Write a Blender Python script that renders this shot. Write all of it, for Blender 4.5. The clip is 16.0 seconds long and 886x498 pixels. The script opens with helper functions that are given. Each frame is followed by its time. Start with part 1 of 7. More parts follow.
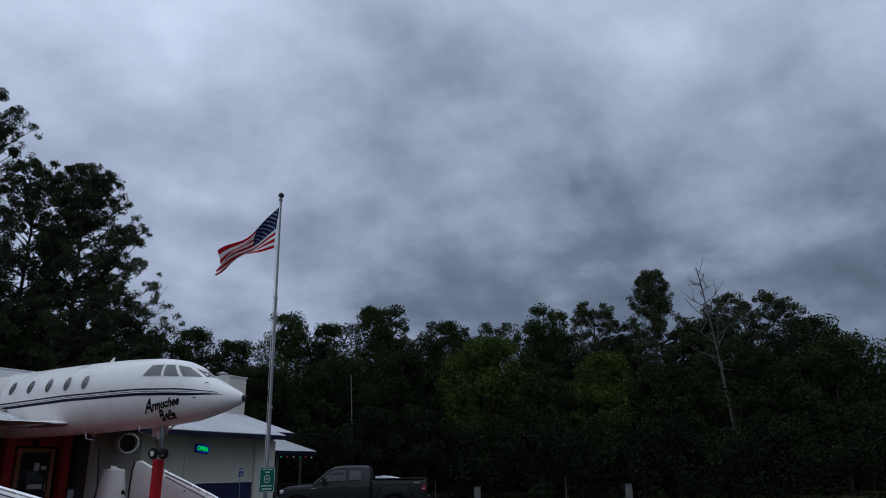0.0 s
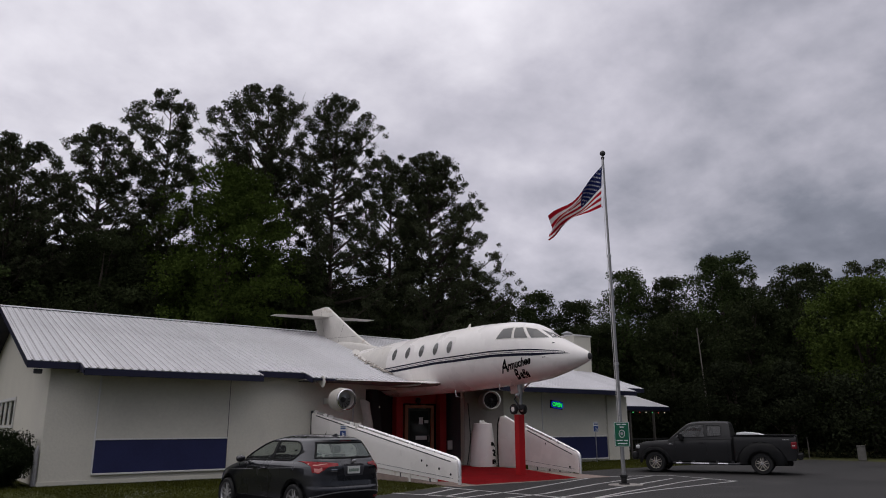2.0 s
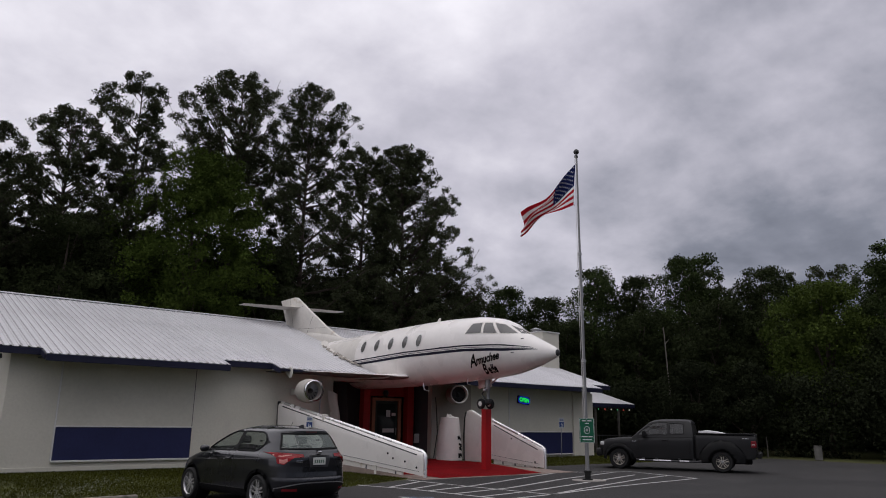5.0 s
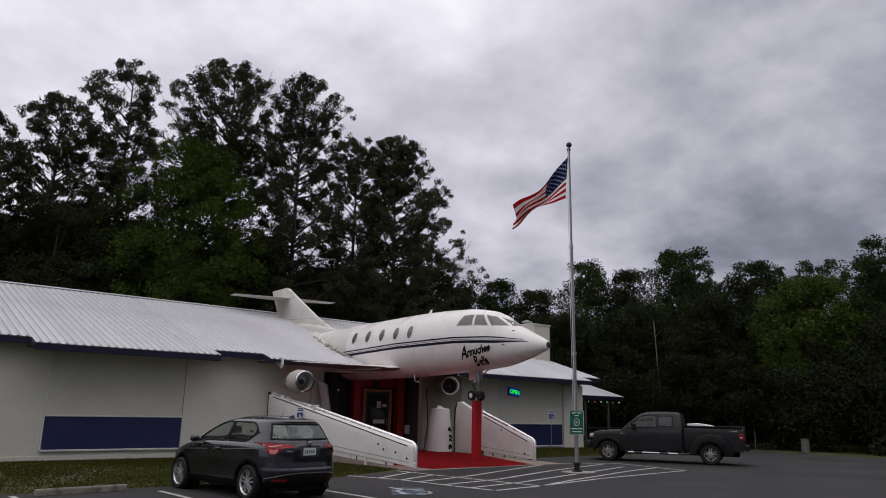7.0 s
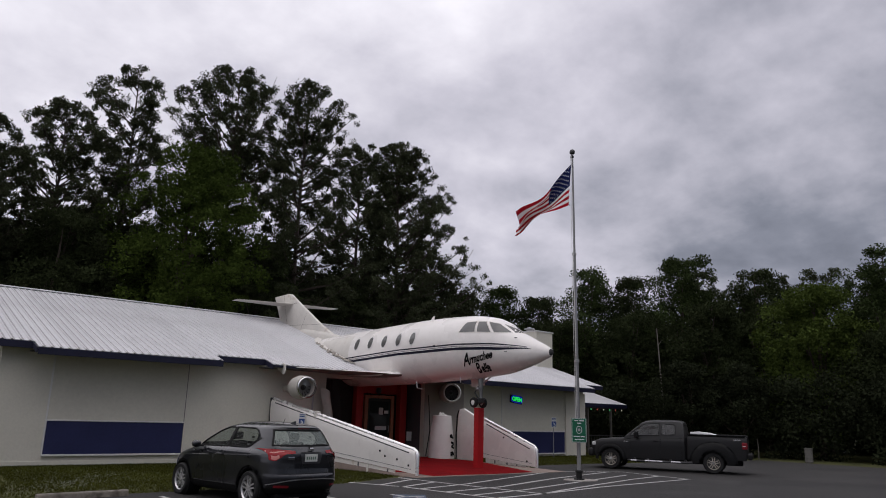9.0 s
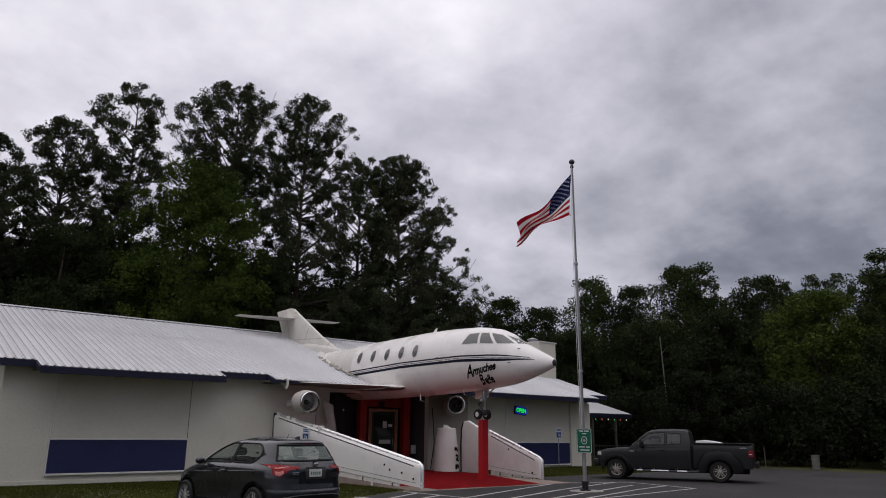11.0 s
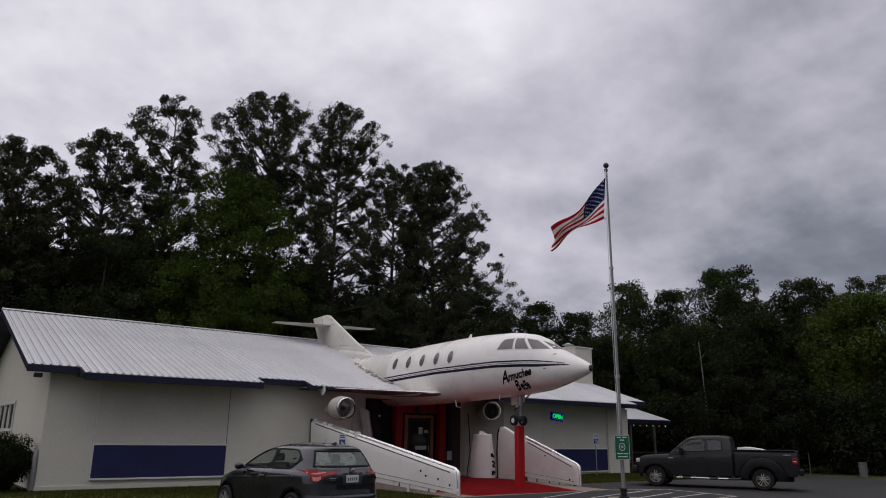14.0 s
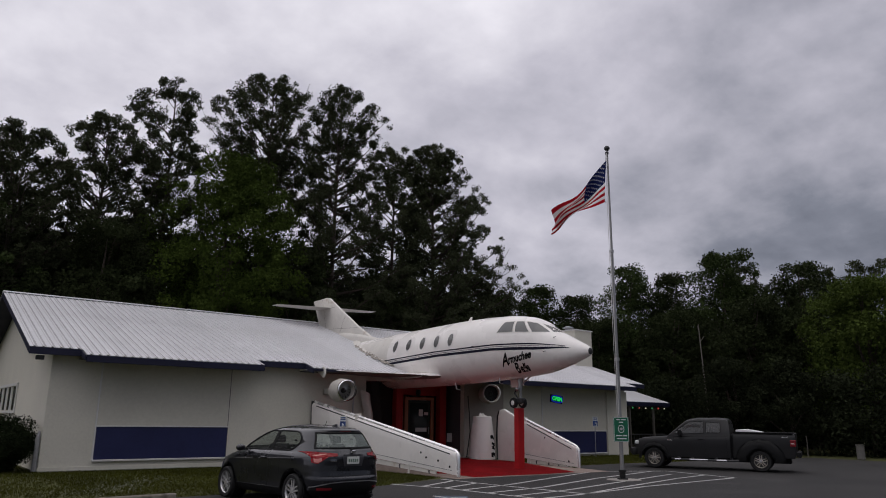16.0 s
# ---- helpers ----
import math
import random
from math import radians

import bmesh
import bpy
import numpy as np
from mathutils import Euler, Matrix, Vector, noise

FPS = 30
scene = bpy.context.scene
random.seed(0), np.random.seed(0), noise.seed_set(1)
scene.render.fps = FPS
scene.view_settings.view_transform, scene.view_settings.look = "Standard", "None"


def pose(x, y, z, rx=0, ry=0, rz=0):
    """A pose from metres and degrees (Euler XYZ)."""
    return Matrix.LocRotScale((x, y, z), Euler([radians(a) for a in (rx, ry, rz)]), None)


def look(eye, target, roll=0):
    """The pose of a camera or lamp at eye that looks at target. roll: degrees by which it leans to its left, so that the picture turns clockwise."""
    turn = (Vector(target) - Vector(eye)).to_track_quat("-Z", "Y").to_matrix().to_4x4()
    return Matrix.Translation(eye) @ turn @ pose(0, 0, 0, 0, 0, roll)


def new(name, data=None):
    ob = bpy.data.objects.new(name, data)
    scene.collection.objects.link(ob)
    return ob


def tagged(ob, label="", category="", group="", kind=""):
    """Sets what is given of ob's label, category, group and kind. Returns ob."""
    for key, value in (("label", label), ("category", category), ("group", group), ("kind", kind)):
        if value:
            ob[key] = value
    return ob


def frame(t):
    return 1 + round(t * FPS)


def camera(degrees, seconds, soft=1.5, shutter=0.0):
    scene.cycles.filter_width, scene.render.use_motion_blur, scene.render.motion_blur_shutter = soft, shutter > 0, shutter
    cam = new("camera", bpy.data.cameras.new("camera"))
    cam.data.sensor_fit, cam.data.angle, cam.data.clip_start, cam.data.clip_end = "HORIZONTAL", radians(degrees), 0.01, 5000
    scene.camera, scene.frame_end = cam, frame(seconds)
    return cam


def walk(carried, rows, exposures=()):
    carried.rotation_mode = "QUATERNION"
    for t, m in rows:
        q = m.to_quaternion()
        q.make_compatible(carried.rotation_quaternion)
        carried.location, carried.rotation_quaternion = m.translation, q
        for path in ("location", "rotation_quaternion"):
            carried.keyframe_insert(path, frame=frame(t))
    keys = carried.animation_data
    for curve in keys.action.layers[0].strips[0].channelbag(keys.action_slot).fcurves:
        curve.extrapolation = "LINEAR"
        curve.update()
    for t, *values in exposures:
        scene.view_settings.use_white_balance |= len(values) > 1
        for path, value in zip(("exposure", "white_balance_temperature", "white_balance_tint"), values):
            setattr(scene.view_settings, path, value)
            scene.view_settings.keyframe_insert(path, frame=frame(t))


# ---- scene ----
# ---- camera: one standpoint, a hand-held turn ----
EYE = (0.0, 0.0, 1.75)
cam = camera(63.54, 16.0, soft=1.0)
# seconds, yaw, pitch, roll
TURNS = [
    (0, -64.42, 17.09, 0.60),
    (0.1, -57.22, 16.05, 0.70),
    (0.2, -52.20, 15.19, 1.40),
    (0.3, -48.73, 14.54, 1.60),
    (0.5, -45.26, 14.48, 1.15),
    (0.7, -42.47, 15.13, 0.80),
    (1, -39.61, 15.39, 0.74),
    (1.5, -39.38, 14.11, 0.26),
    (2, -37.62, 13.92, 0.13),
    (2.5, -38.12, 13.25, 0.41),
    (3, -38.28, 13.09, 0.11),
    (3.5, -38.96, 12.85, 0.06),
    (4, -39.35, 13.04, -0.36),
    (6.5, -40.87, 13.51, -1.34),
    (7, -40.92, 12.80, -1.22),
    (7.5, -41.59, 12.87, -1.35),
    (8, -41.35, 12.87, -1.31),
    (8.5, -41.43, 12.30, -1.92),
    (9, -40.76, 13.32, -1.55),
    (11.5, -40.43, 14.29, -0.62),
    (12, -39.87, 14.59, -1.25),
    (12.5, -39.05, 14.86, -1.15),
    (13, -38.53, 14.41, -1.09),
    (13.5, -38.26, 14.54, -0.84),
    (14, -37.65, 14.69, -0.73),
    (14.5, -37.20, 14.09, -0.57),
    (15, -37.12, 14.01, -0.65),
    (15.5, -37.65, 14.43, -0.68),
    (16, -37.64, 13.34, -0.78),
]
EXPOSURES = [(0.0, -0.55, 5350, 2), (0.2, -0.42, 5550, 3), (0.5, -0.25, 6050, 6), (1.0, -0.2, 6400, 9), (2.0, -0.16, 6500, 10), (4.0, -0.11, 6500, 10), (7.0, -0.06, 6500, 10), (9.0, -0.02, 6500, 10), (11.5, -0.12, 6500, 10), (13.0, -0.21, 6500, 10), (16.0, -0.22, 6500, 10)]
walk(cam, [(t, pose(*EYE, 90 + p, r, y)) for t, y, p, r in TURNS], EXPOSURES)

# ---- overcast sky and a weak, wide sun ----
def sky_world():
    w = bpy.data.worlds.new("overcast_sky")
    w.use_nodes = True
    n, l = w.node_tree.nodes, w.node_tree.links
    n.clear()
    out, bg = n.new("ShaderNodeOutputWorld"), n.new("ShaderNodeBackground")
    tc = n.new("ShaderNodeTexCoord")
    sep = n.new("ShaderNodeSeparateXYZ")
    l.new(tc.outputs["Generated"], sep.inputs[0])

    def math_node(op, a, b=0.0):
        m = n.new("ShaderNodeMath")
        m.operation = op
        for i, v in enumerate((a, b)):
            if isinstance(v, (int, float)):
                m.inputs[i].default_value = v
            else:
                l.new(v, m.inputs[i])
        return m.outputs[0]

    # a flat cloud layer seen in perspective
    den = math_node("ADD", math_node("MAXIMUM", sep.outputs[2], 0.0), 0.42)
    comb = n.new("ShaderNodeCombineXYZ")
    l.new(math_node("DIVIDE", sep.outputs[0], den), comb.inputs[0])
    l.new(math_node("DIVIDE", sep.outputs[1], den), comb.inputs[1])

    def fbm(scale, detail, rough, off):
        mp = n.new("ShaderNodeMapping")
        mp.inputs["Location"].default_value = off
        l.new(comb.outputs[0], mp.inputs[0])
        t = n.new("ShaderNodeTexNoise")
        t.inputs["Scale"].default_value, t.inputs["Detail"].default_value = scale, detail
        t.inputs["Roughness"].default_value, t.inputs["Distortion"].default_value = rough, 0.12
        l.new(mp.outputs[0], t.inputs["Vector"])
        return t.outputs["Fac"]

    big, mid, puff = fbm(1.15, 3, 0.5, (0.7, 0.2, 0)), fbm(3.2, 6, 0.55, (3.1, 1.4, 0)), fbm(8.5, 5, 0.5, (5.3, 2.2, 0))
    # the cloud is thinner towards one side of the sky
    dot = n.new("ShaderNodeVectorMath")
    dot.operation = "DOT_PRODUCT"
    l.new(tc.outputs["Generated"], dot.inputs[0])
    dot.inputs[1].default_value = Vector((-0.36, 0.52, 0.78)).normalized()
    side = n.new("ShaderNodeMapRange")
    side.inputs["From Min"].default_value, side.inputs["From Max"].default_value = -0.25, 0.92
    side.inputs["To Min"].default_value, side.inputs["To Max"].default_value = 0.01, 1.06
    l.new(dot.outputs["Value"], side.inputs["Value"])
    v = math_node("ADD", math_node("MULTIPLY", side.outputs[0], 0.95), -0.06)
    v = math_node("ADD", v, math_node("MULTIPLY", math_node("SUBTRACT", big, 0.5), 0.8))
    v = math_node("ADD", v, math_node("MULTIPLY", math_node("SUBTRACT", mid, 0.5), 1.12))
    v = math_node("ADD", v, math_node("MULTIPLY", math_node("SUBTRACT", puff, 0.5), 0.42))
    v = math_node("ADD", v, math_node("MULTIPLY", math_node("SUBTRACT", sep.outputs[2], 0.33), 0.6))
    # a second thin stretch of cloud in the east
    east = n.new("ShaderNodeVectorMath")
    east.operation = "DOT_PRODUCT"
    l.new(tc.outputs["Generated"], east.inputs[0])
    east.inputs[1].default_value = Vector((0.80, -0.22, 0.56)).normalized()
    lobe = n.new("ShaderNodeMapRange")
    lobe.inputs["From Min"].default_value, lobe.inputs["From Max"].default_value = 0.84, 1.0
    lobe.inputs["To Min"].default_value, lobe.inputs["To Max"].default_value = -0.05, 0.24
    l.new(east.outputs["Value"], lobe.inputs["Value"])
    v = math_node("ADD", v, lobe.outputs[0])
    v = math_node("ADD", math_node("MULTIPLY", v, 0.8), 0.18)
    ramp = n.new("ShaderNodeValToRGB")
    e = ramp.color_ramp.elements
    e[0].position, e[0].color = 0.0, (0.13, 0.14, 0.175, 1)
    e[1].position, e[1].color = 1.0, (0.95, 0.925, 0.99, 1)
    for at, c in ((0.2, (0.22, 0.23, 0.28, 1)), (0.57, (0.545, 0.53, 0.605, 1))):
        e.new(at).color = c
    l.new(v, ramp.inputs[0])
    sky = n.new("ShaderNodeTexSky")
    sky.sky_type, sky.sun_disc = "NISHITA", False
    sky.sun_elevation, sky.sun_rotation = radians(72), radians(196)
    sc = n.new("ShaderNodeVectorMath")
    sc.operation = "SCALE"
    sc.inputs["Scale"].default_value = 0.05
    l.new(sky.outputs[0], sc.inputs[0])
    mix = n.new("ShaderNodeMix")
    mix.data_type = "RGBA"
    mix.inputs[0].default_value = 0.94
    l.new(sc.outputs[0], mix.inputs[6])
    l.new(ramp.outputs[0], mix.inputs[7])
    l.new(mix.outputs[2], bg.inputs[0])
    bg.inputs[1].default_value = 1.21
    l.new(bg.outputs[0], out.inputs[0])
    scene.world = w


sky_world()
sun = new("sun", bpy.data.lights.new("sun", "SUN"))
sun.data.energy, sun.data.angle, sun.data.color = 0.5, radians(60), (1.0, 0.97, 0.93)
sun.matrix_world = look((4, 8, 46), (8, 22, 0))

# ---- materials ----
def mat(name, color, rough=0.6, metal=0.0, var=0.12, scale=1.5, fine=25.0, bump=0.0, island=0.0, random_ob=0.0, spec=0.3,
        stain=None, stain_at=0.6, coat=0.0, rough_var=0.1, streak=False):
    """A surface with blotches at two sizes, optional stains, fine relief and differences from piece to piece."""
    m = bpy.data.materials.new(name)
    m.use_nodes = True
    n, l = m.node_tree.nodes, m.node_tree.links
    b = n["Principled BSDF"]
    b.inputs["Metallic"].default_value = metal
    b.inputs["Specular IOR Level"].default_value = spec
    b.inputs["Coat Weight"].default_value = coat
    b.inputs["Coat Roughness"].default_value = 0.08
    tc = n.new("ShaderNodeTexCoord")
    mp = n.new("ShaderNodeMapping")
    mp.inputs["Scale"].default_value = (1, 1, 0.25) if streak else (1, 1, 1)
    l.new(tc.outputs["Object"], mp.inputs[0])

    def noise_fac(s, d):
        t = n.new("ShaderNodeTexNoise")
        t.inputs["Scale"].default_value, t.inputs["Detail"].default_value = s, d
        l.new(mp.outputs[0], t.inputs["Vector"])
        return t.outputs["Fac"]

    def mul(a, lo, hi):
        r = n.new("ShaderNodeMapRange")
        r.inputs["From Min"].default_value, r.inputs["From Max"].default_value = 0.25, 0.75
        r.inputs["To Min"].default_value, r.inputs["To Max"].default_value = lo, hi
        l.new(a, r.inputs["Value"])
        return r.outputs[0]

    def times(a, c):
        k = n.new("ShaderNodeMath")
        k.operation = "MULTIPLY"
        l.new(a, k.inputs[0])
        l.new(c, k.inputs[1])
        return k.outputs[0]

    coarse, small = noise_fac(scale, 4), noise_fac(fine, 3)
    f = times(mul(coarse, 1 - var, 1 + var), mul(small, 1 - var * 0.7, 1 + var * 0.7))
    if island:
        g = n.new("ShaderNodeNewGeometry")
        r = n.new("ShaderNodeMapRange")
        r.inputs["To Min"].default_value, r.inputs["To Max"].default_value = 1 - island, 1 + island
        l.new(g.outputs["Random Per Island"], r.inputs["Value"])
        f = times(f, r.outputs[0])
    if random_ob:
        g = n.new("ShaderNodeObjectInfo")
        r = n.new("ShaderNodeMapRange")
        r.inputs["To Min"].default_value, r.inputs["To Max"].default_value = 1 - random_ob, 1 + random_ob
        l.new(g.outputs["Random"], r.inputs["Value"])
        f = times(f, r.outputs[0])
    sc = n.new("ShaderNodeVectorMath")
    sc.operation = "SCALE"
    sc.inputs[0].default_value = color
    l.new(f, sc.inputs["Scale"])
    col = sc.outputs[0]
    if stain:
        mx = n.new("ShaderNodeMix")
        mx.data_type = "RGBA"
        r = n.new("ShaderNodeMapRange")
        r.inputs["From Min"].default_value, r.inputs["From Max"].default_value = stain_at, stain_at + 0.18
        l.new(noise_fac(scale * 1.7, 6), r.inputs["Value"])
        l.new(r.outputs[0], mx.inputs[0])
        l.new(col, mx.inputs[6])
        mx.inputs[7].default_value = (*stain, 1)
        col = mx.outputs[2]
    l.new(col, b.inputs["Base Color"])
    l.new(mul(coarse, max(rough - rough_var, 0.02), min(rough + rough_var, 1)), b.inputs["Roughness"])
    if bump:
        bp = n.new("ShaderNodeBump")
        bp.inputs["Strength"].default_value, bp.inputs["Distance"].default_value = bump, 0.02
        l.new(small, bp.inputs["Height"])
        l.new(bp.outputs[0], b.inputs["Normal"])
    return m


def leaf_mat(name, color, island=0.28, through_light=0.12):
    m = mat(name, color, rough=0.85, var=0.3, scale=0.35, fine=2.0, island=island, random_ob=0.15, spec=0.03)
    n, l = m.node_tree.nodes, m.node_tree.links
    b, out = n["Principled BSDF"], n["Material Output"]
    tr = n.new("ShaderNodeBsdfTranslucent")
    l.new(b.inputs["Base Color"].links[0].from_socket, tr.inputs["Color"])
    mx = n.new("ShaderNodeMixShader")
    mx.inputs[0].default_value = through_light
    l.new(b.outputs[0], mx.inputs[1])
    l.new(tr.outputs[0], mx.inputs[2])
    l.new(mx.outputs[0], out.inputs["Surface"])
    return m


def cloth_mat(name, color):
    m = leaf_mat(name, color, 0, 0.22)
    m.node_tree.nodes["Principled BSDF"].inputs["Sheen Weight"].default_value = 0.05
    return m


def glow(name, color, strength):
    m = bpy.data.materials.new(name)
    m.use_nodes = True
    b = m.node_tree.nodes["Principled BSDF"]
    b.inputs["Base Color"].default_value = (*color, 1)
    b.inputs["Emission Color"].default_value, b.inputs["Emission Strength"].default_value = (*color, 1), strength
    return m


def glass_dark(name, color=(0.02, 0.025, 0.025), rough=0.04, alpha_mix=0.0):
    m = mat(name, color, rough=rough, var=0.05, rough_var=0.01, spec=0.6)
    if alpha_mix:
        n, l = m.node_tree.nodes, m.node_tree.links
        t = n.new("ShaderNodeBsdfTransparent")
        t.inputs[0].default_value = (0.75, 0.8, 0.78, 1)
        mx = n.new("ShaderNodeMixShader")
        mx.inputs[0].default_value = alpha_mix
        l.new(n["Principled BSDF"].outputs[0], mx.inputs[1])
        l.new(t.outputs[0], mx.inputs[2])
        l.new(mx.outputs[0], n["Material Output"].inputs["Surface"])
    return m


M = dict(
    wall=mat("painted_block", (0.645, 0.618, 0.535), 0.75, var=0.06, scale=0.6, fine=14, bump=0.25, stain=(0.58, 0.54, 0.49), stain_at=0.66),
    panel=mat("painted_board", (0.61, 0.585, 0.505), 0.7, var=0.06, scale=0.7, fine=10, bump=0.1),
    blue=mat("navy_paint", (0.022, 0.026, 0.085), 0.5, var=0.12, scale=1.1, fine=18),
    fascia=mat("navy_fascia", (0.013, 0.014, 0.035), 0.5, var=0.15, fine=12),
    trim=mat("white_trim", (0.66, 0.65, 0.63), 0.55, var=0.06),
    roof=mat("galvanised_roof", (0.56, 0.553, 0.568), 0.42, metal=0.15, var=0.07, scale=0.5, fine=9, random_ob=0.05, stain=(0.42, 0.40, 0.40), stain_at=0.7),
    # roof grey darkened for the shade beside each rib; pipe and closure reuse it
    groove=mat("rib_shade_grey", (0.33, 0.325, 0.33), 0.6, var=0.2, scale=1.2, fine=9),
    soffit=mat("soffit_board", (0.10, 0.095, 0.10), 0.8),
    # near-black that stands for unlit depth
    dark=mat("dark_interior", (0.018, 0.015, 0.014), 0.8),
    jet=mat("white_aircraft_paint", (0.85, 0.815, 0.78), 0.28, var=0.03, scale=0.8, fine=6, coat=0.3, stain=(0.66, 0.61, 0.55), stain_at=0.68),
    panel_line=mat("grimy_seam", (0.16, 0.13, 0.11), 0.8, var=0.3),
    cabin_pane=glass_dark("hazy_window", (0.115, 0.112, 0.108), 0.10),
    jet_old=mat("weathered_aircraft_paint", (0.68, 0.65, 0.60), 0.5, var=0.08, scale=1.2, fine=9, stain=(0.45, 0.36, 0.27), stain_at=0.62),
    # dark base is the shade under the wings, blotched with soot
    underside=mat("shaded_sooty_underside", (0.20, 0.175, 0.16), 0.7, var=0.2, scale=1.5, stain=(0.10, 0.085, 0.075), stain_at=0.55),
    lead=mat("polished_leading_edge", (0.92, 0.91, 0.90), 0.25, metal=0.7, var=0.06, scale=2, fine=30),
    # cowl white darkened for the shade below wing and jet, with stains
    cowl=mat("shaded_stained_cowl", (0.47, 0.44, 0.40), 0.5, var=0.12, scale=2.5, fine=9, stain=(0.30, 0.25, 0.21), stain_at=0.58),
    # red paint deepened to carry the shade of the entrance recess
    recess_red=mat("shaded_red_paint", (0.34, 0.018, 0.018), 0.6, var=0.15, scale=2),
    sealant=mat("grimy_sealant", (0.38, 0.35, 0.31), 0.8, var=0.35, scale=5, stain=(0.09, 0.07, 0.055), stain_at=0.5),
    navy=mat("navy_stripe_paint", (0.008, 0.008, 0.022), 0.45, var=0.08, spec=0.15),
    black=mat("black_rubber", (0.013, 0.013, 0.013), 0.75, var=0.2),
    blackpaint=mat("black_lettering", (0.007, 0.007, 0.007), 0.6, spec=0.1),
    metal=mat("brushed_metal", (0.42, 0.42, 0.43), 0.38, metal=0.9, var=0.12, fine=40),
    polemetal=mat("weathered_pole_metal", (0.30, 0.30, 0.30), 0.5, metal=0.6, var=0.12, fine=30),
    darkmetal=mat("dark_metal", (0.06, 0.06, 0.062), 0.5, metal=0.6, var=0.2),
    chrome=mat("chrome", (0.62, 0.62, 0.63), 0.15, metal=1.0, var=0.04),
    glass=glass_dark("tinted_glass"),
    plastic=mat("black_plastic", (0.009, 0.009, 0.0095), 0.6, var=0.15, spec=0.18),
    red=mat("red_paint", (0.40, 0.010, 0.014), 0.55, var=0.12, scale=2, stain=(0.22, 0.02, 0.02), stain_at=0.66),
    carpet=mat("red_carpet", (0.35, 0.017, 0.021), 0.95, var=0.2, scale=1.3, fine=60, bump=0.4, stain=(0.17, 0.012, 0.016), stain_at=0.62, spec=0.05),
    # wall colour with the shade below the jet put into it
    tan=mat("shaded_tan_block", (0.36, 0.32, 0.285), 0.8, var=0.08, scale=0.8, fine=14, bump=0.25, stain=(0.28, 0.24, 0.21), stain_at=0.62),
    wood=mat("stained_wood", (0.33, 0.14, 0.075), 0.55, var=0.25, scale=3, streak=True),
    asphalt=mat("asphalt", (0.0275, 0.026, 0.0255), 0.85, var=0.5, scale=0.3, fine=45, bump=0.4, stain=(0.038, 0.0355, 0.034), stain_at=0.54),
    paintline=mat("worn_white_line", (0.44, 0.43, 0.42), 0.7, var=0.2, scale=2.5, fine=20, stain=(0.16, 0.155, 0.15), stain_at=0.62),
    paintblue=mat("worn_blue_line", (0.055, 0.085, 0.135), 0.7, var=0.2, scale=3, stain=(0.035, 0.036, 0.04), stain_at=0.46),
    concrete=mat("concrete", (0.30, 0.28, 0.255), 0.85, var=0.15, scale=2.0, fine=30, bump=0.4, stain=(0.18, 0.165, 0.15), stain_at=0.6),
    grass=mat("mown_grass", (0.048, 0.051, 0.012), 0.9, var=0.35, scale=0.7, fine=12, bump=0.6, stain=(0.085, 0.075, 0.035), stain_at=0.6),
    blade=leaf_mat("grass_blades", (0.049, 0.053, 0.010)),
    flower=mat("clover_flowers", (0.24, 0.25, 0.19), 0.8, island=0.3),
    bark=mat("pine_bark", (0.055, 0.042, 0.034), 0.9, var=0.35, scale=3, fine=14, bump=0.8),
    bark_pale=mat("dead_grey_wood", (0.09, 0.082, 0.073), 0.85, var=0.25, scale=3, fine=14, bump=0.5),
    pine=leaf_mat("pine_needles", (0.050, 0.058, 0.031)),
    leaf_a=leaf_mat("fresh_leaves", (0.047, 0.069, 0.014)),
    leaf_b=leaf_mat("dark_leaves", (0.037, 0.052, 0.018)),
    # leaf_c and leaf_d: leaf colour darkened for the shade inside the wood
    leaf_c=leaf_mat("shaded_leaves", (0.028, 0.036, 0.015)),
    leaf_d=leaf_mat("deep_shade_leaves", (0.022, 0.027, 0.014)),
    leaf_e=leaf_mat("green_leaves", (0.052, 0.073, 0.016)),
    bush=leaf_mat("shrub_leaves", (0.016, 0.022, 0.010)),
)


# ---- mesh helpers ----
def part(name, bm, material, parent=None, label="", smooth=0.0):
    """Links a bmesh as one mesh object under a thing or a part. smooth: the angle in degrees up to which edges are shaded soft."""
    if smooth:
        for f in bm.faces:
            f.smooth = True
        for e in bm.edges:
            if len(e.link_faces) == 2 and e.calc_face_angle(0) > radians(smooth):
                e.smooth = False
    me = bpy.data.meshes.new(name)
    bm.to_mesh(me)
    bm.free()
    for x in (material if isinstance(material, (list, tuple)) else [material]):
        me.materials.append(x)
    ob = new(name, me)
    ob.parent = parent
    if label:
        ob["label"] = label
    return ob


def thing(name, at, label, category, group="", kind="", turn=0.0):
    ob = new(name)
    ob.matrix_basis = pose(*at, 0, 0, turn)
    ob.empty_display_size = 0.2
    return tagged(ob, label, category, group, kind)


def box(x0, y0, z0, x1, y1, z1, bevel=0.0, bm=None):
    """A box between two corners, with softened edges, added to bm."""
    t = bmesh.new()
    bmesh.ops.create_cube(t, size=1)
    bmesh.ops.scale(t, vec=(abs(x1 - x0), abs(y1 - y0), abs(z1 - z0)), verts=t.verts)
    bmesh.ops.translate(t, vec=((x0 + x1) / 2, (y0 + y1) / 2, (z0 + z1) / 2), verts=t.verts)
    if bevel:
        bmesh.ops.bevel(t, geom=t.edges[:], offset=bevel, segments=2, affect="EDGES", profile=0.5)
    return join(t, bm)


def join(t, bm=None):
    if bm is None:
        return t
    me = bpy.data.meshes.new("tmp")
    t.to_mesh(me)
    t.free()
    bm.from_mesh(me)
    bpy.data.meshes.remove(me)
    return bm


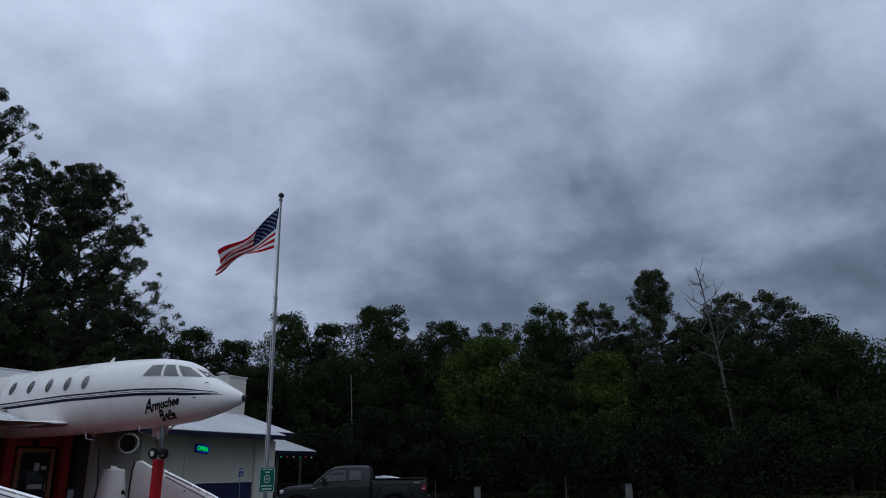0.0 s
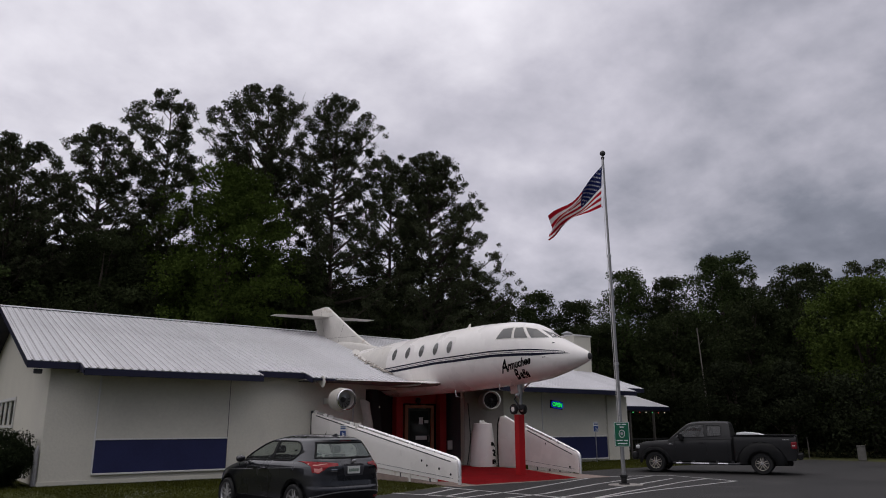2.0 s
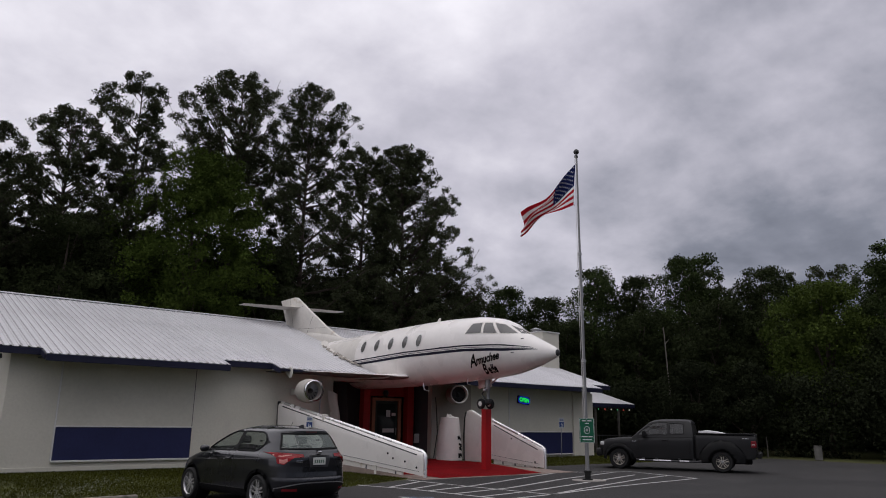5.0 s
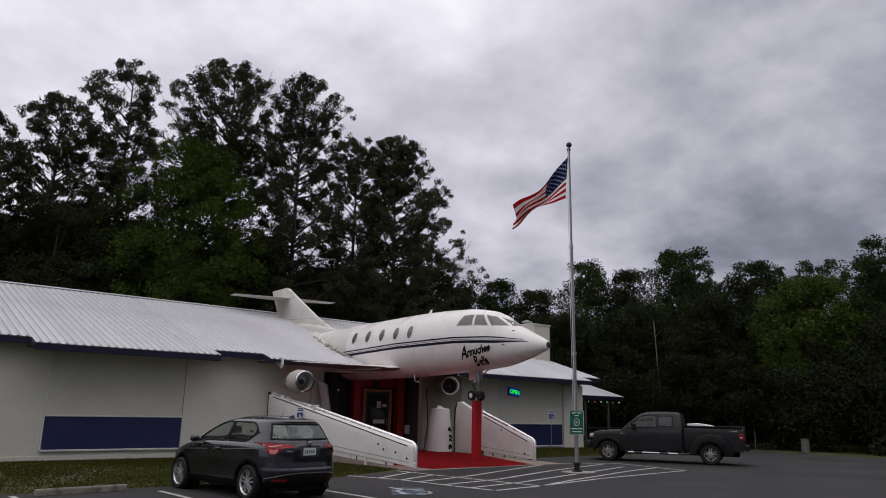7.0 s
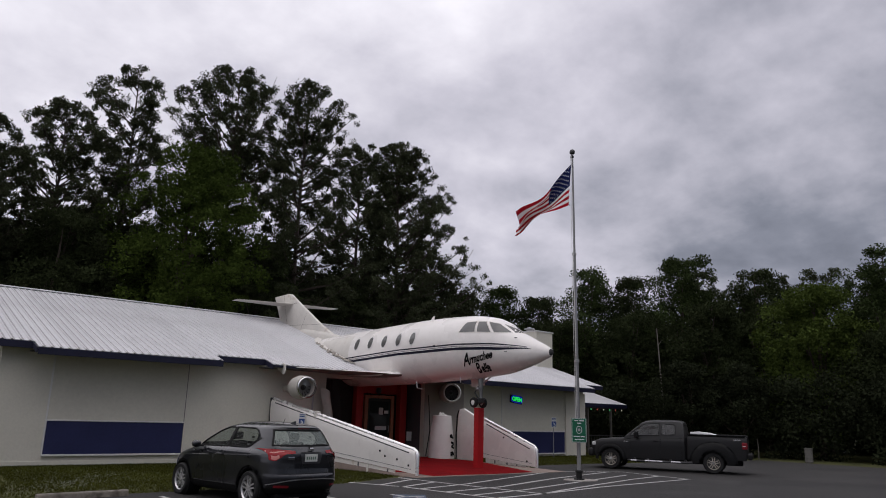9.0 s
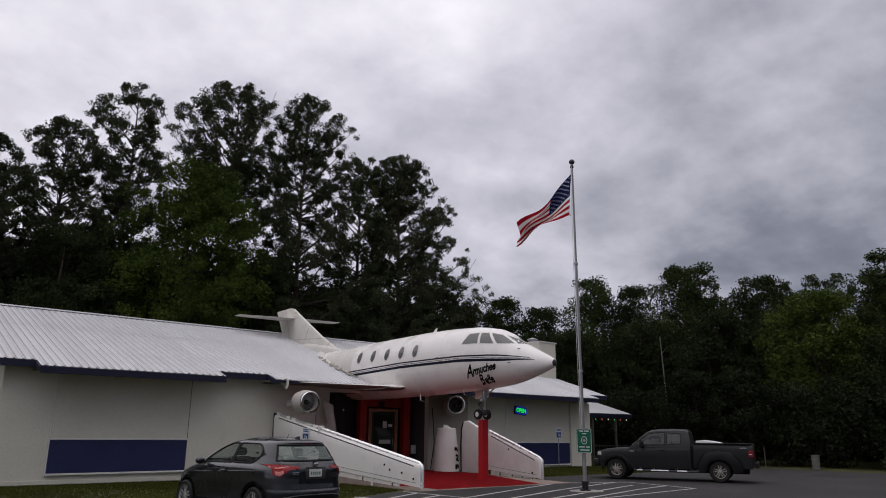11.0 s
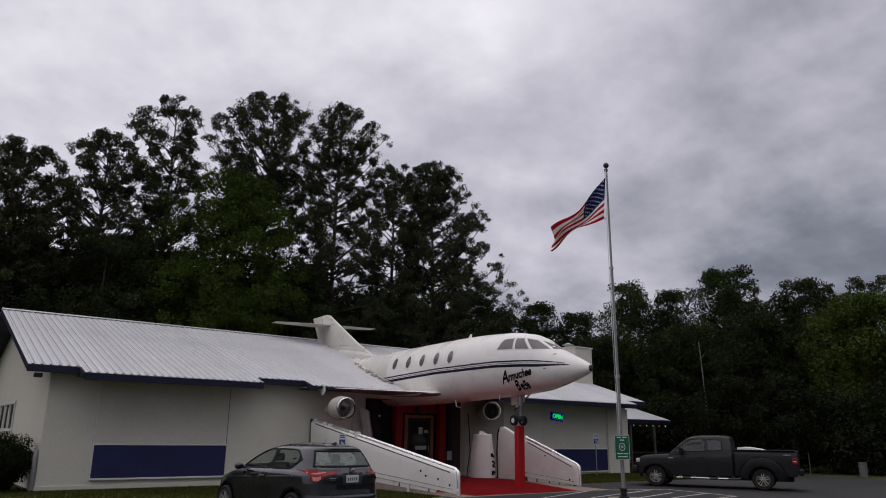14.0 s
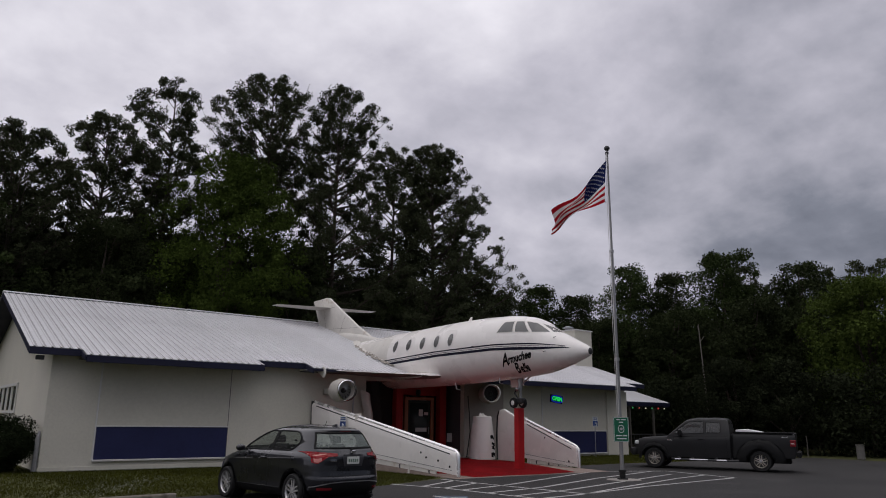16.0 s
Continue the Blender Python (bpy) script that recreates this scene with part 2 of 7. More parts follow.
def tube(points, radii, sides=10, bm=None, cap=True):
    """A round bar through points, with a radius at each."""
    t = bmesh.new()
    pts = [Vector(p) for p in points]
    if isinstance(radii, (int, float)):
        radii = [radii] * len(pts)
    rings, up = [], None
    for i, p in enumerate(pts):
        d = (pts[min(i + 1, len(pts) - 1)] - pts[max(i - 1, 0)]).normalized()
        if up is None:
            up = Vector((0, 0, 1)) if abs(d.z) < 0.9 else Vector((1, 0, 0))
        a = d.cross(up).normalized()
        b = a.cross(d).normalized()
        up = b
        rings.append([t.verts.new(p + radii[i] * (math.cos(k * math.tau / sides) * a + math.sin(k * math.tau / sides) * b)) for k in range(sides)])
    for r, s in zip(rings, rings[1:]):
        for k in range(sides):
            t.faces.new((r[k], r[(k + 1) % sides], s[(k + 1) % sides], s[k]))
    if cap:
        t.faces.new(rings[0][::-1])
        t.faces.new(rings[-1])
    bmesh.ops.recalc_face_normals(t, faces=t.faces[:])
    return join(t, bm)


def lathe(profile, sides=32, axis="Z", bm=None, closed=False):
    """Turns (radius, height) pairs round an axis."""
    t = bmesh.new()
    rows = []
    for r, h in profile:
        row = []
        for k in range(sides):
            a = k * math.tau / sides
            c, s = r * math.cos(a), r * math.sin(a)
            row.append(t.verts.new({"Z": (c, s, h), "Y": (c, h, s), "X": (h, c, s)}[axis]))
        rows.append(row)
    pairs = list(zip(rows, rows[1:])) + ([(rows[-1], rows[0])] if closed else [])
    for a, b in pairs:
        for k in range(sides):
            t.faces.new((a[k], a[(k + 1) % sides], b[(k + 1) % sides], b[k]))
    bmesh.ops.remove_doubles(t, verts=t.verts, dist=1e-5)
    bmesh.ops.recalc_face_normals(t, faces=t.faces[:])
    return join(t, bm)


def prism(outline, depth, place, bm=None, bevel=0.0):
    """Extrudes a flat outline of (u, v) to both sides of a plane; place(u, v, w) gives the point."""
    t = bmesh.new()
    a = [t.verts.new(place(u, v, -depth / 2)) for u, v in outline]
    b = [t.verts.new(place(u, v, depth / 2)) for u, v in outline]
    t.faces.new(a[::-1])
    t.faces.new(b)
    for i in range(len(a)):
        j = (i + 1) % len(a)
        t.faces.new((a[i], a[j], b[j], b[i]))
    bmesh.ops.recalc_face_normals(t, faces=t.faces[:])
    if bevel:
        bmesh.ops.bevel(t, geom=t.edges[:], offset=bevel, segments=2, affect="EDGES", profile=0.5)
    return join(t, bm)


def grid(nu, nv, at, bm=None, wrap=False):
    """A sheet of quads; at(i, j) gives each point."""
    t = bmesh.new()
    v = [[t.verts.new(at(i, j)) for j in range(nv)] for i in range(nu)]
    for i in range(nu - 1):
        for j in range(nv if wrap else nv - 1):
            k = (j + 1) % nv
            t.faces.new((v[i][j], v[i + 1][j], v[i + 1][k], v[i][k]))
    return join(t, bm)


def flat_lines(segments, width, z, bm=None):
    """Painted strips on the ground along polylines."""
    t = bmesh.new()
    for line in segments:
        for (x0, y0), (x1, y1) in zip(line, line[1:]):
            d = Vector((x1 - x0, y1 - y0, 0)).normalized()
            s = Vector((-d.y, d.x, 0)) * width / 2
            a, b = Vector((x0, y0, z)) - d * width / 2, Vector((x1, y1, z)) + d * width / 2
            t.faces.new([t.verts.new(q) for q in (a - s, b - s, b + s, a + s)])
    return join(t, bm)


def text_shape(words, size, shear=0.0, bold=0.0):
    """The built-in font's letters as a flat bmesh in x and y, centred."""
    c = bpy.data.curves.new("t", "FONT")
    c.body, c.size, c.shear, c.offset, c.align_x, c.align_y, c.resolution_u = words, size, shear, bold, "CENTER", "CENTER", 3
    ob = bpy.data.objects.new("t", c)
    scene.collection.objects.link(ob)
    me = bpy.data.meshes.new_from_object(ob.evaluated_get(bpy.context.evaluated_depsgraph_get()))
    bm = bmesh.new()
    bm.from_mesh(me)
    bpy.data.objects.remove(ob)
    bpy.data.curves.remove(c)
    bpy.data.meshes.remove(me)
    return bm

# ---- ground ----
def ground_sheet():
    bm = bmesh.new()
    rings, sides = [0, 12, 30, 60, 110, 200, 400, 900, 2200], 40
    prev = None
    for r in rings:
        cur = [bm.verts.new((16 + r * math.cos(k * math.tau / sides), 18 + r * math.sin(k * math.tau / sides), -0.02)) for k in range(sides if r else 1)]
        if prev:
            for k in range(sides):
                j = (k + 1) % sides
                bm.faces.new((prev[0], cur[k], cur[j]) if len(prev) == 1 else (prev[k], cur[k], cur[j], prev[j]))
        prev = cur
    tagged(part("ground", bm, M["grass"]), "mown grass and earth reaching to the horizon", "ground", kind="structure")


ground_sheet()
LOT = [(-60, -45), (39.6, -45), (39.7, 4), (39.4, 12.6), (39.5, 19.4), (33, 20.0), (25.4, 20.4), (22.6, 20.2), (20.9, 18.9), (17.5, 18.6),
       (14.4, 18.0), (12.6, 17.3), (11.0, 16.7), (5.5, 16.55), (-60, 16.4)]
tagged(part("road", prism(LOT, 0.06, lambda u, v, w: (u, v, w - 0.03)), M["asphalt"]), "dark worn asphalt parking lot", "parking lot", kind="structure")

STALLS = [[(0.5, 16.3), (0.5, 10.8)], [(3.2, 16.1), (3.35, 10.9)], [(5.85, 15.7), (5.98, 10.6)], [(8.88, 14.6), (9.1, 10.4)]]
AISLE = [[(11.35, 16.9), (11.9, 15.4), (12.1, 13.5), (12.25, 12.25), (14.05, 12.45), (17.2, 13.0), (22.45, 13.5), (23.1, 16.6)],
         [(13.55, 17.6), (13.7, 15.5), (14.05, 12.45)], [(11.77, 16.05), (13.6, 17.05)], [(11.95, 15.35), (13.65, 16.1)],
         [(12.1, 14.75), (14.05, 15.25), (16.65, 16.25), (20.4, 17.65)], [(12.15, 13.85), (14.4, 14.25), (18.05, 15.55), (22.6, 16.8)],
         [(12.25, 13.0), (14.3, 13.35), (18.0, 14.4), (21.8, 15.5)], [(14.05, 12.45), (16.1, 13.1), (20.5, 14.3), (22.75, 14.75)], [(20.4, 17.65), (23.1, 16.6)]]
tagged(part("parking_lines", flat_lines(STALLS + AISLE, 0.11, 0.004), M["paintline"]), "worn white parking lines on asphalt", "road marking", kind="structure")

# ---- building ----
X0, X1, YF, YB = 4.15, 32.4, 25.7, 43.4
RIDGE_Y, RIDGE_Z, PITCH = 34.6, 6.66, 0.3095
roof_z = lambda y: RIDGE_Z - PITCH * abs(y - RIDGE_Y)
house = thing("restaurant_building", (0, 0, 0), "long white single-storey restaurant with ribbed metal roof and navy panels", "building")


def building():
    # front wall: with the entrance left open
    DX0, DX1, DZ = 15.8, 21.0, 3.25
    for a, b in ((X0, DX0), (DX1, X1)):
        part("wall", box(a, YF, -0.05, b, YF + 0.25, 3.84, 0.01), M["wall"], house, "off-white painted block wall")
    part("wall", box(DX0, YF, DZ, DX1, YF + 0.25, 3.84), M["wall"], house)
    gable = [(YF + 0.25, -0.05), (YB, -0.05), (YB, 3.82), (RIDGE_Y, RIDGE_Z - 0.14), (YF + 0.25, 3.82)]
    for x in (X0 + 0.13, X1 - 0.13):
        part("gable_wall", prism(gable, 0.25, lambda u, v, w: (x + w, u, v)), M["wall"], house, "off-white gable wall")
    part("back_wall", box(X0 + 0.26, YB - 0.25, -0.05, X1 - 0.26, YB, 3.85), M["wall"], house)
    # recess behind the entrance; shade is put into the dark back and right wall
    part("recess_wall", box(DX0 - 0.15, YF + 0.25, -0.05, DX0, 28.6, DZ + 0.1), M["wall"], house)
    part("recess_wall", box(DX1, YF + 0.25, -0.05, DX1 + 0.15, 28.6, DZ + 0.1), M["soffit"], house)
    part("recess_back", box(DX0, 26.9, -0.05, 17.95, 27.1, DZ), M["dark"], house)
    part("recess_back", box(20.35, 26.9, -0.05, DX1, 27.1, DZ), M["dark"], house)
    part("recess_back", box(17.95, 26.9, 2.75, 20.35, 27.1, DZ), M["recess_red"], house)
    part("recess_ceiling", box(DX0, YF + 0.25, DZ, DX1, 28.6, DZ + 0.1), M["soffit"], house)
    # tan sheet over the wall, drawing the shade of the jet
    part("entrance_panel", box(DX1 + 0.01, YF - 0.03, -0.05, 23.4, YF - 0.002, 3.4, 0.006), M["tan"], house, "wall panel beside the entrance with the jet shade in its tan")
    # blue band panels below boarded-up window bays
    for a, b, z0, z1 in ((5.68, 10.03, 0.32, 1.35), (26.0, 30.72, 0.15, 1.22)):
        part("boarded_bay", box(a, YF - 0.035, z1 + 0.03, b, YF - 0.002, 3.46, 0.006), M["panel"], house, "flat grey-white boarded window bay")
        part("blue_panel", box(a, YF - 0.05, z0, b, YF - 0.002, z1, 0.006), M["blue"], house, "navy blue painted panel")
        part("panel_ledge", box(a - 0.02, YF - 0.08, z1 - 0.01, b + 0.02, YF - 0.003, z1 + 0.035, 0.008), M["trim"], house)
        part("panel_sill", box(a - 0.03, YF - 0.1, z0 - 0.06, b + 0.03, YF - 0.003, z0, 0.01), M["trim"], house)
        part("joint_strip", box(a - 0.05, YF - 0.045, z0, a - 0.005, YF - 0.003, 3.46), M["trim"], house)
        part("joint_strip", box(b + 0.004, YF - 0.012, z0, b + 0.03, YF - 0.003, 3.46), M["soffit"], house)
    part("foundation", box(X0 - 0.03, YF - 0.04, -0.05, 15.7, YF - 0.002, 0.12, 0.01), M["panel"], house)
    part("corner_pier", box(30.8, YF - 0.09, -0.05, 32.45, YF - 0.003, 3.3, 0.015), M["wall"], house)
    # eaves: stretches of roof that reach further or less far out
    eaves = ((3.4, 4.9, 25.2), (4.9, 10.8, 24.55), (10.8, 12.75, 25.2), (12.75, 17.2, 24.5), (17.2, 20.8, 25.2), (20.8, 31.9, 24.5), (31.9, 33.5, 25.2))
    for a, b, y in eaves:
        z = roof_z(y)
        part("fascia", box(a, y - 0.03, z - (0.10 if a == 12.75 else 0.23), b, y + 0.02, z - 0.025, 0.005), M["fascia"], house, "navy eave board")
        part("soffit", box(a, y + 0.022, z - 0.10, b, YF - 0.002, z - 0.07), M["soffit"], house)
    for a, y in ((4.87, 24.55), (10.8, 24.55), (12.73, 24.5), (31.9, 24.5)):
        part("fascia_return", prism([(y, roof_z(y) - 0.19), (25.2, roof_z(25.2) - 0.19), (25.2, roof_z(25.2) - 0.03), (y, roof_z(y) - 0.03)], 0.03,
                                    lambda u, v, w: (a + w, u, v)), M["fascia"], house)
    for x in (3.42, 33.48):
        rake = [(25.2, roof_z(25.2) - 0.22), (RIDGE_Y, RIDGE_Z - 0.22), (44.0, roof_z(44.0) - 0.22), (44.0, roof_z(44.0) - 0.02), (RIDGE_Y, RIDGE_Z - 0.02), (25.2, roof_z(25.2) - 0.02)]
        part("rake_board", prism(rake, 0.04, lambda u, v, w: (x + w, u, v)), M["fascia"], house)
    for a, b in ((3.46, X0 - 0.002), (X1 + 0.002, 33.44)):
        part("gable_soffit", prism([(25.25, roof_z(25.25) - 0.10), (RIDGE_Y, RIDGE_Z - 0.10), (43.9, roof_z(43.9) - 0.10), (43.9, roof_z(43.9) - 0.06), (RIDGE_Y, RIDGE_Z - 0.06), (25.25, roof_z(25.25) - 0.06)], b - a,
                                   lambda u, v, w: ((a + b) / 2 + w, u, v)), M["fascia"], house)
    cap_low = -0.24 * PITCH + 0.046
    part("ridge_cap", prism([(-0.24, cap_low), (0, 0.045), (0.24, cap_low), (0.24, cap_low + 0.012), (0, 0.06), (-0.24, cap_low + 0.012)], 30.1,
                            lambda u, v, w: (18.45 + w, RIDGE_Y + u, RIDGE_Z + v)), M["roof"], house)
    part("ridge_closure", box(3.4, RIDGE_Y - 0.16, RIDGE_Z - 0.06, 33.5, RIDGE_Y - 0.13, RIDGE_Z - 0.016), M["groove"], house)

    # ribbed roof sheets, one by one
    def sheet(width, y0):
        ribs = max(1, round(width / 0.23))
        prof = []
        for r in range(ribs):
            u = (r + 0.5) * width / ribs
            prof += [(u - 0.036, 0.0), (u - 0.017, 0.030), (u + 0.017, 0.030), (u + 0.036, 0.0), (u + 0.095, 0.0)]
        prof = [(0, 0)] + prof + [(width, 0)]
        bm = bmesh.new()
        rows = []
        for y in (y0, RIDGE_Y):
            rows.append([bm.verts.new((u, y, roof_z(y) + h)) for u, h in prof] + [bm.verts.new((u, y, roof_z(y) + h - 0.012)) for u, h in prof[::-1]])
        k = len(rows[0])
        for i in range(k):
            j = (i + 1) % k
            face = bm.faces.new((rows[0][i], rows[0][j], rows[1][j], rows[1][i]))
            # east side of each rib and a strip beside it carry painted shade
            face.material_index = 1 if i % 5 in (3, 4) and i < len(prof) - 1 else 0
        bm.faces.new(rows[0][::-1])
        me = bpy.data.meshes.new("roof_sheet")
        bmesh.ops.recalc_face_normals(bm, faces=bm.faces[:])
        bm.to_mesh(me)
        bm.free()
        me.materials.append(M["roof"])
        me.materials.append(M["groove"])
        return me

    for a, b, y in eaves:
        count = max(1, round((b - a) / 0.92))
        w = (b - a) / count
        me = sheet(w, y)
        for i in range(count):
            ob = new("roof_sheet", me)
            ob.parent = house
            ob.location = (a + i * w, 0, random.uniform(-0.004, 0.004))
    back = part("roof_back", prism([(RIDGE_Y, RIDGE_Z), (44.0, roof_z(44.0)), (44.0, roof_z(44.0) - 0.03), (RIDGE_Y, RIDGE_Z - 0.03)], 30.1,
                                   lambda u, v, w: (18.45 + w, u, v)), M["roof"], house)
    # louvred windows in the near gable wall and a rain pipe
    for y in (32.3, 33.6, 34.9, 36.2):
        part("gable_window", box(X0 - 0.02, y, 1.85, X0 - 0.002, y + 0.85, 2.75), M["cabin_pane"], house, "small hazy gable window")
        part("window_frame", box(X0 - 0.05, y - 0.12, 1.78, X0 - 0.003, y - 0.01, 2.85, 0.01), M["trim"], house)
    part("window_lintel", box(X0 - 0.06, 32.1, 2.76, X0 - 0.003, 37.3, 2.88, 0.01), M["trim"], house)
    part("window_sill", box(X0 - 0.08, 32.1, 1.72, X0 - 0.003, 37.3, 1.80, 0.01), M["trim"], house)
    for y in (39.25, 39.62):
        part("number_bar", box(X0 - 0.02, y, 3.15, X0 - 0.003, y + 0.24, 3.52, 0.004), M["blackpaint"], house)
    part("rain_pipe", tube([(X0 - 0.08, YF + 0.12, 0.0), (X0 - 0.08, YF + 0.12, 1.0), (X0 - 0.06, YF + 0.12, 1.2)], [0.085, 0.07, 0.03], 10), M["groove"], house, "grey capped drain pipe")
    part("eave_lamp", box(3.62, 25.3, 3.36, 3.86, 25.44, 3.5, 0.02), M["darkmetal"], house)
    # boxed chimney at the far gable
    part("chimney", box(32.0, 28.8, 3.2, 33.45, 30.7, 6.95, 0.02), M["wall"], house, "plain white boxed chimney")
    part("chimney_cap", box(31.95, 28.75, 6.952, 33.5, 30.75, 7.02, 0.01), M["trim"], house)
    part("chimney_vent", lathe([(0, 0.36), (0.34, 0.24), (0.34, 0.21), (0.2, 0.2), (0.2, 0.0)], 16), M["metal"], house).location = (32.6, 29.9, 7.0)


building()


def porch():
    p = thing("side_porch", (0, 0, 0), "low open porch with metal roof and string lights", "porch")
    y0, y1, xa, xb = 28.0, 34.0, 33.55, 39.7
    z = lambda y: 2.92 + (y - y0) * 0.29
    part("porch_roof", prism([(y0, z(y0)), (y1, z(y1)), (y1, z(y1) - 0.06), (y0, z(y0) - 0.06)], xb - xa, lambda u, v, w: ((xa + xb) / 2 + w, u, v)), M["roof"], p)
    part("porch_fascia", box(xa, y0 - 0.04, z(y0) - 0.24, xb, y0 - 0.002, z(y0) - 0.02), M["fascia"], p)
    part("porch_beam", box(xa, y0 + 0.1, z(y0) - 0.3, xb, y0 + 0.22, z(y0) - 0.07), M["darkmetal"], p)
    for x in (35.9, 38.2):
        part("post", box(x - 0.06, y0 + 0.1, -0.02, x + 0.06, y0 + 0.22, z(y0) - 0.3, 0.01), M["bark_pale"], p)
    for zz in (0.35, 0.95):
        part("rail", box(33.6, y0 + 0.13, zz, 39.5, y0 + 0.19, zz + 0.07), M["darkmetal"], p)
    for i in range(22):
        x = 33.9 + i * 0.26
        part("baluster", box(x - 0.015, y0 + 0.14, 0.42, x + 0.015, y0 + 0.18, 0.95), M["darkmetal"], p)
    part("string_cord", tube([(33.7, y0 - 0.06, 2.62), (35.0, y0 - 0.06, 2.56), (36.5, y0 - 0.06, 2.60), (38.2, y0 - 0.06, 2.55), (39.6, y0 - 0.06, 2.62)], 0.008, 5), M["plastic"], p)
    tints = [glow("lit_bulb_%s" % k, c, 0.35) for k, c in (("green", (0.1, 0.8, 0.25)), ("red", (0.9, 0.1, 0.08)), ("white", (0.9, 0.85, 0.7)))]
    for i in range(9):
        part("string_bulb", lathe([(0, 0.04), (0.03, 0.02), (0.035, -0.02), (0, -0.06)], 8), tints[i % 3], p).location = (34.1 + i * 0.62, y0 - 0.06, 2.55)
    # near-black wall in place of the unlit space behind the porch
    part("porch_back_wall", box(33.5, 33.9, -0.02, 39.6, 34.0, 4.55), M["dark"], p)


porch()

# ---- the jet that runs through the roof ----
JX = 18.0
# distance ahead of the wall line (y), top, bottom, half width
JET = [(15.50, 4.00, 3.88, 0.06), (15.56, 4.07, 3.82, 0.115), (15.80, 4.20, 3.735, 0.24), (16.30, 4.43, 3.58, 0.43), (17.0, 4.76, 3.41, 0.67), (17.5, 5.09, 3.31, 0.82),
       (17.95, 5.27, 3.265, 0.905), (18.8, 5.43, 3.195, 0.995), (20.4, 5.50, 3.12, 1.04), (22.0, 5.50, 3.06, 1.05), (24.0, 5.45, 3.02, 1.05), (26.5, 5.38, 3.0, 1.04),
       (28.3, 5.30, 3.05, 1.0), (30.0, 5.25, 3.3, 0.9), (32.0, 5.2, 3.8, 0.66), (34.0, 5.1, 4.3, 0.38), (35.2, 5.0, 4.6, 0.15)]
JA = np.array(JET)


def jet_at(y):
    return [float(np.interp(y, JA[:, 0], JA[:, k])) for k in (1, 2, 3)]


def jet_side(y, z, out=0.0):
    """How far the skin stands from the centre plane at y and z."""
    top, bot, hw = jet_at(y)
    zc, hh = (top + bot) / 2 - 0.06, (top - bot) / 2
    h = (top - zc) if z > zc else (zc - bot)
    q = min(abs((z - zc) / h), 0.999)
    return hw * (1 - q ** 2.15) ** (1 / 2.15) + out


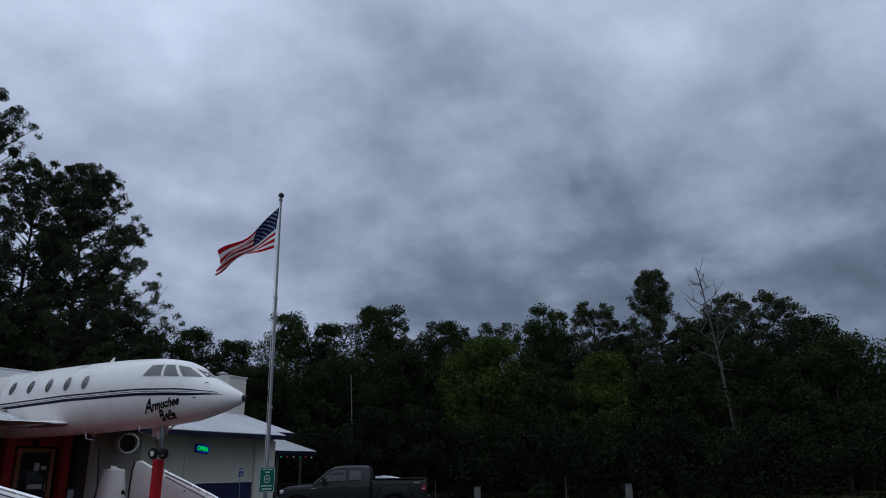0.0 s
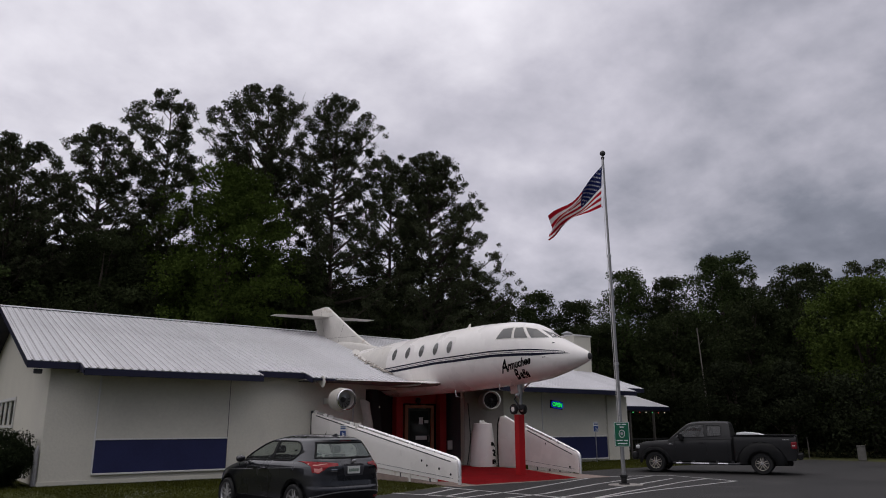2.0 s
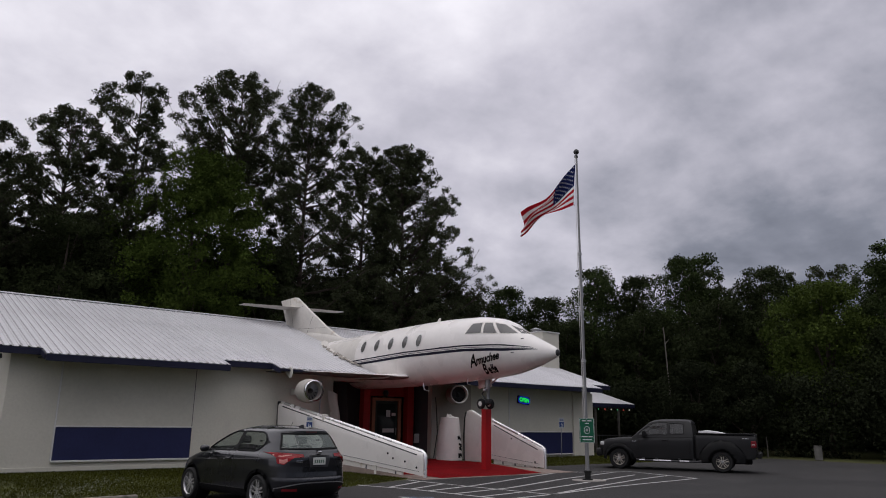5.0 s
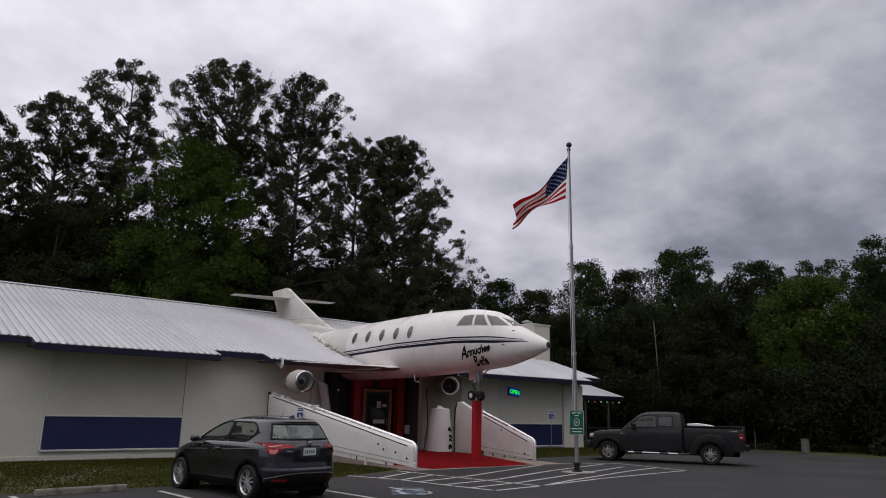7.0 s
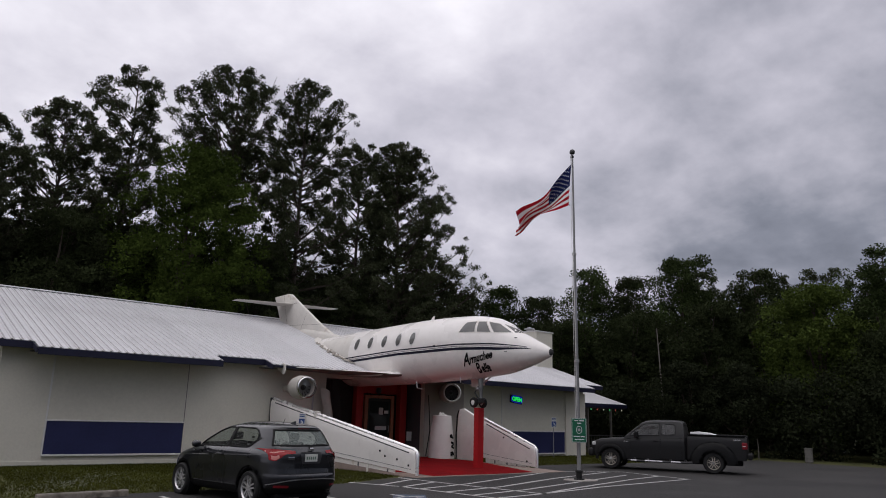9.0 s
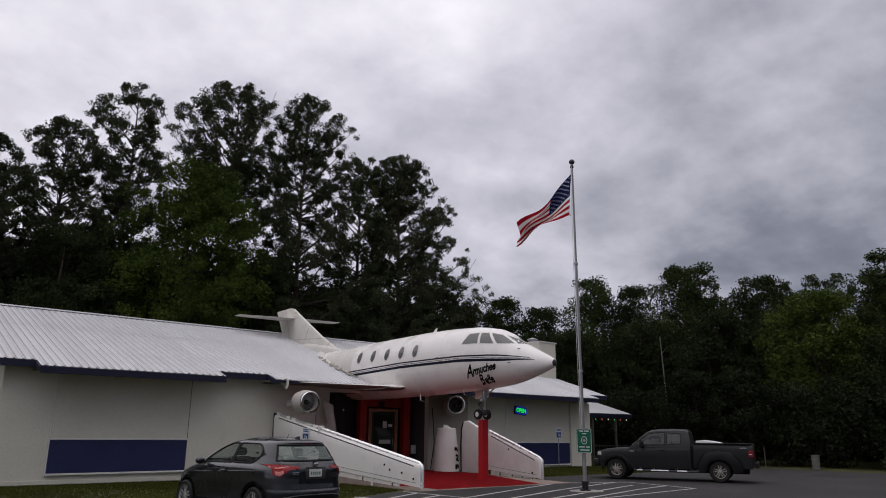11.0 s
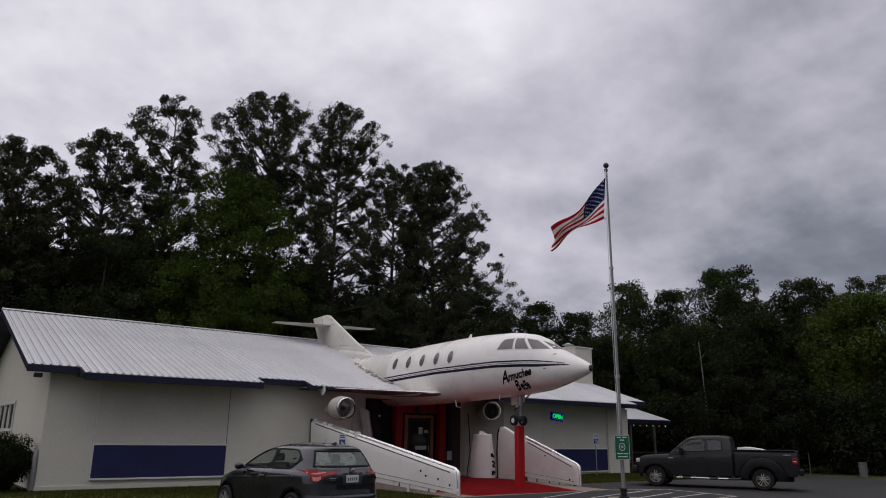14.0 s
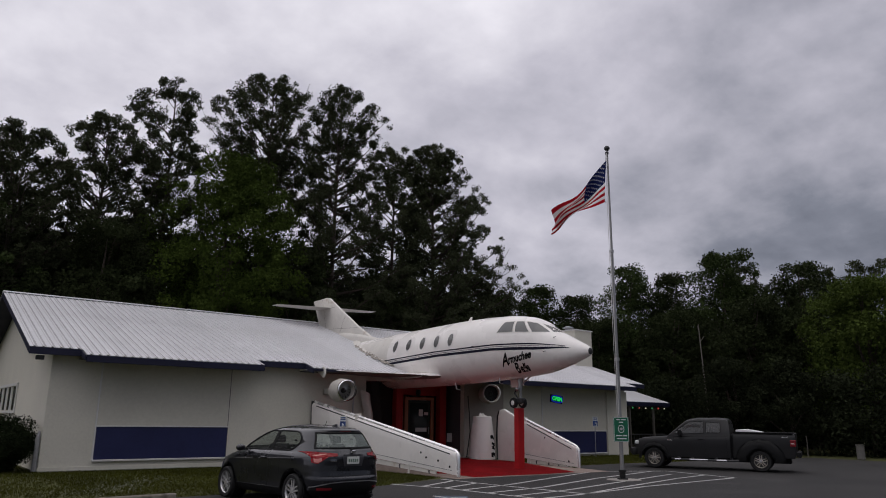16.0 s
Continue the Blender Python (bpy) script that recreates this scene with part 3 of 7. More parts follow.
def jet():
    j = thing("jet_aircraft", (JX, 15.5, 0), "white business jet with navy stripes built through the roof", "aircraft")
    loc = Vector((JX, 15.5, 0))
    P = lambda x, y, z: Vector((x, y, z)) - loc
    ys = sorted(set(np.concatenate([np.linspace(15.56, 18.5, 26), np.linspace(18.5, 35.2, 40)]).round(3)))
    n = 48

    def skin(i, k):
        y = ys[i]
        top, bot, hw = jet_at(y)
        a = k * math.tau / n
        c, s = math.cos(a), math.sin(a)
        e = 2 / 2.15
        zc = (top + bot) / 2 - 0.06 * min(1, (top - bot) / 2)
        x = hw * math.copysign(abs(c) ** e, c)
        z = zc + ((top - zc) if s > 0 else (zc - bot)) * math.copysign(abs(s) ** e, s)
        return P(JX + x, y, z)

    bm = grid(len(ys), n, skin, wrap=True)
    bmesh.ops.holes_fill(bm, edges=[e for e in bm.edges if e.is_boundary], sides=0)
    bmesh.ops.recalc_face_normals(bm, faces=bm.faces[:])
    part("fuselage", bm, M["jet"], j, "glossy white fuselage", smooth=40)
    tip = lathe([(0.0, -0.05), (0.06, -0.045), (0.10, -0.02), (0.125, 0.03), (0.13, 0.06)], 24, "Y")
    o = part("nose_tip", tip, M["darkmetal"], j, "grey nose tip", smooth=50)
    o.location = P(JX, 15.56, 3.945)

    def patch(name, at, nu, nv, material, parent=j, label="", both=True):
        for side in ((-1, 1) if both else (-1,)):
            def f(a, b):
                y, z, out = at(a / (nu - 1), b / (nv - 1))
                return P(JX + side * jet_side(y, z, out), y, z)
            bm = grid(nu, nv, f)
            if side == 1:
                bmesh.ops.reverse_faces(bm, faces=bm.faces[:])
            part(name, bm, material, parent, label, smooth=60)

    # pair of navy bands along the side
    mid = lambda y: float(np.interp(y, [15.75, 16.6, 17.7, 19.2, 22.5, 25.7, 27.5], [4.06, 4.14, 4.21, 4.26, 4.22, 4.08, 3.99]))
    for lo, hi in ((-0.115, -0.035), (-0.008, 0.006), (0.042, 0.082)):
        def band(a, b):
            y = 15.9 + a * 11.2
            t = min(1, (y - 15.9) / 1.6 + 0.12)
            return y, mid(y) + (lo + (hi - lo) * b) * t * 1.15, 0.006
        patch("stripe", band, 60, 3, M["navy"], label="navy blue stripe")

    # oval cabin windows in pale frames
    for y in (21.66, 22.55, 23.5, 24.48, 25.47):
        def disc(r, out, z=4.70):
            return lambda a, b: (y + 0.15 * r * a * math.cos(b * math.tau), z + 0.235 * r * a * math.sin(b * math.tau), out)
        patch("window_frame", disc(1.2, 0.004), 3, 25, M["trim"], label="pale window frame")
        patch("cabin_window", disc(1.0, 0.010), 3, 25, M["cabin_pane"], label="dark oval cabin window")

    # cockpit windows
    QUADS = [((19.05, 4.76), (18.86, 5.12), (18.44, 5.13), (18.32, 4.74)), ((18.20, 4.73), (18.34, 5.12), (18.02, 5.10), (17.64, 4.69)),
             ((17.50, 4.68), (17.90, 5.08), (17.52, 5.00), (16.98, 4.66)), ((16.90, 4.655), (17.40, 4.985), (17.28, 4.93), (16.72, 4.66))]
    for q in QUADS:
        def quad(a, b, grow=0.0, out=0.010):
            (y0, z0), (y1, z1), (y2, z2), (y3, z3) = q
            cy, cz = (y0 + y1 + y2 + y3) / 4, (z0 + z1 + z2 + z3) / 4
            lo = (y0 + (y3 - y0) * a, z0 + (z3 - z0) * a)
            hi = (y1 + (y2 - y1) * a, z1 + (z2 - z1) * a)
            y, z = lo[0] + (hi[0] - lo[0]) * b, lo[1] + (hi[1] - lo[1]) * b
            return cy + (y - cy) * (1 + grow), cz + (z - cz) * (1 + grow), out
        patch("window_frame", lambda a, b: quad(a, b, 0.14, 0.004), 7, 7, M["jet_old"])
        patch("cockpit_window", quad, 7, 7, M["cabin_pane"], label="dark cockpit window")

    # hand-lettered name on the nose
    for words, size, y, z, tilt in (("A", 0.48, 18.76, 3.75, 9), ("rmuchee", 0.30, 18.06, 3.83, 9), ("B", 0.36, 18.36, 3.47, 6), ("elle", 0.29, 18.02, 3.48, 6)):
        bm = text_shape(words, size, 0.65, 0.011)
        bmesh.ops.triangulate(bm, faces=bm.faces[:])
        bmesh.ops.subdivide_edges(bm, edges=[e for e in bm.edges if e.calc_length() > 0.1], cuts=1)
        for v in bm.verts:
            u, w = v.co.x * math.cos(radians(tilt)) - v.co.y * 1.2 * math.sin(radians(tilt)), v.co.x * math.sin(radians(tilt)) + v.co.y * 1.2 * math.cos(radians(tilt))
            yy, zz = y - u, z + w
            v.co = P(JX - jet_side(yy, zz, 0.010), yy, zz)
        part("lettering", bm, M["blackpaint"], j, "black script lettering")

    # wings: low, swept, cut short at the wall
    def aerofoil(root, tip, steps=8, thick=0.11):
        """root and tip: leading edge (x, y, z) and chord."""
        shape = [(1, 0), (0.8, 0.45), (0.55, 0.85), (0.3, 1), (0.12, 0.8), (0.03, 0.45), (0, 0), (0.03, -0.35), (0.12, -0.55), (0.3, -0.6), (0.6, -0.4)]
        bm = bmesh.new()
        rows = []
        for s in range(steps + 1):
            t = s / steps
            le = Vector(root[0]).lerp(Vector(tip[0]), t)
            c = root[1] + (tip[1] - root[1]) * t
            rows.append([bm.verts.new(le + Vector((0, u * c, v * c * thick / 2)) - loc) for u, v in shape])
        k = len(shape)
        for a, b in zip(rows, rows[1:]):
            for i in range(k):
                bm.faces.new((a[i], a[(i + 1) % k], b[(i + 1) % k], b[i]))
        bm.faces.new(rows[0])
        bm.faces.new(rows[-1][::-1])
        bmesh.ops.recalc_face_normals(bm, faces=bm.faces[:])
        # downward faces take the colour with the underside shade in it
        for f in bm.faces:
            f.material_index = 1 if f.normal.z < -0.55 else 0
        return bm

    for s in (-1, 1):
        part("wing", aerofoil(((JX + s * 0.5, 22.55, 3.39), 3.8), ((JX + s * 5.25, 24.9, 3.50), 1.9), 10, 0.042), [M["jet"], M["underside"]], j, "white stub wing, shade and soot put into its underside colour", smooth=45)
        part("wing_fairing", aerofoil(((JX + s * 0.6, 22.35, 3.38), 4.2), ((JX + s * 1.3, 23.0, 3.38), 3.2), 6, 0.08), [M["jet"], M["underside"]], j, smooth=45)
        fence = [(24.30, 3.34), (24.36, 3.22), (24.5, 3.18), (24.62, 3.25), (24.95, 3.42), (24.95, 3.5), (24.62, 3.60), (24.45, 3.62), (24.33, 3.52)]
        part("wing_fence", prism(fence, 0.035, lambda u, v, w: P(JX + s * 4.85 + w, u, v), bevel=0.012), M["jet_old"], j)

    fin = [(27.9, 5.12), (28.8, 5.42), (30.2, 6.10), (31.8, 7.02), (33.2, 7.84), (33.5, 7.89), (34.95, 7.86), (34.5, 7.1), (34.05, 6.3), (33.9, 5.0), (30, 4.9)]
    part("tail_fin", prism(fin, 0.17, lambda u, v, w: P(JX + w, u, v), bevel=0.05), M["jet_old"], j, "weathered swept tail fin", smooth=50)
    part("fin_fairing", prism([(27.0, 5.1), (28.2, 5.32), (29.6, 5.62), (31.6, 5.9), (33.0, 5.6), (33, 4.9), (28, 4.9)], 0.46, lambda u, v, w: P(JX + w, u, v), bevel=0.16), M["jet_old"], j, smooth=60)
    for s in (-1, 1):
        part("tailplane", aerofoil(((JX + s * 0.05, 32.9, 7.30), 1.4), ((JX + s * (2.75 if s < 0 else 3.1), 33.6, 7.38 + s * 0.10), 0.72), 6, 0.045), [M["jet_old"], M["jet_old"]], j, "thin white tailplane", smooth=45)
    part("tail_bullet", lathe([(0, -0.5), (0.07, -0.4), (0.12, 0), (0.1, 0.8), (0, 1.4)], 14, "Y"), M["jet_old"], j, smooth=50).location = P(JX, 33.2, 7.30)
    patch("aft_skin", lambda a, b: (26.0 + 2.6 * a, 4.1 + (jet_at(26.0 + 2.6 * a)[0] - 4.14) * b, 0.004), 14, 10, M["jet_old"], label="stained aft skin panel")
    # patched flashing where skin and roof meet
    for k in range(9):
        y = 26.4 + k * 0.42
        for s in (-1, 1):
            z = roof_z(y) + 0.05
            top = jet_at(y)[0]
            if z < top - 0.02:
                x = JX + s * jet_side(y, z)
                part("flashing", box(-0.16, -0.24, -0.03, 0.16, 0.24, 0.03, 0.012), M["jet_old"], j, "weathered patched flashing").matrix_basis = pose(*P(x, y, z + 0.01), 17, s * 38, s * 8)
    rng = np.random.default_rng(3)
    for k in range(20):
        y = 25.6 + 3.6 * k / 20 + rng.uniform(-0.05, 0.05)
        z = roof_z(y) + 0.06
        if z < jet_at(y)[0] - 0.03:
            x = JX - jet_side(y, z) - rng.uniform(-0.03, 0.22)
            w, h = rng.uniform(0.03, 0.15), rng.uniform(0.03, 0.16)
            part("sealant_patch", box(-w, -h, -0.008, w, h, 0.01, 0.004), M["sealant"], j, "crumbling brown sealant").matrix_basis = pose(*P(x, y, z + 0.015), 17, -rng.uniform(0, 35), rng.uniform(-40, 40))
    for a, b in (((33.9, 7.84), (33.25, 5.9)), ((30.2, 6.02), (33.35, 6.2)), ((31.4, 6.7), (31.9, 5.9)), ((32.5, 7.3), (33.8, 7.25))):
        for s in (-1, 1):
            part("panel_line", tube([P(JX + s * 0.083, *a), P(JX + s * 0.083, *b)], 0.007, 5), M["panel_line"], j)
    # small fittings
    part("antenna", prism([(21.85, 5.45), (21.62, 5.66), (21.53, 5.66), (21.6, 5.45)], 0.03, lambda u, v, w: P(JX + w, u, v), bevel=0.008), M["jet"], j, "small blade antenna")
    part("belly_mast", tube([P(17.6, 19.5, 3.22), P(17.55, 19.45, 3.02), P(17.5, 19.2, 2.98)], [0.022, 0.016, 0.01], 8), M["metal"], j)
    part("belly_mast", tube([P(17.5, 21.9, 3.1), P(17.45, 21.8, 2.86), P(17.4, 21.4, 2.8)], [0.026, 0.02, 0.012], 8), M["metal"], j)
    for y, z in ((17.0, 3.98), (16.75, 4.45), (20.3, 4.34)):
        part("pitot", tube([P(JX - jet_side(y, z), y, z), P(JX - jet_side(y, z) - 0.07, y - 0.03, z), P(JX - jet_side(y, z) - 0.08, y - 0.16, z)], 0.012, 6), M["darkmetal"], j)

    # nose gear with two wheels
    gx, gy = 18.15, 19.0
    part("gear_strut", tube([P(gx, gy + 0.05, 3.35), P(gx, gy, 2.85), P(gx, gy, 2.75), P(gx, gy, 2.4)], [0.10, 0.09, 0.065, 0.06], 12), M["metal"], j, "grey metal gear leg", smooth=40)
    part("gear_axle", tube([P(gx - 0.34, gy, 2.33), P(gx + 0.12, gy, 2.33)], 0.035, 8), M["darkmetal"], j)
    part("gear_fork", box(gx - 0.10, gy - 0.13, 2.32, gx + 0.10, gy + 0.13, 2.5, 0.03), M["darkmetal"], j).location = -loc
    part("gear_link", tube([P(gx - 0.02, gy + 0.12, 2.9), P(gx - 0.02, gy + 0.3, 2.68), P(gx - 0.02, gy + 0.1, 2.48)], 0.03, 8), M["darkmetal"], j)
    part("gear_brace", tube([P(gx, gy - 0.02, 2.95), P(gx, gy - 0.55, 3.28)], 0.03, 8), M["metal"], j)
    part("gear_lamp", lathe([(0, 0.05), (0.07, 0.04), (0.08, 0), (0.07, -0.06), (0, -0.08)], 14, "Y"), M["metal"], j).location = P(gx - 0.16, gy, 2.82)
    part("gear_door", prism([(19.15, 3.25), (19.9, 3.2), (19.85, 2.9), (19.2, 2.95)], 0.03, lambda u, v, w: P(gx + 0.35 + w, u, v)), M["jet"], j)
    for s in (-1, 1):
        w = part("wheel", lathe([(0.09, -0.06), (0.15, -0.07), (0.178, -0.04), (0.185, 0), (0.178, 0.04), (0.15, 0.07), (0.09, 0.06)], 24, "X", closed=True), M["black"], j, "small black tyre", smooth=50)
        w.location = P(gx + (-0.34 if s < 0 else 0.10), gy, 2.33)
        part("hub", lathe([(0, -0.07), (0.06, -0.065), (0.1, -0.05), (0.1, 0.05), (0.06, 0.065), (0, 0.07)], 16, "X"), M["trim"], w, "pale wheel hub", smooth=40)


jet()
tagged(part("support_post", box(18.38, 19.36, 0.0, 18.66, 19.6, 2.16, 0.012), M["red"]), "square red steel post under the jet's nose wheel", "post")

# ---- entrance between two wing panels ----
M.update(
    carpet_edge=mat("worn_step_concrete", (0.27, 0.21, 0.18), 0.9, var=0.2, scale=3, fine=30, bump=0.4),
    door_green=mat("dark_green_door", (0.018, 0.026, 0.018), 0.4, var=0.2),
    paper=mat("white_paper", (0.66, 0.66, 0.63), 0.8),
    signblue=mat("blue_sign", (0.02, 0.06, 0.22), 0.45),
    signgreen=mat("green_sign", (0.008, 0.115, 0.06), 0.4, var=0.08),
    signwhite=mat("white_sign", (0.70, 0.71, 0.70), 0.45, var=0.05),
    neon_green=glow("green_neon", (0.015, 0.85, 0.12), 0.9),
    neon_blue=glow("blue_neon", (0.01, 0.03, 0.75), 0.35),
    bulb=glow("warm_bulb", (1.0, 0.9, 0.75), 4.0),
)
walk_z = lambda y: float(np.interp(y, [17.4, 24.3, 30], [0.015, 0.12, 0.12]))


def walkway():
    side = [(17.42, -0.05), (17.42, 0.015), (24.3, 0.12), (27.4, 0.12), (27.4, -0.05)]
    ob = part("pavement", prism(side, 6.9, lambda u, v, w: (17.45 + w, u, v), bevel=0.012), M["carpet_edge"])
    tagged(ob, "sloping concrete walkway up to the entrance", "walkway", kind="structure")

    def carpet(i, j):
        y = 17.5 + i * (26.6 - 17.5) / 30
        x0, x1 = (14.75 if y < 19 else 14.45 if y < 24 else 15.9), (min(20.75, 19.35 + 0.33 * (y - 17.5)) if y < 23 else 20.2)
        x = x0 + j * (x1 - x0) / 16
        return (x, y + 0.05 * math.sin(x * 1.7), walk_z(y) + 0.008 + 0.003 * math.sin(x * 9 + y * 5))
    bm = grid(31, 17, carpet)
    bmesh.ops.solidify(bm, geom=bm.faces[:], thickness=0.006)
    tagged(part("carpet", bm, M["carpet"]), "worn red outdoor carpet on the walkway", "carpet")


walkway()


def wing_panel(name, p0, p1, top0, top1, low0, low1, label, hole_at, bracket):
    """An aircraft wing set on edge as a parapet: rounded leading edge on top, a flat skin, a squared tip at p1."""
    w = thing(name, (*p0, 0), label, "railing", "wing parapets")
    L = math.hypot(p1[0] - p0[0], p1[1] - p0[1])
    dx, dy = (p1[0] - p0[0]) / L, (p1[1] - p0[1]) / L
    P = lambda s, z, o: (dx * s - dy * o, dy * s + dx * o, z)
    top, low = lambda s: top0 + (top1 - top0) * s / L, lambda s: low0 + (low1 - low0) * s / L

    def skin(i, k):
        s = i * L / 24
        zt, zl = top(s), low(s)
        q = [(0.045, zl), (0.075, zl + (zt - zl) * 0.35), (0.10, zl + (zt - zl) * 0.7), (0.10, zt - 0.10), (0.06, zt - 0.03), (0, zt),
             (-0.06, zt - 0.03), (-0.10, zt - 0.10), (-0.10, zl + (zt - zl) * 0.7), (-0.075, zl + (zt - zl) * 0.35), (-0.045, zl)][k]
        return P(s, q[1], q[0])
    bm = grid(25, 11, skin, wrap=True)
    bmesh.ops.holes_fill(bm, edges=[e for e in bm.edges if e.is_boundary], sides=0)
    bmesh.ops.recalc_face_normals(bm, faces=bm.faces[:])
    part("wing_skin", bm, M["jet"], w, "white riveted wing skin", smooth=40)
    part("leading_edge", tube([P(0.05, top(0) + 0.02, 0), P(L * 0.5, top(L * 0.5) + 0.02, 0), P(L - 0.12, top(L) + 0.01, 0), P(L - 0.02, top(L) - 0.06, 0), P(L + 0.02, top(L) - 0.2, 0), P(L + 0.03, max(0.04, low1 - 0.05), 0)],
                              [0.062, 0.062, 0.062, 0.062, 0.06, 0.055], 12), M["lead"], w, "bright polished leading edge", smooth=60)
    for o in (-1, 1):
        # dark tube: the seam, thickened to draw the shadow below the edge
        part("edge_seam", tube([P(0.3, top(0.3) - 0.085, o * 0.092), P(L - 0.25, top(L) - 0.085, o * 0.092)], 0.02, 6), M["darkmetal"], w)
        part("skin_seam", tube([P(0.1, low(0.1) + 0.16, o * 0.06), P(L - 0.2, low(L) + 0.13, o * 0.06)], 0.006, 5), M["darkmetal"], w)
        for f, z in hole_at:
            part("bolt_hole", lathe([(0, 0.008), (0.035, 0.008), (0.035, -0.008), (0, -0.008)], 14, "X" if abs(dy) > abs(dx) else "Y"), M["blackpaint"], w).location = P(f * L, low(f * L) + (top(f * L) - low(f * L)) * z, o * (0.098 if z > 0.5 else 0.085))
    part("edge_clamp", box(-0.11, -0.05, -0.16, 0.11, 0.05, 0.125, 0.02), M["jet_old"], w).location = P(L * bracket, top(L * bracket), 0)
    part("butt_plate", box(-0.10, -0.04, 0, 0.10, 0.03, top0 - low0 + 0.05, 0.01), M["darkmetal"], w).location = P(-0.02, low0, 0)
    for f in (0.12, 0.42, 0.72):
        part("foot", box(-0.05, -0.05, walk_z(p0[1] + dy * f * L) - 0.04, 0.05, 0.05, low(f * L) + 0.03, 0.01), M["jet_old"], w).location = P(f * L, 0, 0)
    part("lower_skirt", prism([(0.2, low(0.2) - 0.27), (L * 0.88, low(L * 0.88) - 0.10), (L * 0.88, low(L * 0.88) - 0.015), (0.2, low(0.2) - 0.015)], 0.04, lambda s, z, o: P(s, z, o)), M["jet_old"], w)
    part("ramp_curb", prism([(0.1, -0.04), (L * 0.9, -0.04), (L * 0.9, max(0.02, low(L * 0.9) - 0.11)), (0.1, low(0.1) - 0.26)], 0.07, lambda s, z, o: P(s, z, o)), M["carpet_edge"], w)
    # dark boxes added to draw the open gaps along the skirt
    for f in (0.25, 0.48, 0.66, 0.84):
        part("skirt_bracket", box(-0.03, -0.034, low(f * L) - 0.22, 0.03, 0.034, low(f * L) - 0.02, 0.006), M["soffit"], w).location = P(f * L, 0, 0)
    return w


wing_panel("wing_parapet", (13.42, 25.62), (14.22, 17.66), 2.30, 0.78, 0.72, 0.08, "white aircraft wing set on edge as a sloping ramp wall", [(0.83, 0.42), (0.9, 0.42), (0.965, 0.3), (0.8, 0.55)], 0.36)
wing_panel("wing_parapet", (20.92, 21.75), (20.92, 18.84), 1.76, 0.80, 0.26, 0.06, "short white wing panel on edge beside the red carpet", [(0.44, 0.78), (0.86, 0.2)], 0.03)


def nacelle(at, r, length, label, turn=0.0, pylon=0.0, lip="chrome"):
    e = thing("engine_nacelle", at, label, "jet engine", "engine nacelles", turn=turn)
    part("cowl", lathe([(r * 0.97, 0.0), (r * 1.06, 0.10), (r * 1.13, 0.35), (r * 1.15, length * 0.6), (r * 1.05, length), (r * 0.9, length), (r * 0.85, 0.4), (r * 0.86, 0.02)], 40, "Y", closed=True), M["cowl"], e, "stained white engine cowl, wing shade put into its colour", smooth=45)
    part("intake_lip", lathe([(r * 0.86, 0.03), (r * 0.87, -0.03), (r * 0.93, -0.07), (r * 1.0, -0.05), (r * 1.02, 0.02), (r * 0.95, 0.04)], 40, "Y", closed=True), M[lip], e, "bright intake ring", smooth=60)
    part("fan_disc", lathe([(0, 0.36), (r * 0.86, 0.36), (r * 0.86, 0.40), (0, 0.40)], 32, "Y"), M["soffit" if lip == "chrome" else "dark"], e)
    part("spinner", lathe([(0, 0.08), (r * 0.14, 0.14), (r * 0.24, 0.26), (r * 0.28, 0.36)], 20, "Y"), M["darkmetal"], e, smooth=60)
    for k in range(14):
        a = k * math.tau / 14
        c, s = math.cos(a), math.sin(a)
        part("fan_blade", prism([(r * 0.26, -0.03), (r * 0.84, -0.06), (r * 0.84, 0.05), (r * 0.26, 0.03)], 0.012, lambda u, t, d: (u * c - t * s, 0.31 + t * 0.5 + d, u * s + t * c)), M["metal" if lip == "chrome" else "darkmetal"], e)
    if pylon:
        part("pylon", box(0.06, length * 0.6, -0.12, 0.16, pylon, 0.12, 0.03), M["jet_old"], e, smooth=40)
    return e


nacelle((13.62, 23.5, 2.72), 0.385, 0.74, "white jet engine cowl with polished intake mounted on the wall", turn=-4, pylon=2.19)
nacelle((21.45, 24.3, 2.87), 0.40, 1.0, "white jet engine cowl on the wall by the door", turn=-30, pylon=1.39, lip="trim")


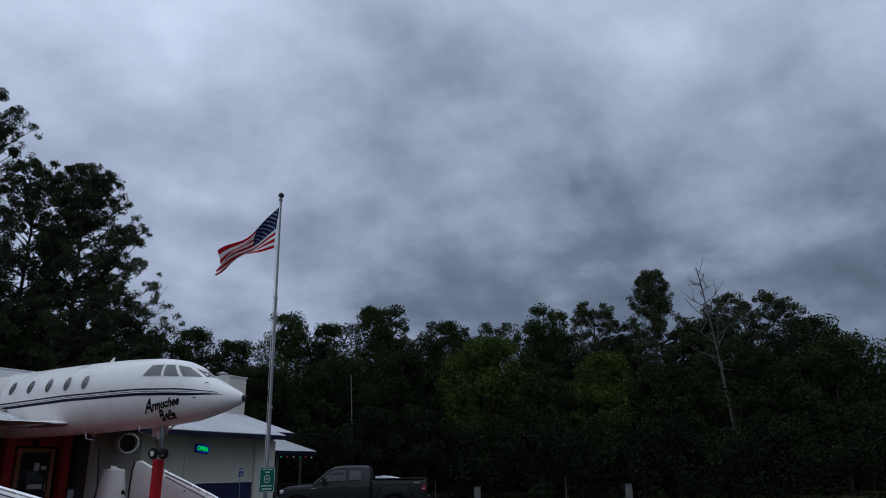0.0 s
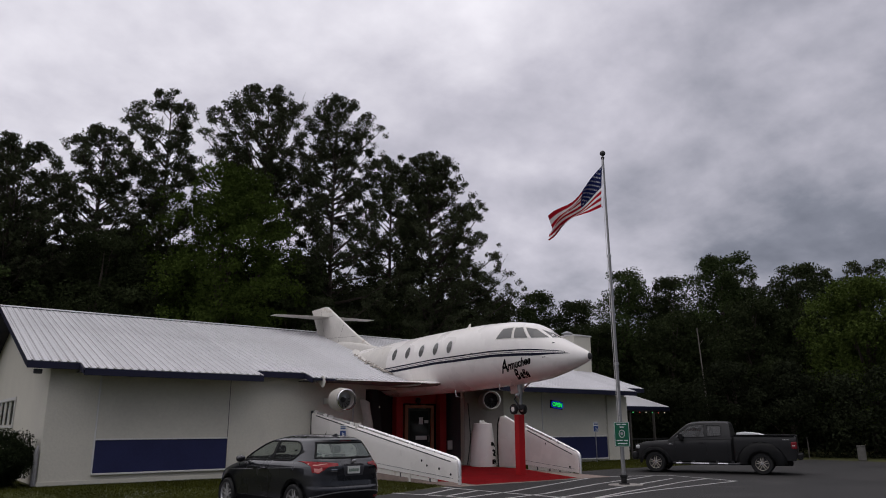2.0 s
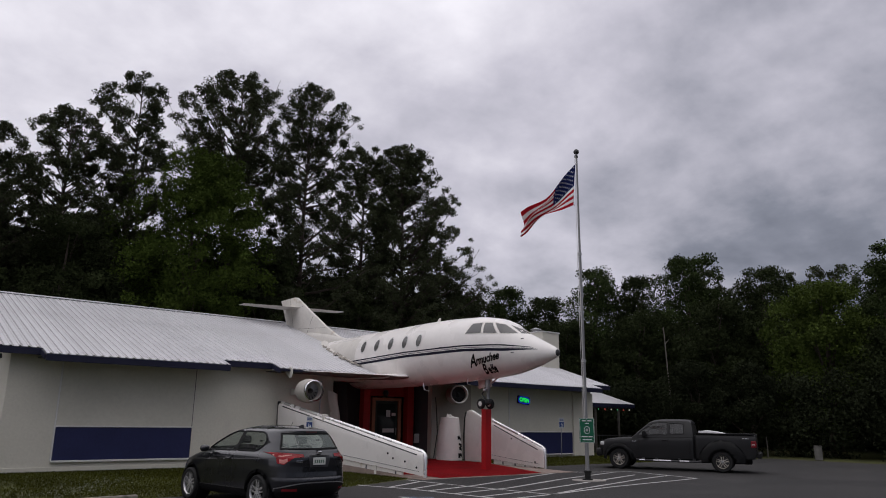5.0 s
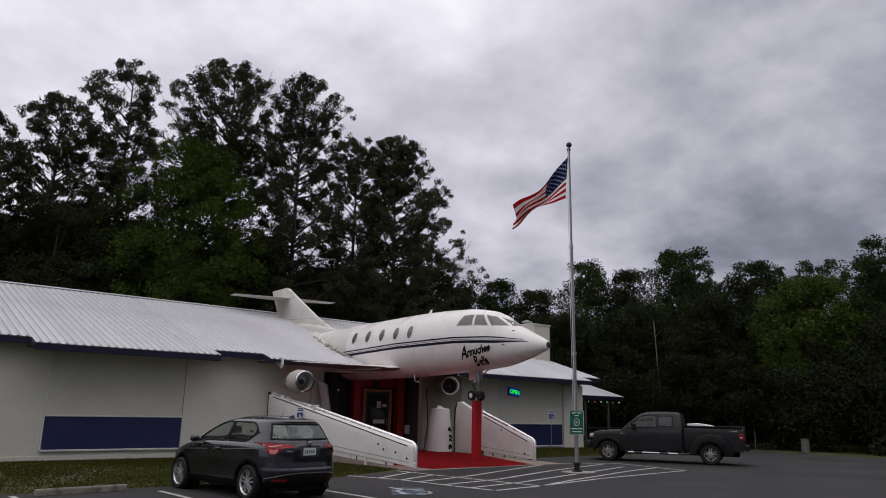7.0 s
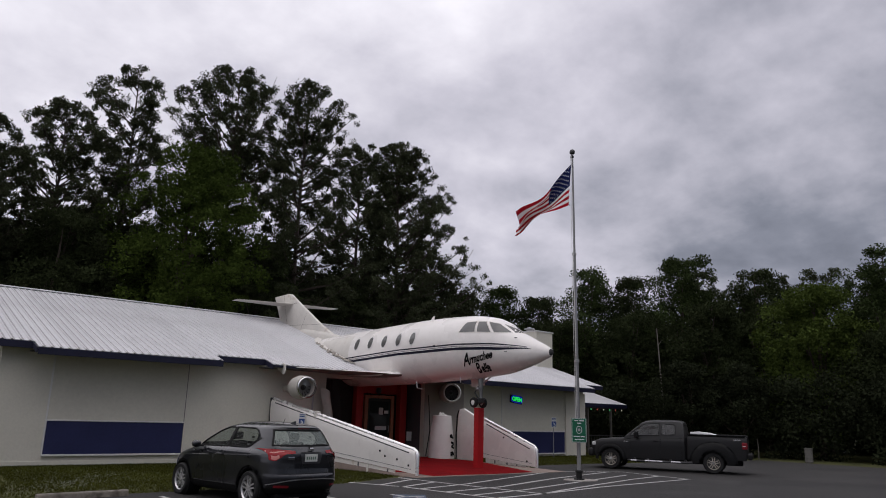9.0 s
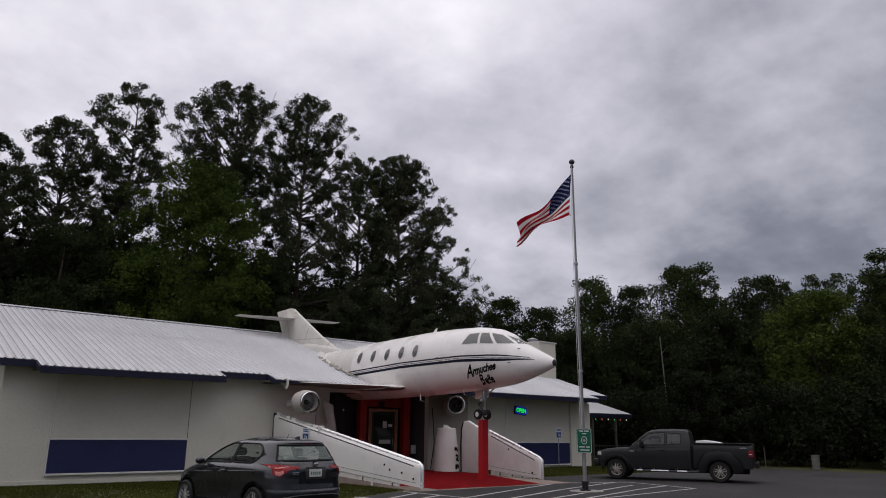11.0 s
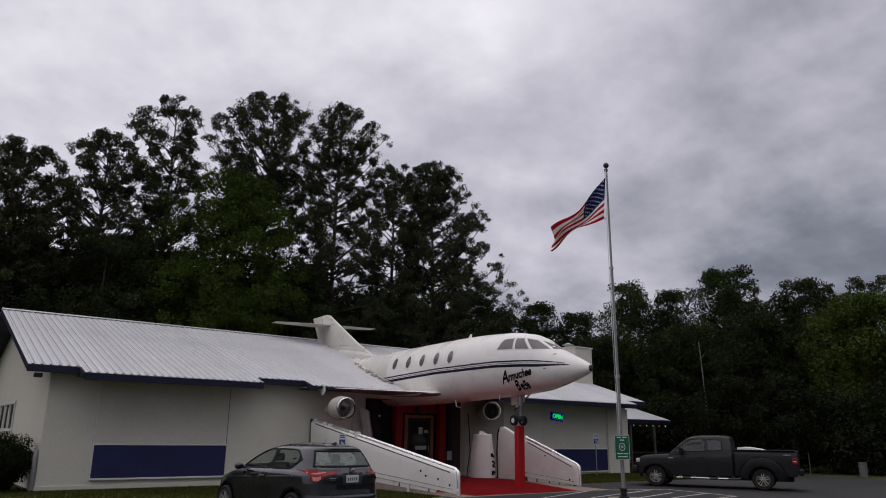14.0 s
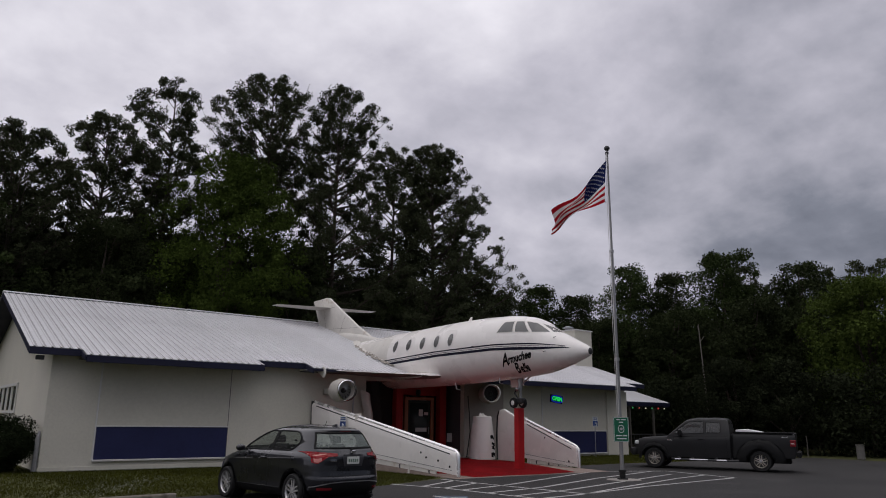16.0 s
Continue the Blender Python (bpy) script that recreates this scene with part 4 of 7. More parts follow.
def tail_cone():
    t = thing("cowl_section", (20.55, 23.9, walk_z(23.9)), "upright white engine cowl section with black lettering", "aircraft part")
    part("cowl_shell", lathe([(0.55, 0), (0.55, 0.03), (0.53, 0.55), (0.48, 1.1), (0.40, 1.74), (0.37, 1.76), (0.34, 1.7), (0.42, 1.0), (0.50, 0.05)], 36, "Z", closed=True), M["jet"], t, smooth=40)
    part("torn_collar", grid(15, 4, lambda i, k: ((0.36 - 0.05 * k) * math.cos(-2.6 + i * 0.16), (0.36 - 0.05 * k) * math.sin(-2.6 + i * 0.16) + 0.05, 1.70 + 0.07 * k + 0.025 * math.sin(i * 1.1 + k) - 0.012 * i)), M["jet_old"], t, "crumpled torn metal collar", smooth=80)
    part("cable", tube([(-0.35, 0.6, 0.05), (-0.25, 0.5, 1.1), (-0.38, 0.4, 1.8), (-0.3, 0.6, 2.6)], 0.022, 6), M["black"], t)
    # strokes of half-seen letters down the side
    bars = [((0.05, 0.98), (0.20, 0.80)), ((0.05, 0.98), (0.05, 0.84)), ((0.04, 0.66), (0.22, 0.60)), ((0.06, 0.48), (0.22, 0.60)), ((0.06, 0.48), (0.22, 0.42)), ((0.06, 0.28), (0.06, 0.10)), ((0.06, 0.28), (0.22, 0.14)), ((0.22, 0.28), (0.22, 0.1))]
    for (a0, z0), (a1, z1) in bars:
        bm = bmesh.new()
        rows = []
        for f in np.linspace(0, 1, 6):
            z, u = z0 + (z1 - z0) * f, a0 + (a1 - a0) * f
            d = Vector((a1 - a0, z1 - z0)).normalized()
            pair = []
            for o in (-0.045, 0.045):
                zz, uu = z + d.x * o, u - d.y * o
                r = float(np.interp(zz, [0, 0.03, 0.55, 1.1, 1.74], [0.55, 0.55, 0.53, 0.48, 0.40])) + 0.006
                a = radians(-88) + uu * 1.3 / 0.44
                pair.append(bm.verts.new((r * math.cos(a), r * math.sin(a), zz)))
            rows.append(pair)
        for p, q in zip(rows, rows[1:]):
            bm.faces.new((p[0], q[0], q[1], p[1]))
        part("lettering_bar", bm, M["blackpaint"], t)


tail_cone()


def rounded_slab(x, y0, y1, h0, h1, z0, label):
    s = thing("wing_section", (x, y0, z0), label, "aircraft part")
    L = y1 - y0
    out = [(0, 0), (L, 0), (L, h1 * 0.6), (L * 0.98, h1 * 0.85), (L * 0.9, h1), (L * 0.7, h1 * 1.02), (0.1, h0), (0, h0 - 0.1)]
    part("slab", prism(out, 0.16, lambda u, v, w: (w, u, v), bevel=0.04), M["jet"], s, smooth=50)
    part("seal", tube([(-0.09, L - 0.02, 0.02), (-0.09, L + 0.02, h1 * 0.5), (-0.09, L - 0.03, h1 * 0.86), (-0.09, L * 0.9, h1 * 0.98)], 0.03, 6), M["black"], s)


rounded_slab(20.95, 22.0, 23.3, 1.75, 2.05, walk_z(22.6), "white wing section standing on end with black edge seal")


def door():
    d = thing("front_door", (19.30, 26.78, 0.12), "dark green glazed door in a brown frame with posted papers", "door")
    part("door_leaf", box(-0.62, 0.02, 0.01, 0.62, 0.08, 2.42, 0.01), M["door_green"], d)
    part("door_pane", box(-0.5, 0.008, 0.4, 0.5, 0.018, 2.3), M["glass"], d)
    for a, b, z0, z1 in ((-0.80, -0.63, 0, 2.56), (0.63, 0.80, 0, 2.56), (-0.63, 0.63, 2.43, 2.56)):
        part("door_frame", box(a, -0.03, z0, b, 0.11, z1, 0.01), M["wood"], d, "brown wooden frame")
    part("door_handle", tube([(0.5, -0.04, 0.95), (0.5, -0.06, 1.0), (0.5, -0.06, 1.2), (0.5, -0.04, 1.25)], 0.014, 8), M["metal"], d)
    part("paper_notice", box(-0.02, -0.004, 1.72, 0.2, 0.004, 2.02), M["paper"], d, "white paper notice")
    part("paper_notice", box(0.28, -0.004, 1.77, 0.5, 0.004, 1.90), M["paper"], d)
    part("paper_notice", box(-0.2, -0.004, 1.05, 0.42, 0.004, 1.22), M["paper"], d)
    for x in (18.10, 20.50):
        tagged(part("door_pillar", box(x - 0.2, 26.55, 0.12, x + 0.16, 26.88, 3.2, 0.02), M["recess_red"]), "red painted pillar beside the entrance door, recess shade in its colour", "pillar", "door pillars")
    lamp = thing("entrance_lamp", (19.17, 26.7, 2.86), "small dark lamp over the entrance door", "lamp")
    part("lamp_body", lathe([(0, 0.16), (0.10, 0.13), (0.13, 0.0), (0.08, -0.1), (0, -0.14)], 14), M["darkmetal"], lamp)
    tagged(part("door_placard", box(20.70, 26.5, 0.72, 20.97, 26.54, 1.12, 0.005), M["signwhite"]), "white placard standing beside the door", "sign")
    spot = thing("spot_lamp", (16.66, 26.0, 2.55), "tiny lit white lamp in the dark recess", "lamp")
    part("lamp_glass", lathe([(0, 0.035), (0.035, 0), (0, -0.035)], 10), M["bulb"], spot)
    part("lamp_stem", tube([(0, 0.02, 0), (0, 0.6, 0.1), (0, 0.9, 0.1)], 0.012, 6), M["darkmetal"], spot)
    # folded flap hanging at the mouth of the recess
    f = thing("flap_panel", (15.42, 25.40, 0), "grey-white curved flap panel hanging beside the entrance", "aircraft part")
    part("flap_skin", grid(9, 12, lambda i, j: (0.06 * i + 0.10 * math.sin(j * 0.42), -0.25 * math.sin(i * 0.4) - 0.05 * j / 11, 1.3 + j * 0.14 - 0.03 * i)), M["cowl"], f, smooth=80)
    part("flap_skin", grid(9, 12, lambda i, j: (0.55 + 0.05 * i - 0.02 * j, 0.12 * math.sin(i * 0.5), 1.5 + j * 0.155)), M["dark"], f, smooth=80)
    part("flap_rod", tube([(-0.35, 0.1, 1.3), (-0.3, 0.1, 3.2)], 0.03, 8), M["metal"], f)


door()


def open_sign():
    k = 0.84
    s = thing("neon_open_sign", (26.93, 25.56, 2.78), "lit green and blue neon open sign on the wall", "sign")
    part("sign_back", box(-0.52 * k, 0.03, -0.23 * k, 0.52 * k, 0.08, 0.23 * k, 0.02), M["plastic"], s)
    ring = [(k * 0.47 * math.copysign(abs(math.cos(a)) ** 0.6, math.cos(a)), 0, k * 0.19 * math.copysign(abs(math.sin(a)) ** 0.6, math.sin(a))) for a in np.linspace(0, math.tau, 33)]
    part("blue_tube", tube(ring, 0.022, 8), M["neon_blue"], s, "blue neon outline")
    part("sign_face", box(-0.46 * k, 0.02, -0.18 * k, 0.46 * k, 0.028, 0.18 * k), M["signblue"], s)
    bm = text_shape("OPEN", 0.27, 0.0, 0.012)
    for v in bm.verts:
        v.co = (v.co.x, -0.012, v.co.y)
    part("green_letters", bm, M["neon_green"], s, "green neon letters")
    s.matrix_basis = pose(26.93, 25.56, 2.78, 0, 6, 0)


open_sign()


def access_sign(at, turn, post):
    s = thing("access_sign", at, "blue and white wheelchair access sign", "sign", turn=turn)
    part("plate", box(-0.19, 0.0, 0, 0.19, 0.012, 0.5, 0.01), M["signwhite"], s)
    part("blue_field", box(-0.17, -0.005, 0.03, 0.17, -0.001, 0.3), M["signblue"], s)
    icon = tube([(0.09 * math.cos(a), -0.009, 0.13 + 0.08 * math.sin(a)) for a in np.linspace(-2.6, 1.2, 12)], 0.013, 6)
    icon = tube([(-0.03, -0.009, 0.25), (-0.02, -0.009, 0.14), (0.07, -0.009, 0.14), (0.1, -0.009, 0.06)], 0.014, 6, icon)
    part("wheelchair_mark", icon, M["signwhite"], s)
    for z in (0.36, 0.42):
        part("text_bar", box(-0.15, -0.005, z, 0.15, -0.001, z + 0.035), M["signblue"], s)
    if post:
        part("post", tube([(0, 0.03, -post), (0, 0.03, 0.4)], 0.022, 8), M["metal"], s)


access_sign((13.47, 23.42, 1.30), 276, 0)
access_sign((28.75, 24.7, 1.45), 0, 1.47)

# ---- flagpole, flag, signs and small site things ----
PX, PY = 18.40, 14.80


def flagpole():
    p = thing("flagpole", (PX, PY, 0), "tall grey metal flagpole with ball top and black base collar", "flagpole")
    part("lower_section", tube([(0, 0, 0), (-0.03, 0, 3.66)], [0.062, 0.059], 16), M["polemetal"], p, smooth=60)
    part("middle_section", tube([(-0.03, 0, 3.66), (-0.07, 0, 7.18)], [0.053, 0.049], 16), M["polemetal"], p, smooth=60)
    part("upper_section", tube([(-0.07, 0, 7.18), (-0.10, 0, 10.68)], [0.041, 0.033], 16), M["polemetal"], p, smooth=60)
    for x, z, r in ((-0.03, 3.66, 0.078), (-0.07, 7.18, 0.066)):
        part("joint_ring", lathe([(r * 0.7, -0.05), (r, -0.04), (r, 0.04), (r * 0.7, 0.05)], 16), M["metal"], p).location = (x, 0, z)
    part("ball", lathe([(0.0, 0.095)] + [(0.095 * math.sin(a), 0.095 * math.cos(a)) for a in np.linspace(0.2, 2.9, 14)] + [(0, -0.095)], 20), M["darkmetal"], p, "dark ball finial", smooth=80).location = (-0.10, 0, 10.77)
    part("truck_pulley", box(-0.16, -0.04, 10.55, -0.06, 0.04, 10.64, 0.01), M["darkmetal"], p)
    part("base_collar", lathe([(0.075, 0.30), (0.115, 0.29), (0.12, 0.25), (0.09, 0.22), (0.095, 0.10), (0.085, 0.05), (0.07, 0.05)], 18), M["black"], p, "black base collar", smooth=40)
    part("base_flange", lathe([(0, 0.05), (0.16, 0.05), (0.17, 0.0), (0, 0.0)], 18), M["black"], p)
    part("halyard", tube([(-0.18, -0.04, 10.58), (-0.20, -0.06, 8.0), (-0.14, -0.05, 4.0), (-0.09, -0.03, 1.3)], 0.008, 5), M["trim"], p, "thin white rope")
    part("halyard", tube([(-0.14, 0.04, 10.58), (-0.13, 0.05, 6.0), (-0.09, 0.03, 1.3)], 0.007, 5), M["trim"], p)
    part("cleat", box(-0.12, -0.03, 1.2, -0.06, 0.03, 1.36, 0.01), M["darkmetal"], p)
    pad = prism([(0.55 * math.cos(a), 0.5 * math.sin(a)) for a in np.linspace(0, math.tau, 20, endpoint=False)], 0.02, lambda u, v, w: (PX + u, PY - 0.05 + v, 0.006 + w))
    tagged(part("pole_footing", pad, M["concrete"]), "round concrete footing set in the asphalt", "footing")


flagpole()


def flag():
    """Hoist at the pole; the cloth streams off and down, folding towards its free end."""
    M.update(flag_red=cloth_mat("flag_red", (0.36, 0.010, 0.020)), flag_white=cloth_mat("flag_white", (0.74, 0.72, 0.72)), flag_blue=cloth_mat("flag_blue", (0.012, 0.018, 0.075)))
    f = thing("flag", (PX - 0.20, PY - 0.03, 10.30), "striped red and white flag with starred blue field", "flag")
    H, L = 1.46, 2.45
    left, deep = Vector((-0.63, 0.777, 0)), Vector((0.777, 0.63, 0))

    def at(u, v, out=0.0):
        """u along the fly, v down the hoist, both 0 to 1: the upper edge falls away faster than the lower."""
        up = left * (1.82 * u) + Vector((0, 0, -1.72 * u - 0.12 * math.sin(math.pi * u)))
        lo = left * (0.10 + 1.92 * u) + Vector((0, 0, -H - 0.80 * u + 0.10 * math.sin(math.pi * u)))
        p = up.lerp(lo, v)
        p += deep * (0.75 * u * math.sin(math.pi * v) + 0.5 * u * v)
        fold = math.sin(v * 9.5 - u * 4.0) * 0.10 * u + math.sin(u * 9.0 + v * 3.0) * 0.07 * (0.2 + u)
        p += (left * 0.5 + Vector((0, 0, 0.55)) - deep * 0.6) * fold
        return p - deep * out

    nu, nv = 60, 39
    bm = grid(nu + 1, nv + 1, lambda i, j: at(i / nu, j / nv))
    bm.faces.ensure_lookup_table()
    for i in range(nu):
        for j in range(nv):
            stripe = j // 3
            bm.faces[i * nv + j].material_index = 2 if (i < nu * 0.4 and stripe < 7) else (0 if stripe % 2 == 0 else 1)
    part("cloth", bm, [M["flag_red"], M["flag_white"], M["flag_blue"]], f, smooth=80)
    for r in range(9):
        for c in range(6 if r % 2 == 0 else 5):
            st = bmesh.new()
            u0, v0 = (0.035 + (c + (0 if r % 2 == 0 else 0.5)) * 0.065), (r + 0.9) * 0.0545
            for o in (0.006, -0.006):
                st.faces.new([st.verts.new(at(u0 + (0.036, 0.015)[k % 2] * math.sin(k * math.pi / 5) / L, v0 - (0.036, 0.015)[k % 2] * math.cos(k * math.pi / 5) / H, o)) for k in range(10)])
            part("star", st, M["flag_white"], f)
    for v in (0.01, 0.98):
        part("clip", tube([at(0, v), Vector((0.03, 0, 0)) + at(0, v), Vector((0.10, 0.03, -0.02)) + at(0, v)], 0.012, 6), M["metal"], f)


flag()


def pole_sign():
    s = thing("parking_sign", (PX - 0.10, PY - 0.10, 1.13), "green parking sign with white border on the flagpole", "sign", turn=-40)
    part("plate", box(-0.235, -0.01, 0, 0.235, 0.006, 0.74, 0.006), M["signgreen"], s)
    for a in ((-0.225, 0.01, -0.212, 0.73), (0.212, 0.01, 0.225, 0.73), (-0.212, 0.01, 0.212, 0.022), (-0.212, 0.718, 0.212, 0.73)):
        part("border_bar", box(a[0], -0.014, a[1], a[2], -0.011, a[3]), M["signwhite"], s)
    for x0, x1, z0, z1 in ((-0.15, -0.03, 0.65, 0.68), (0.01, 0.15, 0.65, 0.68), (-0.06, 0.07, 0.57, 0.60), (-0.17, 0.02, 0.17, 0.20), (0.05, 0.17, 0.17, 0.20), (-0.14, 0.15, 0.08, 0.11)):
        part("text_bar", box(x0, -0.014, z0, x1, -0.011, z1), M["signwhite"], s)
    ring = [(0.085 * math.cos(a), -0.014, 0.385 + 0.11 * math.sin(a)) for a in np.linspace(0, math.tau, 22)]
    part("emblem", tube(ring, 0.010, 6), M["signwhite"], s)
    part("emblem_core", lathe([(0, 0.003), (0.045, 0.003), (0.045, -0.003), (0, -0.003)], 14, "Y"), M["metal"], s).location = (0, -0.014, 0.385)
    for z in (0.1, 0.62):
        part("strap", box(-0.06, 0.007, z, 0.06, 0.06, z + 0.03), M["metal"], s)


pole_sign()


M["old_stop"] = mat("grimy_concrete", (0.19, 0.172, 0.145), 0.9, var=0.25, scale=3, fine=30, bump=0.5, stain=(0.09, 0.08, 0.065), stain_at=0.5)


def wheel_stop(x0, y0, x1, y1):
    L, a = math.hypot(x1 - x0, y1 - y0), math.degrees(math.atan2(y1 - y0, x1 - x0))
    ob = part("wheel_stop", prism([(-0.09, 0), (0.09, 0), (0.07, 0.10), (0.05, 0.125), (-0.05, 0.125), (-0.07, 0.10)], L, lambda u, v, w: (w, u, v), bevel=0.01), M["old_stop"])
    ob.matrix_basis = pose((x0 + x1) / 2, (y0 + y1) / 2, 0.001, 0, 0, a)
    tagged(ob, "weathered concrete wheel stop at the lot's edge", "wheel stop", "wheel stops")


wheel_stop(3.55, 16.0, 5.3, 16.2)


def access_mark():
    bm = flat_lines([[(10.5, 13.9), (10.55, 13.45), (10.2, 13.35), (10.1, 12.9)], [(10.62, 13.1), (10.75, 12.9), (10.7, 12.65), (10.45, 12.5), (10.15, 12.6), (10.0, 12.85)], [(10.55, 13.45), (10.9, 13.3)]], 0.10, 0.005)
    tagged(part("access_mark", bm, M["paintline"]), "faded wheelchair mark painted on the asphalt", "road marking", kind="structure")
    tagged(part("access_mark_blue", flat_lines([[(10.2, 12.85), (10.65, 13.45)]], 0.75, 0.0035), M["paintblue"]), "faded blue painted field worn into the asphalt", "road marking", kind="structure")


access_mark()


M["galv"] = mat("weathered_galvanised_drum", (0.12, 0.115, 0.105), 0.75, var=0.2, stain=(0.10, 0.085, 0.07))


def bin_(x, y, h):
    b = thing("litter_bin", (x, y, 0), "pale metal litter drum by the lot's edge", "bin", "litter bins")
    part("drum", lathe([(0, 0.0), (0.19, 0.0), (0.20, 0.03), (0.19, 0.05), (0.195, h * 0.33), (0.203, h * 0.34), (0.195, h * 0.36), (0.195, h * 0.66), (0.203, h * 0.67), (0.195, h * 0.69), (0.20, h - 0.02), (0.205, h), (0.17, h), (0.17, h * 0.4), (0, h * 0.4)], 24), M["galv"], b, smooth=35)
    part("rim", lathe([(0.205, h - 0.02), (0.215, h), (0.205, h + 0.02), (0.195, h)], 24, closed=True), M["galv"], b)


bin_(40.3, 17.1, 0.72)
bin_(41.3, 8.6, 0.85)
for x, y, h in ((41.3, 20.3, 1.1), (40.6, 11.9, 1.35)):
    tagged(part("marker_stake", tube([(x, y, -0.02), (x + 0.02, y, h * 0.6), (x - 0.03, y, h)], [0.035, 0.03, 0.025], 8), M["bark_pale"]), "thin weathered marker stake at the wood's edge", "stake", "marker stakes")


def shrub():
    rng = np.random.default_rng(9)
    s = thing("shrub", (2.75, 26.3, -0.02), "dense dark green rounded shrub by the wall", "shrub")
    limbs = [([(0, 0, 0), (math.cos(k) * 0.3, math.sin(k) * 0.3, 0.5), (math.cos(k) * 0.7, math.sin(k) * 0.7, 0.95)], 0.03, 0.008) for k in np.linspace(0, 5.5, 9)]
    part("stems", limb_tubes(limbs), M["bark"], s)
    d = rng.normal(size=(170, 3))
    d /= np.linalg.norm(d, axis=1)[:, None]
    c = d * np.array([1.48, 1.48, 0.82]) * rng.uniform(0.6, 1, 170)[:, None] + np.array([0, 0, 0.84])
    pts = puffs(c, rng.uniform(0.2, 0.32, 170), 300, rng, 0.9)
    pts[:, 2] = np.maximum(pts[:, 2], 0.03)
    ob = new("crown", leaf_mesh("shrub_leaves", pts, 0.06, 0.6, M["bush"], rng))
    ob.parent = s


def lawn():
    """Short uneven blades on the strips between lot and building, and clover in flower."""
    rng = np.random.default_rng(21)
    n = 140000
    x = np.where(rng.uniform(0, 1, n) < 0.72, rng.uniform(-6, 14.0, n), rng.uniform(21.2, 39, n))
    lo = np.interp(x, [-6, 5.5, 11, 14, 21, 22.6, 33, 39], [16.5, 16.65, 16.8, 18.2, 19.2, 20.35, 20.1, 19.6])
    hi = np.where(x < 4, 32.0, np.where(x > 32.4, 27.5, 25.62))
    y = lo + (hi - lo) * rng.uniform(0, 1, n)
    h = 0.010 + 0.018 * np.clip(np.sin(x * 0.9) + np.sin(y * 1.3 + x * 0.4), 0, 2) * 0.6 + rng.uniform(0, 0.025, n)
    a = rng.uniform(0, math.tau, n)
    v = np.empty((n, 3, 3))
    w = 0.011
    v[:, 0] = np.stack([x - w * np.cos(a), y - w * np.sin(a), np.full(n, -0.02)], 1)
    v[:, 1] = np.stack([x + w * np.cos(a), y + w * np.sin(a), np.full(n, -0.02)], 1)
    v[:, 2] = np.stack([x + rng.normal(size=n) * 0.03, y + rng.normal(size=n) * 0.03, h], 1)
    me = bpy.data.meshes.new("blades")
    me.from_pydata(v.reshape(-1, 3).tolist(), [], np.arange(n * 3).reshape(-1, 3).tolist())
    me.materials.append(M["blade"])
    tagged(new("lawn_grass", me), "short uneven grass between lot and building", "grass", kind="stuff")
    m = 230
    along = rng.normal(size=m)
    p = np.stack([5.0 + 0.75 * along + rng.normal(size=m) * 0.25, 19.2 + 1.0 * along + rng.normal(size=m) * 0.45, rng.uniform(0.03, 0.07, m)], 1)
    tagged(new("clover_flowers", leaf_mesh("clover", np.repeat(p, 3, axis=0) + rng.normal(size=(m * 3, 3)) * 0.008, 0.02, 0.8, M["flower"], rng)), "small white clover flowers in the grass", "flowers", kind="stuff")

# ---- vehicles ----
M.update(
    suv_paint=mat("dark_grey_metallic_paint", (0.015, 0.0158, 0.020), 0.3, metal=0.45, var=0.06, coat=1.0, fine=60),
    recess_paint=mat("grey_recess_paint", (0.06, 0.06, 0.066), 0.4, metal=0.3, var=0.08),
    truck_paint=mat("faded_black_paint", (0.009, 0.009, 0.0095), 0.45, metal=0.0, var=0.15, coat=0.1, fine=30),
    rim=mat("alloy_rim", (0.60, 0.595, 0.59), 0.2, metal=0.6, var=0.08),
    rim_old=mat("dirty_alloy_rim", (0.42, 0.39, 0.34), 0.45, metal=0.45, var=0.2, scale=6),
    lamp_edge=mat("pale_red_lens", (0.62, 0.22, 0.20), 0.2, var=0.1),
    # pale base stands for the bright view through the rear window
    rearglass=glass_dark("bright_view_glass", (0.15, 0.18, 0.165), 0.05, 0.45),
    lamp_red=mat("red_lamp_lens", (0.40, 0.009, 0.016), 0.15, var=0.1, coat=0.6),
    lamp_dull=mat("dull_red_lens", (0.19, 0.012, 0.018), 0.3, var=0.15),
    lamp_clear=mat("clear_lamp_lens", (0.55, 0.55, 0.55), 0.12, var=0.1, coat=0.6),
    plate=mat("pale_plate", (0.55, 0.56, 0.53), 0.5),
    plate_ink=mat("plate_marks", (0.10, 0.16, 0.12), 0.5),
    carglass=glass_dark("car_glass", (0.018, 0.022, 0.021), 0.03, 0.84),
    # grey base colour stands for reflections in the truck windows
    truckglass=glass_dark("reflection_grey_glass", (0.045, 0.046, 0.046), 0.06, 0.25),
    cabin=mat("dark_upholstery", (0.02, 0.02, 0.021), 0.9),
    white_load=mat("white_plastic_load", (0.74, 0.74, 0.75), 0.5, var=0.05),
)


def lerp_table(table):
    a = np.array(table, float)
    return lambda x: [float(np.interp(x, a[:, 0], a[:, k])) for k in range(1, a.shape[1])]


